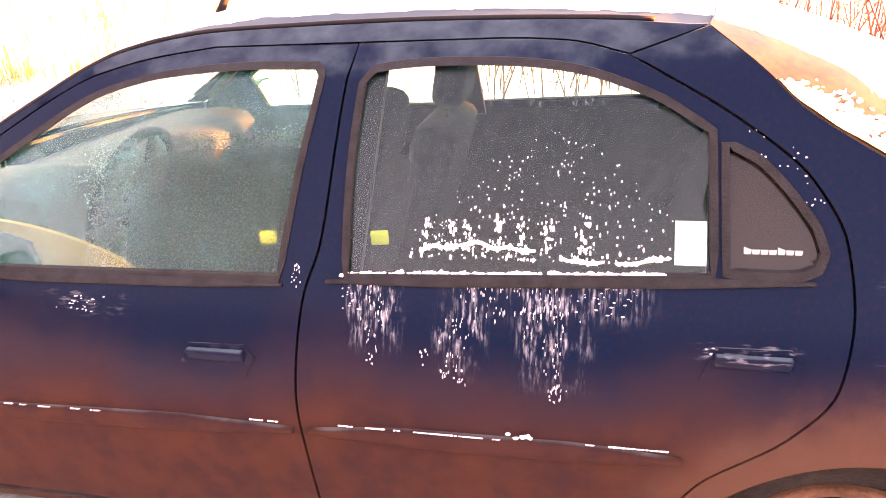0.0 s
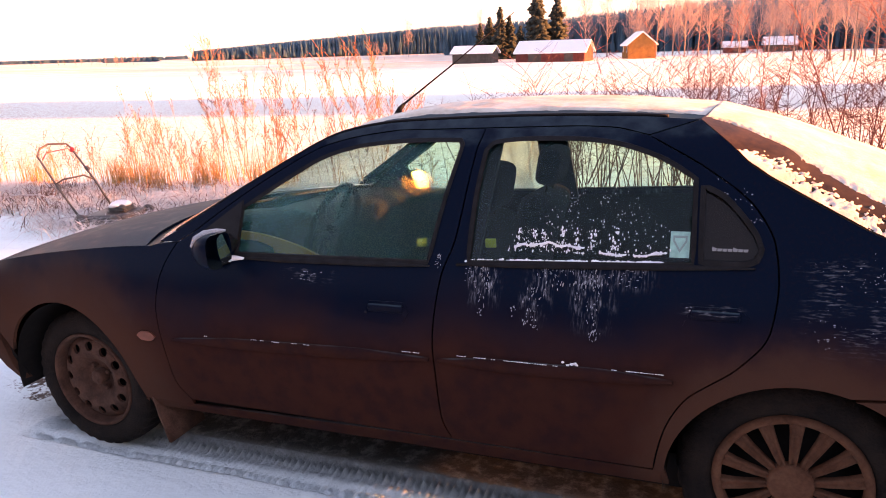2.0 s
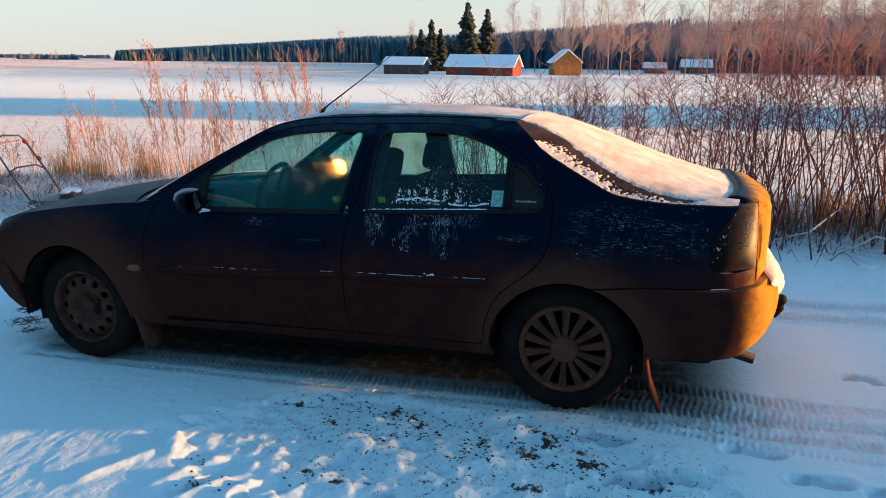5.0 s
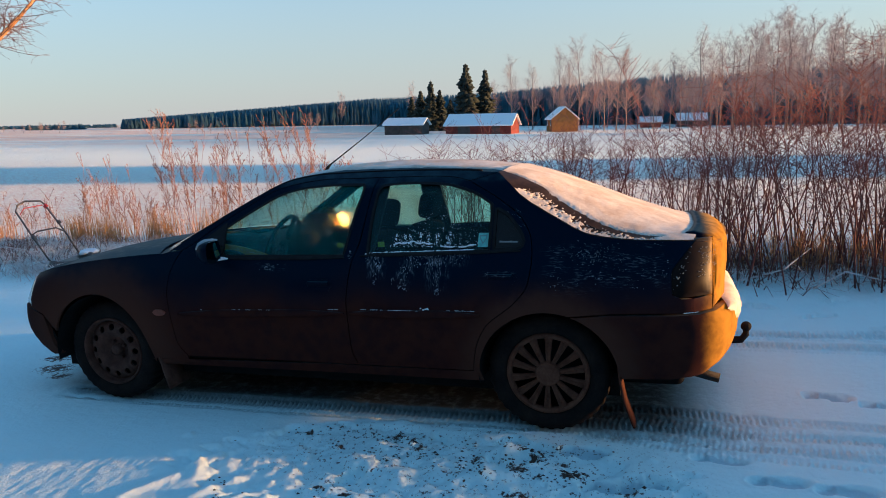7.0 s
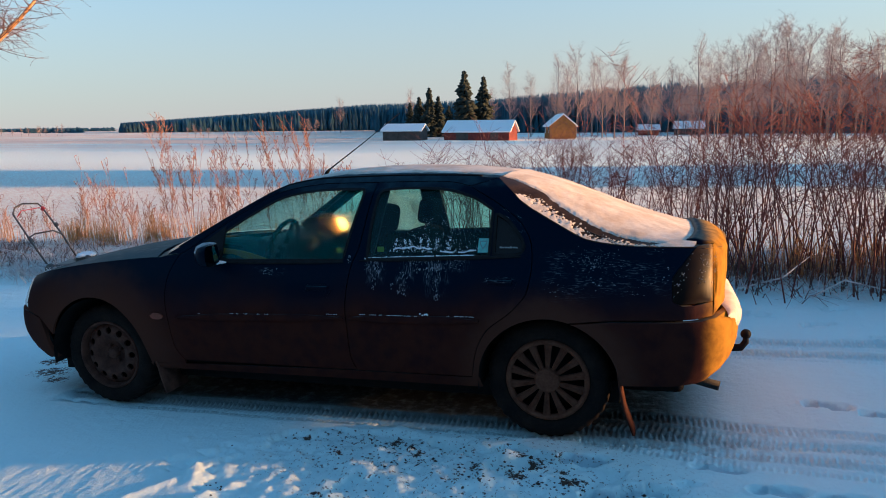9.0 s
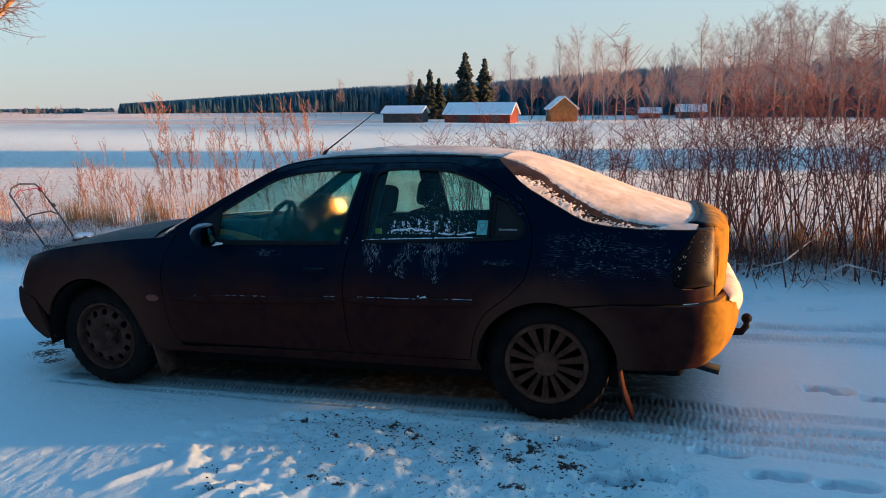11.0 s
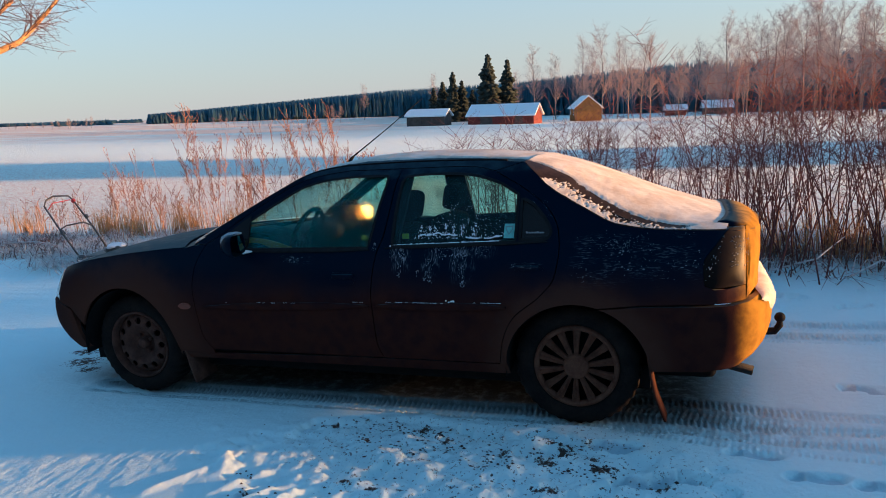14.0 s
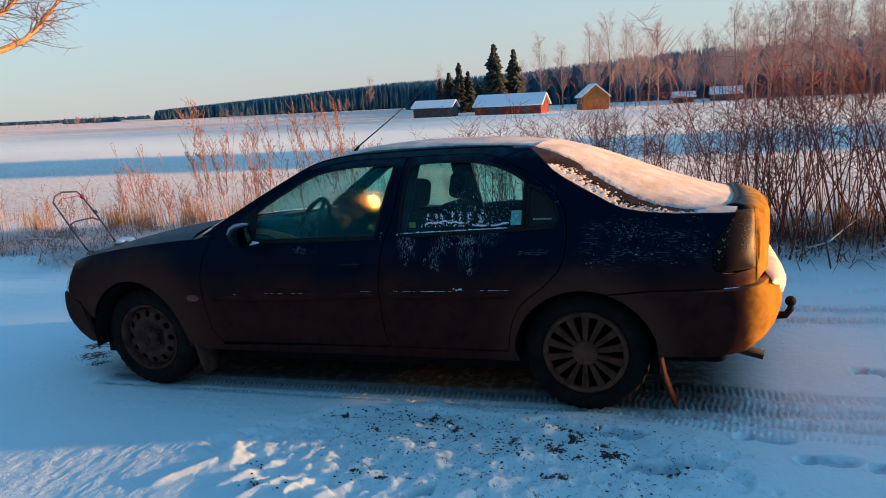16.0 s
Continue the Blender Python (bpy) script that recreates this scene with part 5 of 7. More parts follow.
# sticker with its badge outline, and the maker's script as a plain bar
stick = part("sticker", sheet([(-0.345, 0.962), (-0.345, 1.028), (-0.292, 1.028), (-0.292, 0.962)], inward=0.0085, depth=0.001, step=0.03), STICKER, car, "pale green sticker in the rear door window", smooth=False)
part("sticker_shield", sheet([(-0.338, 1.018), (-0.299, 1.018), (-0.299, 1.004), (-0.3185, 0.975), (-0.338, 1.004)], [[(-0.333, 1.012), (-0.304, 1.012), (-0.304, 1.005), (-0.3185, 0.984), (-0.333, 1.005)]], inward=0.0075, depth=0.0008, step=0.05), WHITE_INK, stick, smooth=False)
bar = []
for k in range(7):
    bar.append(sheet([(-0.232 + 0.0135 * k, 0.983), (-0.232 + 0.0135 * k, 0.989 + (0.004 if k in (0, 4) else 0)), (-0.2195 + 0.0135 * k, 0.989), (-0.2215 + 0.0135 * k, 0.983)], inward=0.0055, depth=0.003, step=0.05))
part("script_badge", join(*bar), BADGE, car, "silver script badge", smooth=False)


# ---- snow and rime on the car ----
step = lambda a, b, v: min(max((v - a) / (b - a), 0.0), 1.0)


def snow_top(name, edge, middle, p, cover, thick, label, nu=100, nt=70, lumps=18.0, dip=0.004):
    """A blanket on a lofted top: cover(u, t) above 0 where snow lies."""
    vs, fs = loft(edge, middle, p, nu=nu, nt=nt)
    w = 2 * nt + 1
    out, high = [], []
    for i in range(nu + 1):
        for j in range(w):
            q = vs[i * w + j]
            t = j / nt if j <= nt else 2 - j / nt
            c, rag = cover(i / nu, t, j > nt)
            c += rag * (0.03 * noise.noise(q * 12) + 0.05 * noise.noise(q * 34) + 0.07 * noise.noise(q * 90) + 0.07 * noise.noise(q * 190)) + 0.02 * noise.noise(q * 7) + 0.015 * noise.noise(q * 40)
            h = min(max(c / 0.14, 0.0), 1.0)
            h = h * h * (3 - 2 * h)
            high.append(h)
            out.append(q + Vector((0, 0, -dip + h * (thick + dip) * (1 + 0.25 * noise.noise(q * lumps)))))
    keep = [f for f in fs if max(high[k] for k in f) > 0.02]
    used = sorted({k for f in keep for k in f})
    m = {k: n for n, k in enumerate(used)}
    ob = part(name, ([out[k] for k in used], [tuple(m[k] for k in f) for f in keep]), SUNLIT_DUSTED_SNOW)
    return tagged(ob, label, "snow", kind="stuff")


GLASS_EDGE = curve([0, 0.1, 0.25, 0.4, 0.6, 0.8, 1.0], [0.05, 0.15, 0.165, 0.125, 0.095, 0.055, 0.015])
CHANNEL = curve([0, 0.18, 0.27, 0.40, 0.55, 0.75, 0.95, 1.0], [-0.3, -0.12, 0.085, 0.115, 0.095, 0.06, 0.04, 0.04])


def hatch_cover(u, t, far):
    main = min((t - GLASS_EDGE(u)) * 2.4, (0.985 - u) * 5, u * 22 - 0.02)
    comb = 0.5 + 0.5 * math.sin(u * 300 + 3 * math.sin(u * 37))
    side = (CHANNEL(u) - t) * 2.6 + 0.02 - 0.10 * comb * step(0.0, 0.03, t)
    back = (u - 0.86) * 4 - 0.02 if t < 0.8 else -1
    best = max(main, side, back)
    return best, (0.35 if best == main else 2.2 if best == side else 1.0)


snow_top("tailgate_snow", HATCH, HATCH_M, 3.2, hatch_cover, 0.0045, "smooth sunlit snow on the tailgate glass, rime along its channel", 230, 140)
snow_top("roof_snow", ROOF_E, ROOF_M, 2.4, lambda u, t, far: (min((t - 0.15) * 2.0, u * 8 - 0.05, 0.35, (0.985 - u) * 5), 0.8), 0.003, "thin snow over the roof", 70, 50, dip=0.009)


def ridge(name, pts, radius, label, squash=0.7, sides=10, jitter=0.35):
    """An uneven bank of snow along a line."""
    vs, fs = [], []
    for i, p in enumerate(pts):
        e = min(1.0, 4.0 * min(i, len(pts) - 1 - i) / len(pts) + 0.15)
        for k in range(sides):
            a = 2 * math.pi * k / sides
            r = radius * e * (1 + jitter * noise.noise(p * 30 + Vector((a, 0, 0))) + jitter * noise.noise(p * 9))
            d = p[3] if len(p) > 3 else Vector((0, 1, 0))
            vs.append(Vector(p[:3]) + Vector((0, r * math.cos(a), r * squash * math.sin(a))))
    for i in range(len(pts) - 1):
        for k in range(sides):
            fs.append((i * sides + k, (i + 1) * sides + k, (i + 1) * sides + (k + 1) % sides, i * sides + (k + 1) % sides))
    fs += [tuple(range(sides)), tuple((len(pts) - 1) * sides + k for k in range(sides - 1, -1, -1))]
    return tagged(part(name, (vs, fs), SNOW), label, "snow", kind="stuff")


def bumper_snow():
    vs, fs = [], []
    n, m = 70, 9
    for i in range(n + 1):
        s = 1.13 + (2 * (RX + LR) - 2 * 1.13) * i / n
        far = s > RX + LR
        q = 2 * (RX + LR) - s if far else s
        e = min(1.0, 5 * min(i, n - i) / n)
        e = e * e * (3 - 2 * e)
        for k in range(m):
            z, inw = [(0.565, 0.002), (0.58, -0.005), (0.605, -0.010), (0.635, -0.011), (0.658, -0.005), (0.672, 0.008), (0.680, 0.028), (0.684, 0.050), (0.686, 0.075)][k]
            p = body_at(q, min(z, 0.655), inw if z <= 0.655 else inw)
            p.z = z
            nz = noise.noise(p * 16)
            low = z < 0.63
            p += (body_at(q, 0.62, -0.012 * nz) - body_at(q, 0.62)) * e
            if low:
                p.z += 0.012 * noise.noise(Vector((s * 12, 0, 0))) - (1 - e) * 0.0
            p = p.lerp(body_at(q, 0.652, 0.006), 1 - e)
            vs.append(Vector((p.x, 2 * MID - p.y, p.z)) if far else p)
    for i in range(n):
        for k in range(m - 1):
            fs.append((i * m + k, (i + 1) * m + k, (i + 1) * m + k + 1, i * m + k + 1))
    tagged(part("bumper_snow", (vs, fs), SUNLIT_DUSTED_SNOW), "cushion of snow on the rear bumper ledge", "snow", kind="stuff")


bumper_snow()


def flakes(name, spots, label, material, proud=0.002):
    """Frozen splashes and crumbs stuck to the flank: (s, z, width, height) each."""
    vs, fs = [], []
    rnd = random.Random(11)
    for s, z, w, h in spots:
        o, n = len(vs), 7
        up = max(0.0015, 0.35 * min(w, h))
        for ring, (f, inw) in enumerate(((1.0, 0.001), (0.6, -up))):
            for k in range(n):
                a = 2 * math.pi * k / n + rnd.uniform(-0.25, 0.25)
                r = f * rnd.uniform(0.65, 1.2)
                vs.append(body_at(s + w * r * math.cos(a), z + h * r * math.sin(a), inw))
        fs += [(o + k, o + (k + 1) % n, o + n + (k + 1) % n, o + n + k) for k in range(n)] + [tuple(o + n + k for k in range(n))]
    return tagged(part(name, (vs, fs), material), label, "snow", kind="stuff")


rnd = random.Random(4)
crumbs = []
for k in range(330):  # on the rear door glass, thicker towards the sill
    x = rnd.gauss(-0.58, 0.14)
    if not -0.82 < x < -0.34:
        continue
    d = rnd.random() ** 1.7
    z = 0.965 + 0.20 * d * math.exp(-((x + 0.56) / 0.22) ** 2)
    w = rnd.uniform(0.0007, 0.0019) * (1.5 - d)
    crumbs.append((x, z, w, w * rnd.uniform(0.7, 1.9)))
for x0, x1 in ((-0.80, -0.58), (-0.54, -0.46), (-0.44, -0.345)):
    for k in range(int((x1 - x0) / 0.006)):
        x = x0 + 0.006 * k
        crumbs.append((x, 0.975 + 0.010 * noise.noise(Vector((x * 25, 1, 0))) + 0.012 * math.sin((x + 0.8) * 14), 0.006, rnd.uniform(0.002, 0.006)))
for cx in (-0.79, -0.745, -0.715, -0.655, -0.61, -0.565, -0.50):
    for k in range(14):
        crumbs.append((cx + rnd.gauss(0, 0.004), 0.978 + 0.055 * rnd.random() ** 1.4, rnd.uniform(0.0012, 0.0036), rnd.uniform(0.002, 0.006)))
flakes("window_rime", [(s, z, w, h) for s, z, w, h in crumbs], "frozen crumbs of snow on the rear door window", SNOW)
line = [(-0.955 + 0.007 * k, 0.9315 + 0.018 * k / 88 + rnd.gauss(0, 0.0012), 0.007, rnd.uniform(0.0035, 0.0065)) for k in range(86)]
flakes("sill_snow", line, "line of snow along the window sill of the rear door", SNOW)
streak = []
for cx, z0, z1, wd, n in ((-0.885, 0.80, 0.925, 0.022, 110), (-0.935, 0.87, 0.92, 0.02, 30), (-0.73, 0.76, 0.87, 0.028, 70), (-0.665, 0.86, 0.925, 0.05, 90), (-0.575, 0.84, 0.93, 0.05, 130), (-0.545, 0.74, 0.90, 0.022, 90), (-0.46, 0.88, 0.93, 0.06, 60), (-1.52, 0.845, 0.875, 0.07, 60), (-0.235, 0.83, 0.845, 0.05, 50)):
    for k in range(int(0.45 * n)):
        tall = z1 - z0 > 0.06
        streak.append((rnd.gauss(cx, wd * 0.5), z1 - (z1 - z0) * rnd.random() ** 1.5, rnd.uniform(0.0005, 0.0016) * (1 if tall else 3), rnd.uniform(0.0015, 0.0055) if tall else 0.0008))
for cx, cz in ((-0.89, 0.79), (-0.745, 0.775), (-0.72, 0.76), (-0.55, 0.74), (-0.54, 0.755), (-0.785, 0.80), (-1.045, 0.925), (-1.05, 0.935)):
    for k in range(7):
        streak.append((rnd.gauss(cx, 0.005), rnd.gauss(cz, 0.010), rnd.uniform(0.0008, 0.0028), rnd.uniform(0.0012, 0.0045)))
flakes("door_rime", streak, "streaks of wind-blown rime on the doors", RIME)
spat = []
for k in range(15):  # clusters on the rear wing
    cx, cz, n = rnd.uniform(0.02, 0.55), rnd.gauss(0.87, 0.06), rnd.randint(4, 13)
    for j in range(n):
        x, z = rnd.gauss(cx, 0.028), rnd.gauss(cz, 0.020)
        if 0.70 < z < 0.985 and 0.0 < x < 0.57:
            w = rnd.choice((0.0005, 0.0006, 0.0008, 0.0011, 0.0018))
            spat.append((x, z, w * rnd.uniform(0.8, 4.0), w * rnd.uniform(0.5, 1.0)))
for k in range(110):
    x, z = rnd.gauss(0.24, 0.07), rnd.gauss(0.93, 0.022)
    spat.append((s_at(x, z), z, rnd.uniform(0.001, 0.003), 0.001))
for k in range(110):  # round the tail lamp's upper corner and down its front edge
    if k < 80:
        x, z = 0.715 + 0.09 * rnd.random(), 0.955 - 0.13 * rnd.random() ** 1.4
    else:
        a = rnd.random()
        x, z = 0.605 + 0.09 * a + rnd.gauss(0, 0.006), 0.78 + 0.18 * a + rnd.gauss(0, 0.012)
    w = rnd.uniform(0.0006, 0.0028)
    spat.append((s_at(x, z), z, w * rnd.uniform(0.8, 2.0), w))
for x, z in ((-0.215, 1.165), (-0.17, 1.12), (-0.15, 1.135), (-0.14, 1.10), (-0.125, 1.06), (-0.12, 1.065), (-0.20, 1.13)):
    for k in range(3):
        spat.append((x + rnd.gauss(0, 0.007), z + rnd.gauss(0, 0.006), rnd.uniform(0.001, 0.0035), rnd.uniform(0.0008, 0.002)))
flakes("wing_rime", spat, "frozen spatter of snow on the rear wing", RIME)
glint = []
for x0, x1, z in ((-0.96, -0.635, 0.653), (-0.50, -0.335, 0.659), (-1.75, -1.62, 0.634), (-1.58, -1.50, 0.636), (-1.15, -1.075, 0.649), (-1.95, -1.90, 0.628)):
    for k in range(int((x1 - x0) / 0.008)):
        if noise.noise(Vector((x0 * 9 + k * 0.35, 3.0, z))) > -0.12:
            glint.append((x0 + 0.008 * k, z, rnd.uniform(0.003, 0.006), rnd.uniform(0.0005, 0.0015)))
for k in range(8):
    glint.append((-0.60 + rnd.gauss(0, 0.012), 0.665 + rnd.gauss(0, 0.003), 0.006, 0.004))
flakes("strip_snow", glint, "thin snow lying on the rubbing strips", SNOW).location = (0, -0.010, 0)
mir = part("mirror_snow", join(tube([(-1.895, -0.03, 0.905), (-1.86, -0.02, 0.906), (-1.82, -0.012, 0.906), (-1.79, -0.008, 0.905)], [0.008, 0.013, 0.009, 0.003], 8)), SNOW)
tagged(mir, "dab of snow in the corner of the door mirror", "snow", kind="stuff")


for tx, tz in ((-1.146, 0.955), (-0.905, 0.962)):
    part("belt_tag", box(bmesh.new(), (0.035, 0.012, 0.028), (tx, 0.115, tz), (0, 0, 8), 0.003), YELLOW_TAG, car, "small yellow belt tag")


# ---- the car leans away on its springs: its far side sits lower ----
def lean(ob):
    me = ob.data
    if me and me.users == 1 and "wheel" not in ob.name and "tyre" not in ob.name and ob.name not in ("aerial", "whip"):
        o = origin_of(ob)
        for v in me.vertices:
            v.co.z -= 0.062 * max(0.0, v.co.y + o.y - 0.15)
    for c in ob.children:
        if "wheel" not in c.name or "steering" in c.name:
            lean(c)


lean(car)
for ob in [o for o in scene.objects if o.name in ("tailgate_snow", "roof_snow", "bumper_snow")]:
    lean(ob)


# ---- plants and far things: materials ----
TWIG = mat("frosted_willow_bark", (0.12, 0.060, 0.047), 0.8, var=0.35, scale=20)


def rimed_sunlit_bark():
    """Red-brown bark; upper twigs paler with rime and with the sun's red put into the colour."""
    m = bpy.data.materials.new("rimed_sunlit_bark")
    m.use_nodes = True
    nt = m.node_tree
    obj = nt.nodes.new("ShaderNodeTexCoord").outputs["Object"]
    sep = nt.nodes.new("ShaderNodeSeparateXYZ")
    nt.links.new(obj, sep.inputs[0])
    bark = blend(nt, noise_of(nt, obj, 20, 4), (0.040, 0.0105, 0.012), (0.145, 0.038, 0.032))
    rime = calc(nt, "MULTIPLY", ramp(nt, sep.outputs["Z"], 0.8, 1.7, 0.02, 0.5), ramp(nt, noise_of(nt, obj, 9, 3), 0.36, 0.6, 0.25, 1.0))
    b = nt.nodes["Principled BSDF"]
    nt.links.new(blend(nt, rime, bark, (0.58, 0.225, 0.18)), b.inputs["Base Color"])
    b.inputs["Roughness"].default_value = 0.85
    return m


RIMED_SUNLIT = rimed_sunlit_bark()


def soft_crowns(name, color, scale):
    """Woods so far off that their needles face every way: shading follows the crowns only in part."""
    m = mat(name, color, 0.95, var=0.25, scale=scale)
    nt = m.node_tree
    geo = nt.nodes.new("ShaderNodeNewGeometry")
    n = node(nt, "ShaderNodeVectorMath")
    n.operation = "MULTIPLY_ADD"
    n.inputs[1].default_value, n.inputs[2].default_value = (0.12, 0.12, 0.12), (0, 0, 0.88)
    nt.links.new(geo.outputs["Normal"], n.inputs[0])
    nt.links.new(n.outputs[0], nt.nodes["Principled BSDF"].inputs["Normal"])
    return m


STALK = mat("dry_stalk", (0.32, 0.15, 0.09), 0.85, var=0.3, scale=20)
GRASS = mat("dry_grass", (0.56, 0.30, 0.12), 0.9, var=0.3, scale=10)
FROSTED = mat("frosted_grass", (0.55, 0.50, 0.46), 0.9, var=0.25, scale=12, color2=(0.75, 0.74, 0.74))
BARK = mat("pale_bark", (0.50, 0.27, 0.11), 0.85, var=0.35, scale=9, bump=0.4, bscale=40)
BIRCH = mat("frosted_birch_twigs", (0.32, 0.245, 0.245), 0.9, var=0.25, scale=0.6)
TRUNK = mat("birch_trunk", (0.17, 0.135, 0.125), 0.85, var=0.4, scale=3)
NEEDLE = mat("spruce_needles", (0.012, 0.022, 0.020), 0.9, var=0.4, scale=1.2)
# the blue of distance haze is put into the forest's colour
FOREST = soft_crowns("hazed_forest", (0.048, 0.165, 0.235), 0.04)
REDWALL = mat("red_boarding", (0.16, 0.030, 0.024), 0.9, var=0.3, scale=1.5)
YELLOW = mat("yellow_boarding", (0.33, 0.14, 0.04), 0.9, var=0.2, scale=1.5)
DARKWOOD = mat("weathered_boarding", (0.07, 0.055, 0.05), 0.9, var=0.3, scale=1.5)
PANE = mat("dark_pane", (0.02, 0.025, 0.03), 0.2)
MOWER = mat("dull_grey_steel", (0.10, 0.09, 0.085), 0.5, 0.4, var=0.3, scale=30)
REDPLASTIC = mat("red_plastic", (0.55, 0.03, 0.03), 0.5, var=0.15, scale=30)
EYE0 = Vector((0.55, -3.44, 1.63))


def spot(az, d):
    """A place d metres away in the direction az (degrees from +y to +x), on the ground."""
    x, y = EYE0.x + d * math.sin(radians(az)), EYE0.y + d * math.cos(radians(az))
    return Vector((x, y, ground_z(x, y)))


def stem(rnd, p, d, length, r, bend=0.25, seg=5, sides=4, rise=0.0):
    pts, radii = [Vector(p)], [r]
    d = Vector(d).normalized()
    for i in range(seg):
        d = (d + Vector((rnd.gauss(0, bend), rnd.gauss(0, bend), rnd.gauss(0, bend * 0.6) + rise)) * 0.4).normalized()
        pts.append(pts[-1] + d * length / seg)
        radii.append(r * (1 - 0.85 * (i + 1) / seg))
    return pts, radii


def shrub_geo(seed, stems, height, twigs, spread=0.28, r=0.0066, reach=1.0):
    rnd = random.Random(seed)
    geos = []
    for k in range(stems):
        base = Vector((rnd.gauss(0, spread), rnd.gauss(0, spread), -0.05))
        lean = Vector((rnd.gauss(0, 0.2), rnd.gauss(0, 0.2), 1))
        h = height * rnd.uniform(0.6, 1.1)
        pts, radii = stem(rnd, base, lean, h, r * rnd.uniform(0.7, 1.6), 0.085, 6)
        geos.append(tube(pts, radii, 4, False))
        for j in range(twigs):
            i = rnd.choice((2, 3, 4, 4, 5, 5, 5))
            q = pts[i].lerp(pts[min(i + 1, 6)], rnd.random())
            a = rnd.uniform(0, 6.28)
            d = Vector((math.cos(a), math.sin(a), rnd.uniform(0.1, 1.8)))
            tp, tr = stem(rnd, q, d, h * reach * rnd.uniform(0.16, 0.36), r * 0.48, 0.45, 3)
            geos.append(tube(tp, [max(v, 0.0012) for v in tr], 3, False))
            for m in range(2):
                a = rnd.uniform(0, 6.28)
                sp, sr = stem(rnd, tp[rnd.randint(1, 2)], (math.cos(a), math.sin(a), rnd.uniform(0, 1)), h * 0.13 * reach, r * 0.3, 0.3, 2)
                geos.append(tube(sp, [max(v, 0.001) for v in sr], 3, False))
    return join(*geos)


def plant(name, geo, material, label, category, group):
    """A plant whose stems all move as one mesh."""
    return tagged(part(name, geo, material), label, category, group)


rnd = random.Random(21)
shrubs = [plant("willow_shrub", shrub_geo(s, n, h, t), RIMED_SUNLIT, "bare willow shrub with dark thin stems, rimed tips coloured as sunlit", "shrub", "shrubs along the verge") for s, n, h, t in ((1, 7, 1.8, 9), (2, 8, 1.65, 8), (3, 7, 1.9, 9), (4, 7, 1.35, 8), (5, 6, 1.2, 9))]
places = []
for k in range(30):  # dense hedge beside the drive
    x = 1.05 + 3.6 * (k % 16) / 16 + rnd.gauss(0, 0.12)
    places.append((x, 3.35 + abs(rnd.gauss(0, 0.75)) + 0.1 * (k > 16), rnd.randint(0, 2), rnd.uniform(0.82, 1.08)))
for k in range(30):  # lower growth behind the car
    x = -2.6 + 3.8 * k / 30 + rnd.gauss(0, 0.15)
    places.append((x, rnd.uniform(4.4, 6.6), rnd.randint(3, 4), rnd.uniform(0.85, 1.2)))
for x, y, i, s in places:
    m = pose(x, y, ground_z(x, y), 0, 0, rnd.uniform(0, 360)) @ Matrix.Diagonal((1, 1, s, 1))
    ob = copy_thing(shrubs[i], Matrix())
    ob.matrix_basis = m
for i, ob in enumerate(shrubs):
    ob.matrix_basis = pose(1.2 + 0.62 * i if i < 3 else -0.6 * i + 1.0, 3.6 + 0.2 * i, 0)
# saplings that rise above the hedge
sap = plant("birch_sapling", shrub_geo(31, 2, 2.9, 16, 0.05, 0.009, 0.5), RIMED_SUNLIT, "tall thin bare birch sapling behind the shrubs", "sapling", "saplings behind the hedge")
for az, d, s in ((2.5, 9.5, 0.95), (5.5, 8.5, 0.75), (8.0, 9.0, 0.85), (10.5, 8.2, 0.8), (13.5, 9.0, 0.9), (0.6, 11, 0.8), (16, 8.5, 0.85), (-2.5, 11.5, 0.62), (7.0, 12, 1.0), (12, 12, 1.05), (18.5, 9.0, 0.9)):
    p = spot(az, d)
    ob = copy_thing(sap, Matrix())
    ob.matrix_basis = pose(p.x, p.y, p.z, 0, 0, rnd.uniform(0, 360)) @ Matrix.Diagonal((1, 1, s, 1))
sap.matrix_basis = pose(2.9, 6.2, ground_z(2.9, 6.2) - 0.1)


def weed_geo(seed, stalks, height, plume):
    rnd = random.Random(seed)
    geos = []
    for k in range(stalks):
        pts, radii = stem(rnd, (rnd.gauss(0, 0.10), rnd.gauss(0, 0.10), -0.05), (rnd.gauss(0, 0.14), rnd.gauss(0, 0.1), 1), height * rnd.uniform(0.55, 1.08), 0.0042, 0.12, 6)
        geos.append(tube(pts, [max(v, 0.002) for v in radii], 4, False))
        for j in range(plume):
            i = rnd.randint(2, 5)
            q = pts[i].lerp(pts[i + 1], rnd.random())
            a = rnd.uniform(0, 6.28)
            tp, tr = stem(rnd, q, (math.cos(a) * 0.6, math.sin(a) * 0.6, 1), rnd.uniform(0.06, 0.2), 0.003, 0.3, 2)
            geos.append(tube(tp, [0.0025, 0.003, 0.0035], 3, False))
            for m in range(3):
                c = tp[rnd.randint(1, 2)] + Vector((rnd.gauss(0, 0.012), rnd.gauss(0, 0.012), rnd.gauss(0, 0.012)))
                s = rnd.uniform(0.004, 0.009)
                geos.append(([c + Vector((s, 0, 0)), c + Vector((-s, s, 0)), c + Vector((-s, -s, 0)), c + Vector((0, 0, 2.2 * s))], [(0, 1, 3), (1, 2, 3), (2, 0, 3), (0, 2, 1)]))
    return join(*geos)


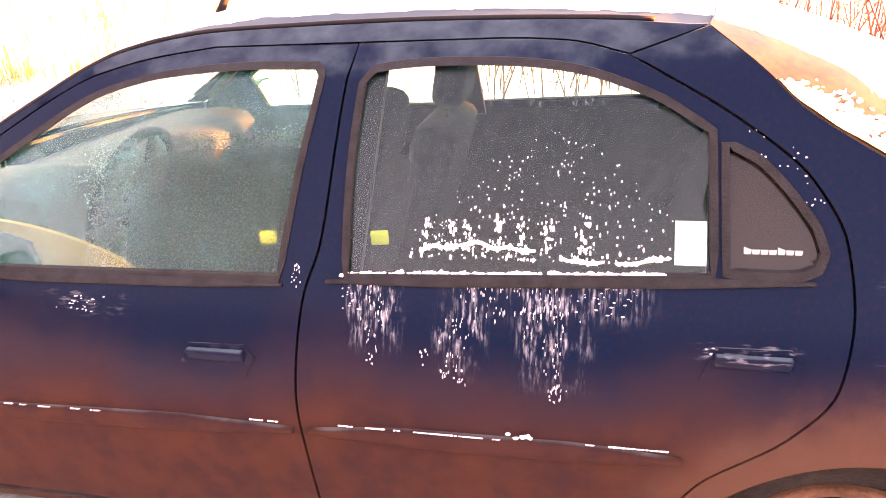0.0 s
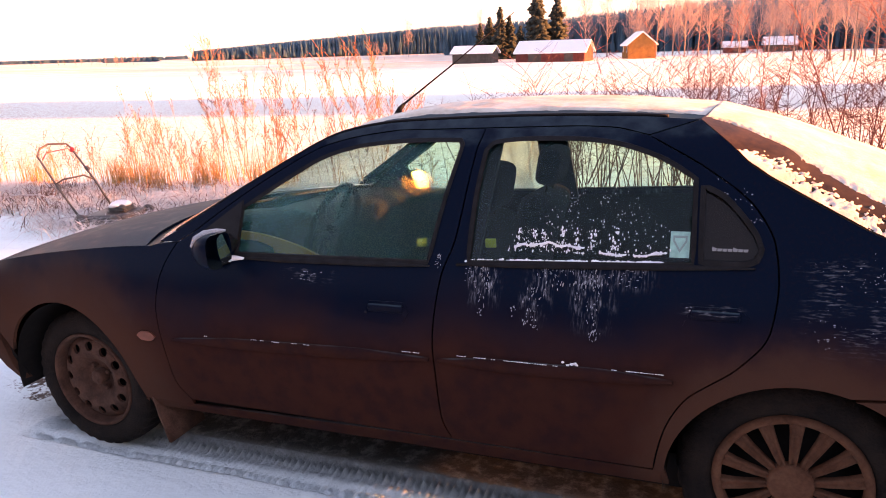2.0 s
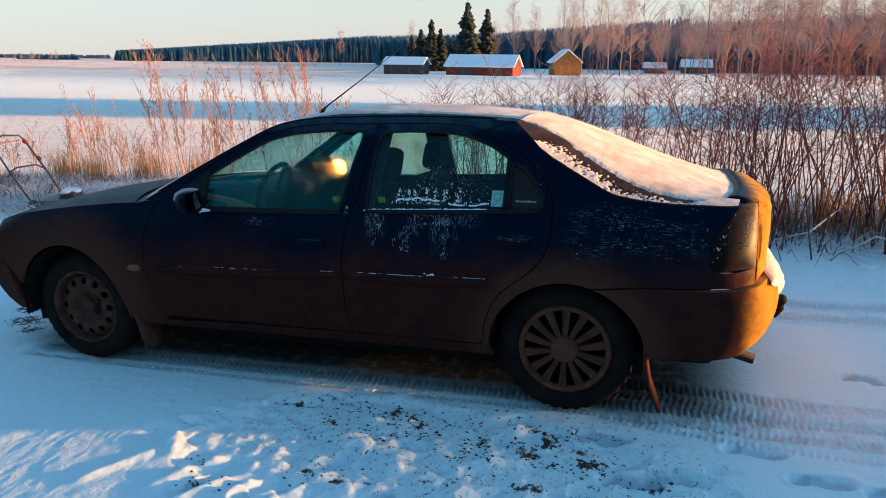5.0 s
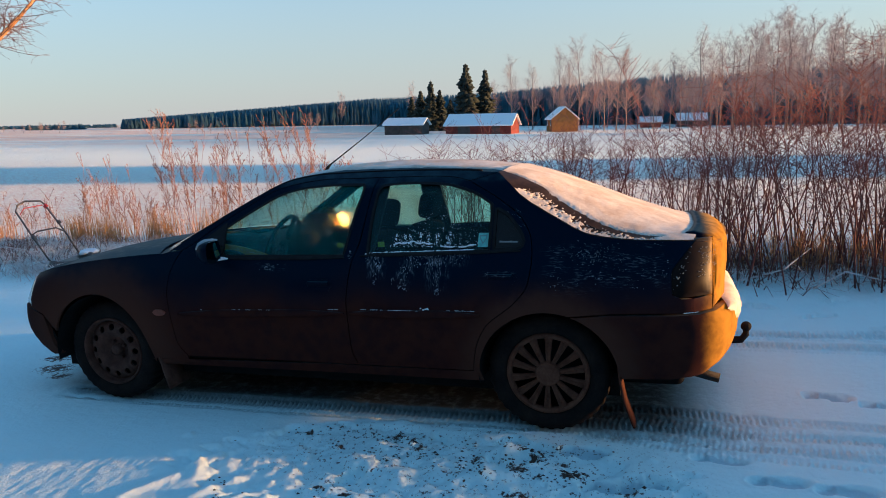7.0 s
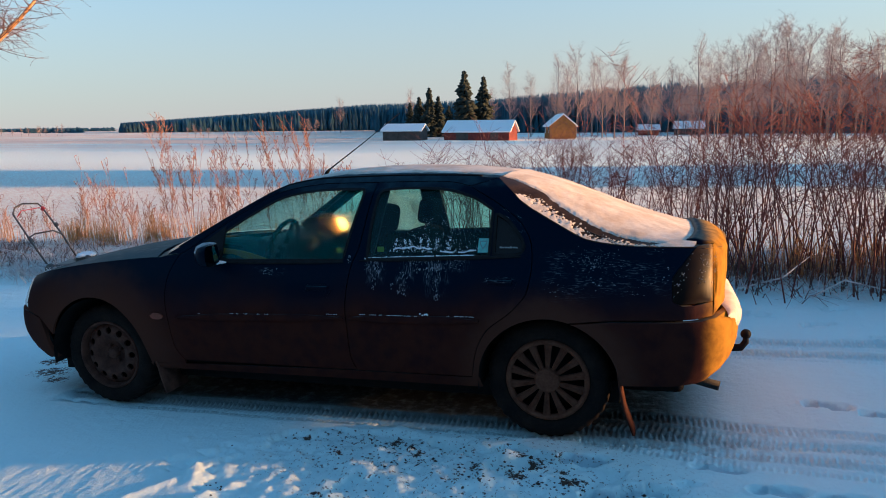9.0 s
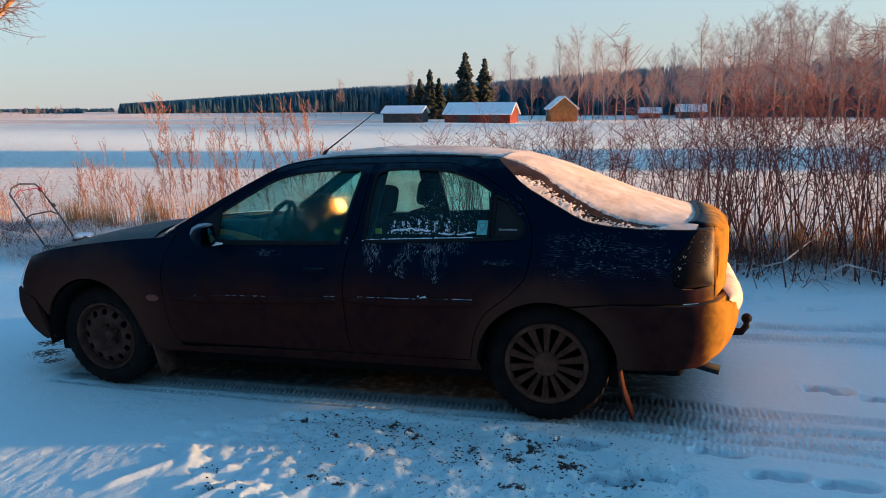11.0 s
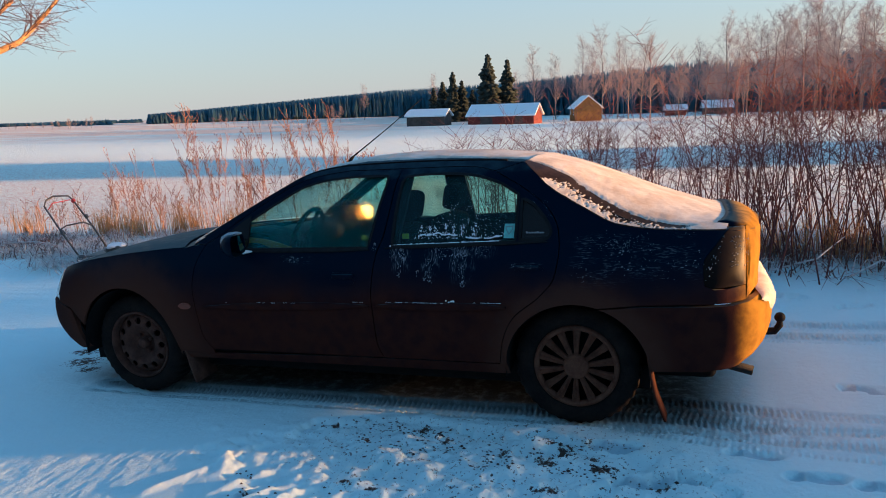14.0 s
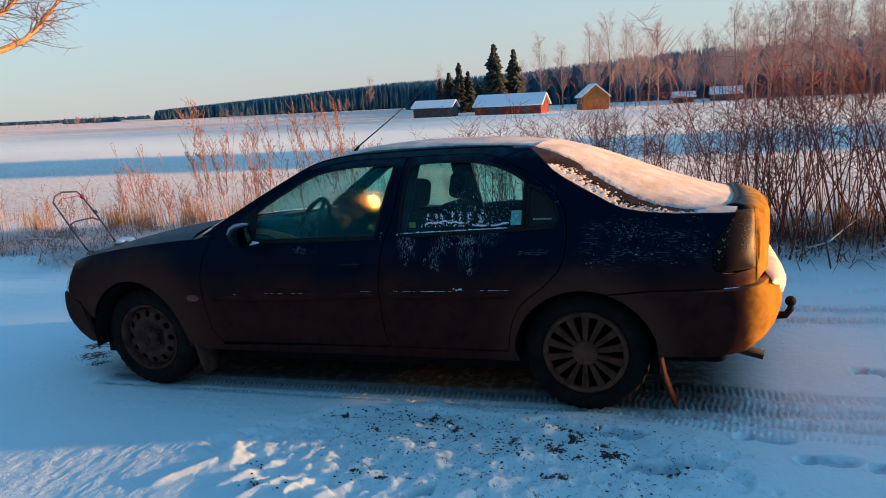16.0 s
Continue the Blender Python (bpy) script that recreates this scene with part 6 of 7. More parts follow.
weeds = [plant("dry_weed", weed_geo(s, n, h, p), STALK, "tall dry reddish weed stalks with seed heads", "weed", "dry weeds at the field edge") for s, n, h, p in ((41, 5, 2.0, 12), (42, 3, 1.75, 34), (43, 3, 1.4, 14), (44, 5, 1.05, 8), (45, 6, 0.75, 5))]
weed_at = [(-6.6, 6.1, 2, 1.0), (-6.45, 6.0, 2, 1.0), (-6.2, 6.1, 2, 1.08), (-6.05, 6.2, 3, 1.1), (-5.78, 6.0, 2, 1.1), (-5.5, 6.1, 2, 1.2), (-5.62, 5.9, 3, 1.25), (-5.2, 6.2, 2, 1.12), (-5.1, 6.0, 3, 1.2), (-4.62, 6.0, 1, 1.1), (-4.32, 6.05, 1, 1.12), (-4.5, 6.15, 1, 1.0), (-3.7, 5.8, 3, 1.0), (-8.4, 6.0, 3, 1.25), (-8.22, 6.2, 3, 1.15), (-8.0, 6.0, 3, 1.2), (-7.75, 6.1, 3, 1.05), (-7.5, 6.0, 4, 1.1), (-9.7, 6.0, 4, 1.1), (-9.5, 6.2, 4, 1.2), (-10.4, 6.2, 3, 0.7), (-11.3, 6.0, 4, 1.1), (-12.2, 6.3, 3, 0.8), (-13.0, 6.6, 4, 1.2), (-3.2, 6.4, 4, 1.3), (-7.0, 5.8, 4, 1.2)]
for x, y, i, s in weed_at:
    ob = copy_thing(weeds[i], Matrix())
    ob.matrix_basis = pose(x, y, ground_z(x, y), 0, 0, rnd.uniform(0, 360)) @ Matrix.Diagonal((1, 1, s, 1))
for i, ob in enumerate(weeds):
    ob.matrix_basis = pose((-6.6, -4.4, -6.0, -8.6, -7.35)[i], 6.3, ground_z(-6.5, 6.3))
bush = plant("dry_bush", weed_geo(48, 7, 1.95, 20), STALK, "tall bushy dry weed with many pinkish side shoots", "bush", "")
bush.matrix_basis = pose(-6.82, 6.05, ground_z(-6.82, 6.05), 0, -4, 0)


def blades(name, spots, length, width, droop, material, label, seed, least=0.1):
    """Loose grass: thin bent blades, too many to count."""
    rnd = random.Random(seed)
    vs, fs = [], []
    for x, y, n, spread in spots:
        for k in range(n):
            p = Vector((x + rnd.gauss(0, spread), y + rnd.gauss(0, spread * 0.7), 0))
            p.z = ground_z(p.x, p.y) + 0.02
            a = rnd.uniform(0, 6.28)
            out = Vector((math.cos(a), math.sin(a), 0))
            side = Vector((-out.y, out.x, 0)) * width * rnd.uniform(0.6, 1.3)
            L = length * rnd.uniform(0.5, 1.2)
            lean = rnd.uniform(least, 1.0) * droop
            o = len(vs)
            for t in (0, 0.5, 1):
                c = p + out * L * lean * t * t + Vector((0, 0, L * (t - 0.45 * lean * t * t)))
                w = side * (1 - 0.8 * t)
                vs += [c - w, c + w]
            fs += [(o, o + 1, o + 3, o + 2), (o + 2, o + 3, o + 5, o + 4)]
    return tagged(part(name, (vs, fs), material), label, "grass", kind="stuff")


rnd = random.Random(8)
blades("dry_grass", [(rnd.uniform(-14.5, -3.2), rnd.gauss(5.6, 0.35), 16, 0.16) for k in range(26)] + [(x, y - 0.2, 110, 0.16) for x, y in ((-8.3, 5.8), (-8.15, 5.7), (-7.7, 5.7), (-7.45, 5.6), (-6.85, 5.9), (-6.75, 5.8), (-6.0, 5.9), (-11.9, 6.2), (-9.9, 5.8), (-12.3, 6.1), (-5.7, 5.9))] + [(rnd.uniform(1.0, 4.8), rnd.uniform(3.6, 4.6), 26, 0.10) for k in range(30)], 0.50, 0.0045, 0.6, GRASS, "dry ochre grass at the field edge", 3)
blades("frosted_grass", [(rnd.uniform(-13.5, -3.4), rnd.uniform(3.5, 5.4), 30, 0.3) for k in range(180)] + [(rnd.uniform(-7.2, -5.4), rnd.uniform(2.95, 3.7), 26, 0.18) for k in range(24)] + [(rnd.uniform(0.8, 4.6), rnd.uniform(3.1, 4.2), 9, 0.2) for k in range(50)] + [(rnd.uniform(-3.4, 0.8), rnd.uniform(3.5, 5.0), 25, 0.3) for k in range(45)], 0.34, 0.005, 2.1, FROSTED, "flattened frosted grass on the verge", 5, 0.55)
blades("dead_undergrowth", [(rnd.uniform(0.7, 5.2), rnd.uniform(3.25, 4.3), 26, 0.18) for k in range(70)], 0.36, 0.005, 1.5, TWIG, "dark matted twigs and dead stalks under the hedge", 15)
blades("matted_stalks", [(rnd.uniform(-13.5, -3.0), rnd.uniform(3.3, 5.4), 22, 0.25) for k in range(120)] + [(rnd.uniform(0.9, 4.6), rnd.uniform(3.0, 3.5), 12, 0.2) for k in range(30)], 0.32, 0.006, 1.9, TWIG, "dark matted stalks poking through the snow of the verge", 25, 0.4)
# fallen branches on the verge
for pts in ([(-8.9, 4.3, 0.12), (-8.2, 4.2, 0.16), (-7.6, 4.15, 0.08)], [(1.75, 3.05, 0.02), (2.0, 3.1, 0.16), (2.5, 3.0, 0.05)], [(1.2, 3.2, 0.05), (1.55, 3.25, 0.14), (1.8, 3.5, 0.28)]):
    tagged(part("fallen_branch", tube(pts, [0.010, 0.008, 0.004], 6), FROSTED), "frosted fallen branch lying on the verge", "branch")


# ---- lawn mower left in the verge ----
def build_mower():
    m = thing("lawn_mower", (-6.25, 3.5, 0.0), "old push lawn mower with snow on its engine", "lawn mower")
    bm = bmesh.new()
    box(bm, (0.50, 0.44, 0.10), (-6.22, 3.5, 0.11), (0, 0, 12), 0.04)
    part("deck", bm, MOWER, m, "dull deck half hidden by snow")
    bm = bmesh.new()
    box(bm, (0.19, 0.19, 0.10), (-6.15, 3.52, 0.19), (0, 0, 12), 0.035)
    eng = part("engine", bm, MOWER, m)
    for k in range(4):
        bm = bmesh.new()
        box(bm, (0.205, 0.205, 0.006), (-6.15, 3.52, 0.165 + 0.016 * k), (0, 0, 12), 0.003)
        part("cooling_fin", bm, MOWER, eng)
    near = [(-6.52, 3.32, 0.10), (-6.80, 3.34, 0.47), (-7.02, 3.37, 0.76), (-7.03, 3.42, 0.83), (-6.99, 3.50, 0.87)]
    far = [(-6.42, 3.66, 0.16), (-6.62, 3.68, 0.45), (-6.90, 3.70, 0.80), (-6.94, 3.68, 0.85), (-6.99, 3.50, 0.87)]
    part("handle_bar", tube(near, 0.011, 8), MOWER, m, "bent steel handle")
    part("handle_bar", tube(far, 0.011, 8), MOWER, m, "bent steel handle")
    part("cross_bar", tube([(-6.80, 3.34, 0.47), (-6.76, 3.40, 0.51), (-6.68, 3.60, 0.52), (-6.62, 3.68, 0.46)], 0.010, 8), MOWER, m)
    part("brake_lever", tube([(-6.96, 3.37, 0.72), (-6.95, 3.43, 0.79), (-6.90, 3.66, 0.80)], 0.006, 6), REDPLASTIC, m, "red brake lever")
    part("lever_pivot", box(bmesh.new(), (0.05, 0.03, 0.05), (-6.89, 3.70, 0.78), (0, 30, 0), 0.01), REDPLASTIC, m)
    for x, z in ((-6.78, 0.44), (-6.71, 0.58)):
        part("clamp", box(bmesh.new(), (0.04, 0.04, 0.05), (x, 3.35 if z < 0.5 else 3.69, z), (0, -35, 0), 0.01), MOWER, m)
    for x, y in ((-6.42, 3.24), (-6.0, 3.28), (-6.44, 3.74), (-6.02, 3.76)):
        w = part("mower_wheel", [[Vector((x + r * math.cos(2 * math.pi * k / 20), y + dy, 0.09 + r * math.sin(2 * math.pi * k / 20))) for r, dy in ((0.02, -0.02), (0.06, -0.022), (0.085, -0.015), (0.09, 0.0), (0.085, 0.015), (0.02, 0.02)) for k in range(20)], [(i * 20 + k, (i + 1) * 20 + k, (i + 1) * 20 + (k + 1) % 20, i * 20 + (k + 1) % 20) for i in range(5) for k in range(20)]], MOWER, m)
    return m


build_mower()
cap = bmesh.new()
bmesh.ops.create_icosphere(cap, subdivisions=3, radius=1.0, matrix=pose(-6.15, 3.52, 0.232) @ Matrix.Diagonal((0.105, 0.105, 0.032, 1)))
for v in cap.verts:
    v.co += Vector((0, 0, 0.02)) * noise.noise(v.co * 14) + (v.co - Vector((-6.15, 3.52, 0.232))) * 0.8 * noise.noise(v.co * 9)
tagged(part("mower_snow", cap, SNOW), "cap of snow on the mower engine", "snow", kind="stuff")


# ---- trees ----
def tree_geo(seed, height, limbs, twigs, r, tw=0.02, up=0.9, first=0.22, fine=2, span=0.36):
    """Trunk and crown of a bare tree: tapered trunk, rising limbs, clouds of twigs."""
    rnd = random.Random(seed)
    tp, tr = stem(rnd, (0, 0, -0.4), (0, 0, 1), height, r, 0.06, 10)
    trunk = [tube(tp, [max(v, tw) for v in tr], 6, False)]
    crown = []
    for k in range(limbs):
        f = first + (1 - first) * (k + rnd.random()) / limbs
        i = min(int(f * 10), 9)
        q = tp[i].lerp(tp[i + 1], f * 10 - i)
        a = rnd.uniform(0, 6.28)
        L = height * span * (1 - 0.62 * f) * rnd.uniform(0.7, 1.2)
        lp, lr = stem(rnd, q, (math.cos(a), math.sin(a), up + 0.7 * f), L, r * 0.42 * (1.1 - f), 0.2, 5, rise=0.12)
        crown.append(tube(lp, [max(v, tw * 0.9) for v in lr], 4, False))
        for j in range(twigs):
            i2 = rnd.randint(1, 4)
            q2 = lp[i2].lerp(lp[i2 + 1], rnd.random())
            b = rnd.uniform(0, 6.28)
            wp, wr = stem(rnd, q2, (math.cos(b), math.sin(b), rnd.uniform(0.2, 1.4)), L * rnd.uniform(0.2, 0.5), tw, 0.3, 3)
            crown.append(tube(wp, [tw * 0.8, tw * 0.7, tw * 0.55, tw * 0.35], 3, False))
            for m in range(fine):
                c = rnd.uniform(0, 6.28)
                sp, sr = stem(rnd, wp[rnd.randint(1, 3)], (math.cos(c), math.sin(c), rnd.uniform(-0.3, 1.0)), L * rnd.uniform(0.1, 0.26), tw * 0.5, 0.3, 2)
                crown.append(tube(sp, [tw * 0.5, tw * 0.45, tw * 0.3], 3, False))
    return join(*trunk), join(*crown)


def tree(name, at, geo, m1, m2, label, group):
    t = thing(name, (0, 0, 0), label, "tree", group)
    part("trunk", geo[0], m1, t)
    part("crown", geo[1], m2, t)
    t.location = at
    return t


def standing(p, s, rz, k=1.0):
    """Upright on the tilted field."""
    return Matrix.Translation(p) @ FAR @ Matrix.Rotation(rz, 4, "Z") @ Matrix.Diagonal((s * k, s * k, s, 1))


rnd = random.Random(77)
birches = [tree("bare_birch", (0, 0, 0), tree_geo(s, 1.0 * h, l, t, 0.10, 0.0125, u, first=0.26, fine=3, span=0.38), TRUNK, BIRCH, "bare birch with frost-pink twigs at the field's far side", "birches across the field") for s, h, l, t, u in ((1, 11, 30, 10, 0.9), (2, 11, 32, 11, 0.7), (3, 11, 28, 11, 1.2), (4, 11, 36, 11, 0.5))]
spots = [(-11.7, 150, 3.55, 1), (-10.0, 160, 2.9, 2), (-8.0, 150, 4.0, 0), (-6.6, 145, 4.5, 1), (-5.4, 150, 3.9, 2), (-4.6, 140, 3.6, 3), (-3.7, 135, 3.75, 3), (-3.0, 138, 3.2, 3), (-7.3, 165, 3.2, 0), (-1.0, 130, 2.6, 0), (0.2, 120, 3.0, 2), (0.9, 125, 2.6, 1), (2.4, 100, 4.4, 2), (3.0, 105, 3.4, 0), (-13.0, 170, 2.0, 0), (-19.3, 190, 2.2, 1), (-24.8, 280, 1.9, 0)]
for k in range(44):
    az = 3.4 + 19 * k / 44 + rnd.gauss(0, 0.3)
    spots.append((az, rnd.uniform(85, 135), float(np.interp(az, [3.4, 5.5, 8.5, 10.5, 12.5, 16, 22], [3.0, 4.1, 4.9, 4.6, 3.5, 3.0, 2.7])) + rnd.gauss(0, 0.35), rnd.randint(0, 3)))
for k in range(26):
    spots.append((-9 + 16 * rnd.random(), rnd.uniform(150, 190), rnd.uniform(1.0, 2.0), rnd.randint(0, 3)))
for az, d, el, i in spots:
    p = spot(az, d)
    h = EYE0.z + d * math.tan(radians(el)) - p.z
    ob = copy_thing(birches[i], Matrix())
    ob.matrix_basis = standing(p, h / 11.0, rnd.uniform(0, 6.28), rnd.uniform(0.8, 1.1))
for i, ob in enumerate(birches):
    p = spot(6.5 + 2.2 * i, 112 + 4 * i)
    ob.matrix_basis = standing(p, 0.95, i)


def spruce_geo(seed, height=12.0, width=2.1):
    rnd = random.Random(seed)
    trunk = tube([(0, 0, -0.5), (0, 0, height * 0.5), (0, 0, height)], [0.18, 0.1, 0.02], 6, False)
    vs, fs = [], []
    tiers = 26
    for i in range(tiers):
        f = i / tiers
        z = height * (0.08 + 0.92 * f)
        R = 1.25 * width * (1 - f) ** 0.68 * (1 + 0.22 * math.sin(7.3 * i + seed)) + 0.12
        n = max(6, int(15 * (1 - f) + 5))
        for k in range(n):
            a = 2 * math.pi * (k + rnd.random()) / n
            L = R * rnd.uniform(0.5, 1.18)
            out, sd = Vector((math.cos(a), math.sin(a), 0)), Vector((-math.sin(a), math.cos(a), 0))
            o, w = len(vs), 0.22 * L + 0.2
            dz = -0.5 * L * rnd.uniform(0.6, 1.3)
            vs += [Vector((0, 0, z + 0.15)), out * L * 0.7 + sd * w + Vector((0, 0, z + dz * 0.45)), out * L + Vector((0, 0, z + dz * 0.8)), out * L * 0.7 - sd * w + Vector((0, 0, z + dz * 0.45)), out * L * 0.5 + Vector((0, 0, z + dz * 0.5 - 0.75))]
            fs += [(o, o + 1, o + 2), (o, o + 2, o + 3), (o + 1, o + 4, o + 2), (o + 3, o + 2, o + 4), (o, o + 4, o + 1), (o, o + 3, o + 4)]
    return trunk, (vs, fs)


spruces = [tree("spruce", (0, 0, 0), spruce_geo(s, 12, w), TRUNK, NEEDLE, "tall dark dense spruce tree", "spruces") for s, w in ((1, 2.9), (2, 2.6), (3, 2.2))]
for az, d, el, i, w in ((-15.2, 152, 3.78, 0, 0.85), (-13.7, 156, 3.25, 1, 0.85), (-17.9, 165, 2.6, 2, 0.95), (-18.7, 168, 1.9, 1, 1.0), (-17.2, 166, 1.9, 0, 0.9), (-19.4, 172, 1.5, 2, 1.0)):
    p = spot(az, d)
    h = EYE0.z + d * math.tan(radians(el)) - p.z
    ob = copy_thing(spruces[i], Matrix())
    ob.matrix_basis = standing(p, h / 12.0, rnd.uniform(0, 6.28), w)
# unseen dark spruce wood on the near side of the yard, behind the viewer, added to dim the car's flank
for k in range(30):
    x = -30 + 50 * k / 29 + rnd.gauss(0, 0.4)
    ob = copy_thing(spruces[k % 3], Matrix())
    ob.matrix_basis = pose(x, -13.0 - 3.2 * (k % 2) + rnd.gauss(0, 0.5), 0, 0, 0, rnd.uniform(0, 360)) @ Matrix.Diagonal((1.2, 1.2, 0.62, 1))
# spruces added out of view, to lay a band of shade across the field
for k in range(10):
    ob = copy_thing(spruces[k % 3], Matrix())
    p = Vector((58 + 4 * (k % 4), 0, 0))
    p.y = (28.6 + 1.12 * k + 0.2588 * p.x) / 0.9659
    p.z = ground_z(p.x, p.y)
    ob.matrix_basis = standing(p, 1.1 + 0.2 * rnd.random(), k, 1.0)
for i, ob in enumerate(spruces):
    p = spot(-16.4 + 1.2 * i, 176)
    ob.matrix_basis = standing(p, 0.62, i)


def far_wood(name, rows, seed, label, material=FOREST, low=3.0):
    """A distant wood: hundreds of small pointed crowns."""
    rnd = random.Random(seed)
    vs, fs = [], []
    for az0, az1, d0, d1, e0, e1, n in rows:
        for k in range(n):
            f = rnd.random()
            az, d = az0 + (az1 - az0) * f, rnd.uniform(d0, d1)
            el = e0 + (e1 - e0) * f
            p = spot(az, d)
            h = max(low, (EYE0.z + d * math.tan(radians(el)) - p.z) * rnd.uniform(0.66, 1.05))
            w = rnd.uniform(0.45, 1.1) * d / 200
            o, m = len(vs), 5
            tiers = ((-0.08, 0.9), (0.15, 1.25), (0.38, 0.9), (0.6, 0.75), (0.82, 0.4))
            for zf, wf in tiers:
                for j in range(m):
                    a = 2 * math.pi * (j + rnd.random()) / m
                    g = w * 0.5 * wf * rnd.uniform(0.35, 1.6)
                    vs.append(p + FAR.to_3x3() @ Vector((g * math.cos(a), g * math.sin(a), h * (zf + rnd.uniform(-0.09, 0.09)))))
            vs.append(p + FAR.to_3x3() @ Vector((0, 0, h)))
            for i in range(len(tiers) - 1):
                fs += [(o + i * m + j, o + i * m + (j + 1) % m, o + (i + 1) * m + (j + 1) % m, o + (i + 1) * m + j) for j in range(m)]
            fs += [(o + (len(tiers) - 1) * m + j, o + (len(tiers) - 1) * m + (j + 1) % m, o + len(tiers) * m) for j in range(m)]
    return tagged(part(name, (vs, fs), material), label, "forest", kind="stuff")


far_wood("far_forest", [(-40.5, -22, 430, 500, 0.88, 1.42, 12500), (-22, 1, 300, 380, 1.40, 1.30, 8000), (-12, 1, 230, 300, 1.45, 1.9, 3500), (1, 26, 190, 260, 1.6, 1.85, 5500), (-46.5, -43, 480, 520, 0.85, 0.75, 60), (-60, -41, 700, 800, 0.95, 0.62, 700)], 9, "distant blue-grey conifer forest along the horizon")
for k, (a0, a1, d, el, n) in enumerate(((-46.8, -44.2, 300, 1.0, 7), (-51.5, -47, 320, 0.85, 8), (-39, -37.8, 205, 0.6, 3), (-36.2, -34.5, 195, 0.45, 4), (-27.4, -26.6, 215, 0.75, 2))):
    for j in range(n):
        p = spot(a0 + (a1 - a0) * (j + rnd.random()) / n, d + rnd.uniform(-8, 8))
        ob = copy_thing(birches[j % 4], Matrix())
        ob.matrix_basis = standing(p, max(0.15, (EYE0.z + d * math.tan(radians(el)) - p.z) / 11.0 * rnd.uniform(0.7, 1.0)), rnd.uniform(0, 6.28), 1.4)


# ---- farm buildings across the field ----
def gable(name, az, d, width, depth, wall_h, roof_h, yaw, material, label, doors=(), windows=(), ridge_across=True, sink=0.4):
    """A boarded building with gable roof under snow; the ridge runs along its width."""
    b = thing(name, (0, 0, 0), label, "building")
    w, dp, h, r = width / 2, depth / 2, wall_h, roof_h
    vs = [(-w, -dp, -sink), (w, -dp, -sink), (w, dp, -sink), (-w, dp, -sink), (-w, -dp, h), (w, -dp, h), (w, dp, h), (-w, dp, h), (-w, 0, h + r), (w, 0, h + r)]
    part("wall", ([Vector(v) for v in vs], [(0, 1, 5, 4), (2, 3, 7, 6), (1, 2, 6, 9, 5), (3, 0, 4, 8, 7)]), material, b, smooth=False)
    o = 0.35
    sl = r / dp
    for sg in (-1, 1):
        y1 = sg * (dp + o)
        q = [(-w - o, y1, h - o * sl), (w + o, y1, h - o * sl), (w + o, 0, h + r), (-w - o, 0, h + r)]
        vs = [Vector(v) for v in q] + [Vector(v) + Vector((0, 0, 0.22)) for v in q]
        fs = [(0, 1, 2, 3), (7, 6, 5, 4), (0, 4, 5, 1), (1, 5, 6, 2), (2, 6, 7, 3), (3, 7, 4, 0)]
        part("roof", (vs, fs if sg > 0 else [tuple(reversed(f)) for f in fs]), SNOW, b, "snow-laden roof slope", smooth=False)
    n = int(width / 0.5)
    for k in range(n):
        part("board", box(bmesh.new(), (0.05, 0.04, h), (-w + (k + 0.5) * width / n, -dp - 0.02, h / 2)), material, b, smooth=False)
    for x, ww, hh in doors:
        part("door", box(bmesh.new(), (ww, 0.06, hh), (x, -dp - 0.03, hh / 2)), DARKWOOD, b, smooth=False)
    for x, z in windows:
        f = part("window", box(bmesh.new(), (0.9, 0.08, 1.1), (x, -dp - 0.03, z)), SNOW, b, "white window frame", smooth=False)
        part("pane", box(bmesh.new(), (0.72, 0.05, 0.92), (x, -dp - 0.06, z)), PANE, f, smooth=False)
    p = spot(az, d)
    b.matrix_basis = Matrix.Translation(p) @ FAR @ Matrix.Rotation(radians(yaw), 4, "Z")
    return b


gable("hay_barn", -19.8, 130, 6.8, 5.0, 1.7, 1.0, 4, DARKWOOD, "low dark hay barn under a snowy roof", [(-1.5, 1.6, 1.5)])
gable("red_barn", -13.9, 128, 11.6, 6.0, 1.5, 1.7, -2, REDWALL, "long red boarded barn under a snowy roof", [(-2.5, 2.2, 1.35), (3.2, 1.4, 1.3)])
gable("yellow_house", -7.8, 138, 6.5, 4.6, 2.4, 1.9, -72, YELLOW, "yellow boarded farmhouse with a snowy gable roof", [], [(-2.2, 1.6), (1.5, 1.6)])
gable("red_shed", -1.2, 170, 4.2, 3.2, 1.3, 0.9, 8, REDWALL, "small red shed under snow", [(0, 1.0, 1.1)])
gable("grey_shed", 1.7, 175, 6.0, 4.0, 1.6, 1.3, 5, DARKWOOD, "small grey shed under snow")


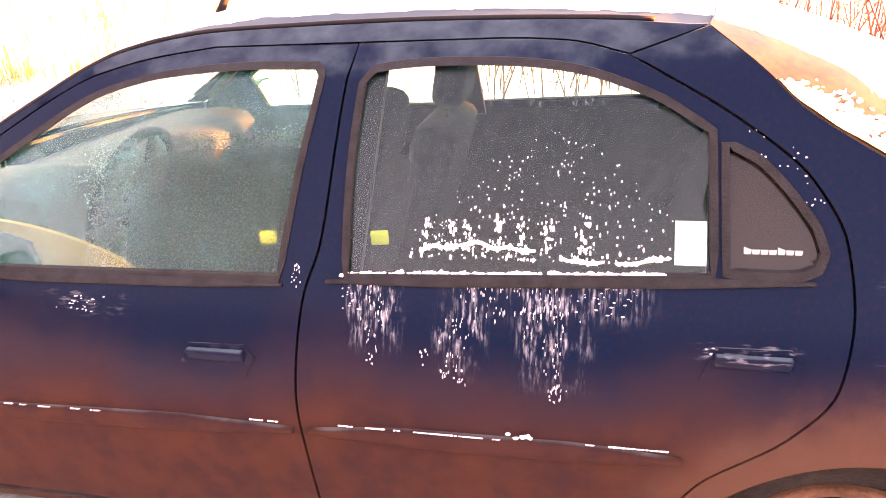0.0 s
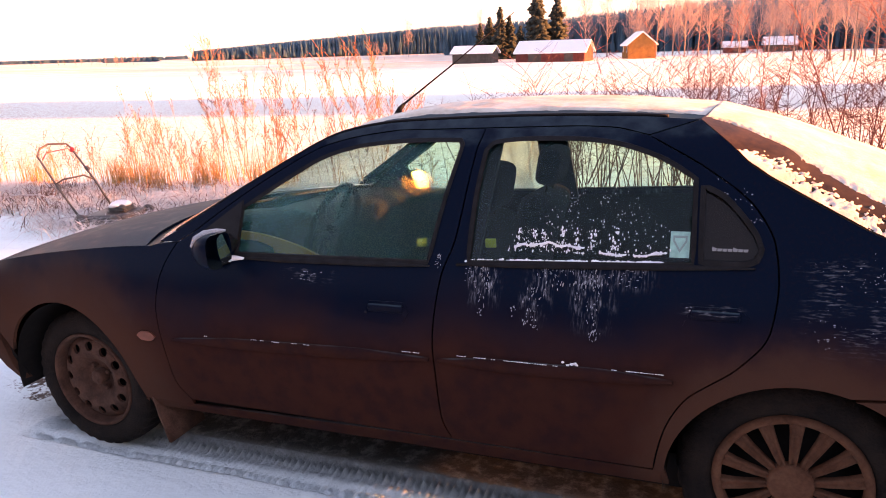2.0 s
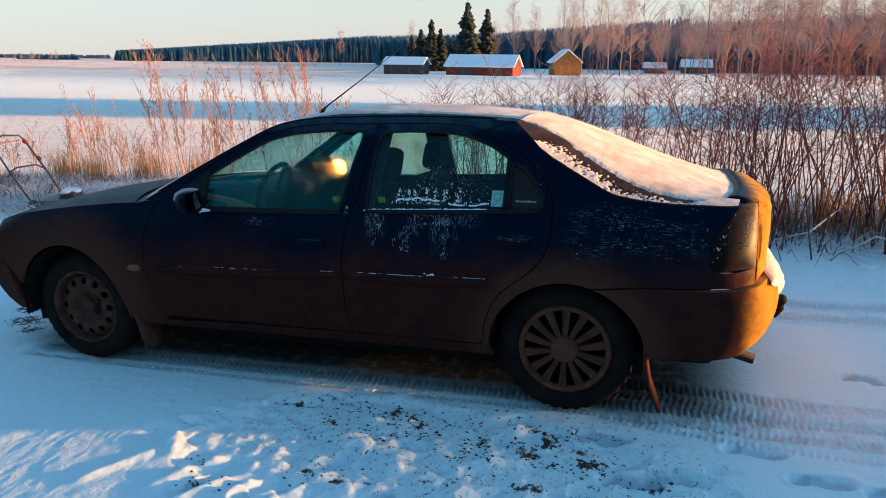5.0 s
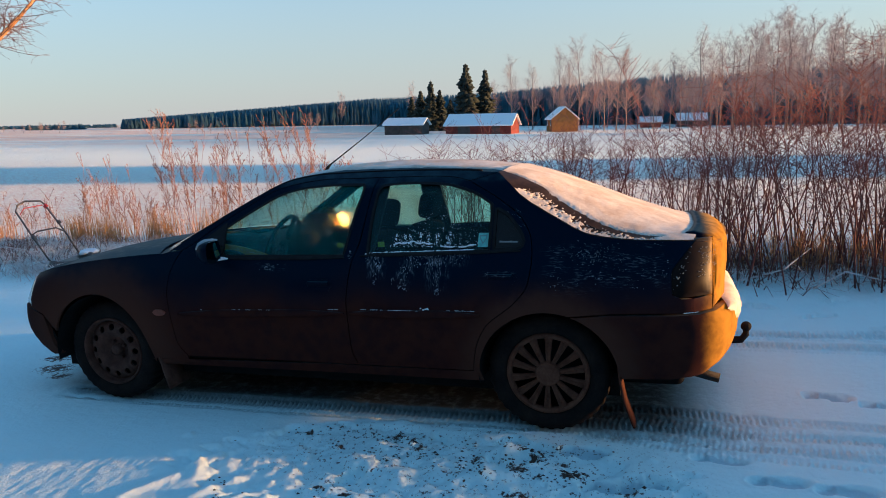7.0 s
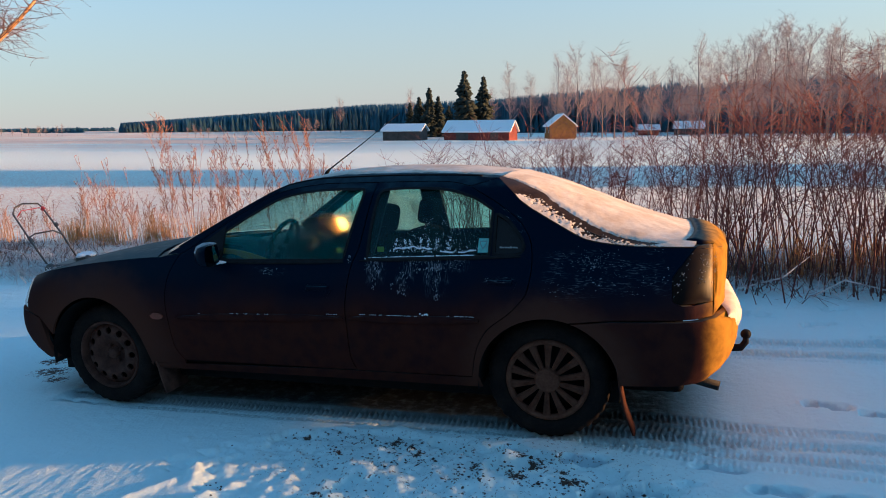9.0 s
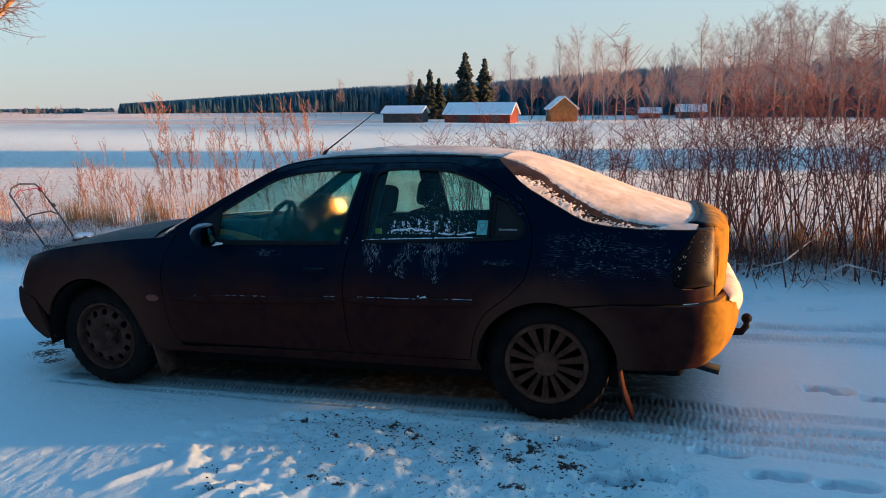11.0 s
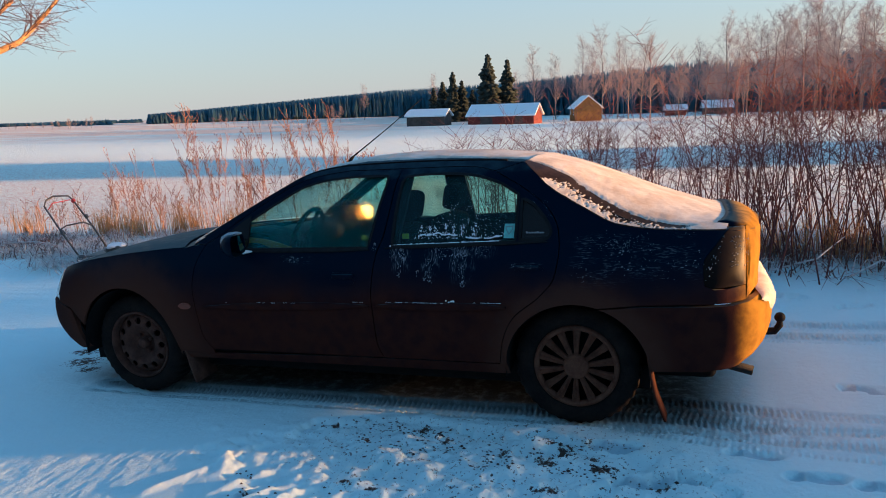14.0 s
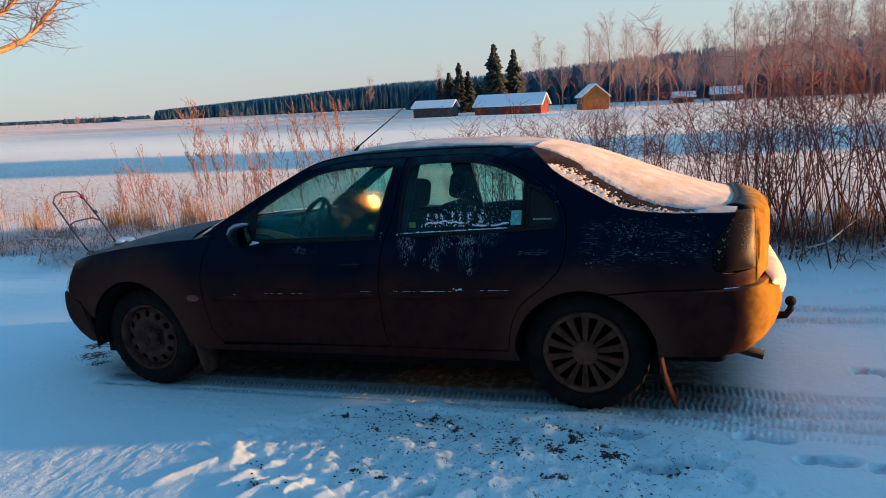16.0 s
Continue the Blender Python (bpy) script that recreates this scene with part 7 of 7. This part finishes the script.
# ---- the tree at the yard's edge, one limb in the sun ----
def yard_tree():
    rnd = random.Random(15)
    t = thing("yard_tree", (-12.05, 5.07, 0.0), "leafless tree with orange sunlit limbs at the yard edge", "tree")
    z0 = ground_z(-12.05, 5.07)
    part("trunk", tube([(-12.05, 5.07, z0 - 0.2), (-12.07, 5.14, 1.61), (-12.12, 5.25, 2.92), (-12.16, 5.35, 4.61), (-12.14, 5.36, 6.49), (-12.18, 5.5, 8.25)], [0.26, 0.22, 0.19, 0.14, 0.08, 0.03], 12), BARK, t)
    limbs = ([(-12.11, 5.21, 2.5), (-12.3, 6.13, 2.89), (-12.24, 7.03, 3.08), (-12.09, 7.6, 3.29), (-11.96, 7.92, 3.45), (-11.83, 8.2, 3.74), (-11.69, 8.45, 4.03), (-11.56, 8.6, 4.26), (-11.37, 8.83, 4.62)],
             [(-12.15, 5.31, 4.1), (-12.31, 6.18, 4.32), (-12.24, 7.03, 4.36), (-12.06, 7.72, 4.41), (-11.81, 8.35, 4.56), (-11.52, 8.85, 4.88), (-11.1, 9.54, 5.44)],
             [(-12.13, 5.28, 3.34), (-12.31, 6.44, 3.6), (-12.24, 7.23, 3.79), (-12.13, 7.67, 3.96), (-12.03, 7.96, 4.22), (-11.98, 8.1, 4.63)])
    twigs = []
    for pts in limbs:
        n = len(pts)
        part("limb", tube(pts, [0.085 * (1 - 0.78 * i / (n - 1)) for i in range(n)], 8), BARK, t)
        for k in range(46):
            i = rnd.randint(n // 3, n - 2)
            q = Vector(pts[i]).lerp(Vector(pts[i + 1]), rnd.random())
            wp, wr = stem(rnd, q, (rnd.uniform(-0.2, 1.0), rnd.gauss(0, 0.7), rnd.uniform(-0.35, 0.9)), rnd.uniform(0.4, 1.1), 0.010, 0.4, 5)
            twigs.append(tube(wp, [max(v, 0.003) for v in wr], 4, False))
            for j in range(4):
                sp, sr = stem(rnd, wp[rnd.randint(1, 4)], (rnd.uniform(-0.3, 1), rnd.gauss(0, 0.7), rnd.uniform(-0.6, 0.7)), rnd.uniform(0.15, 0.5), 0.005, 0.4, 3)
                twigs.append(tube(sp, [max(v, 0.0025) for v in sr], 3, False))
    part("crown", join(*twigs), TWIG, t)


yard_tree()
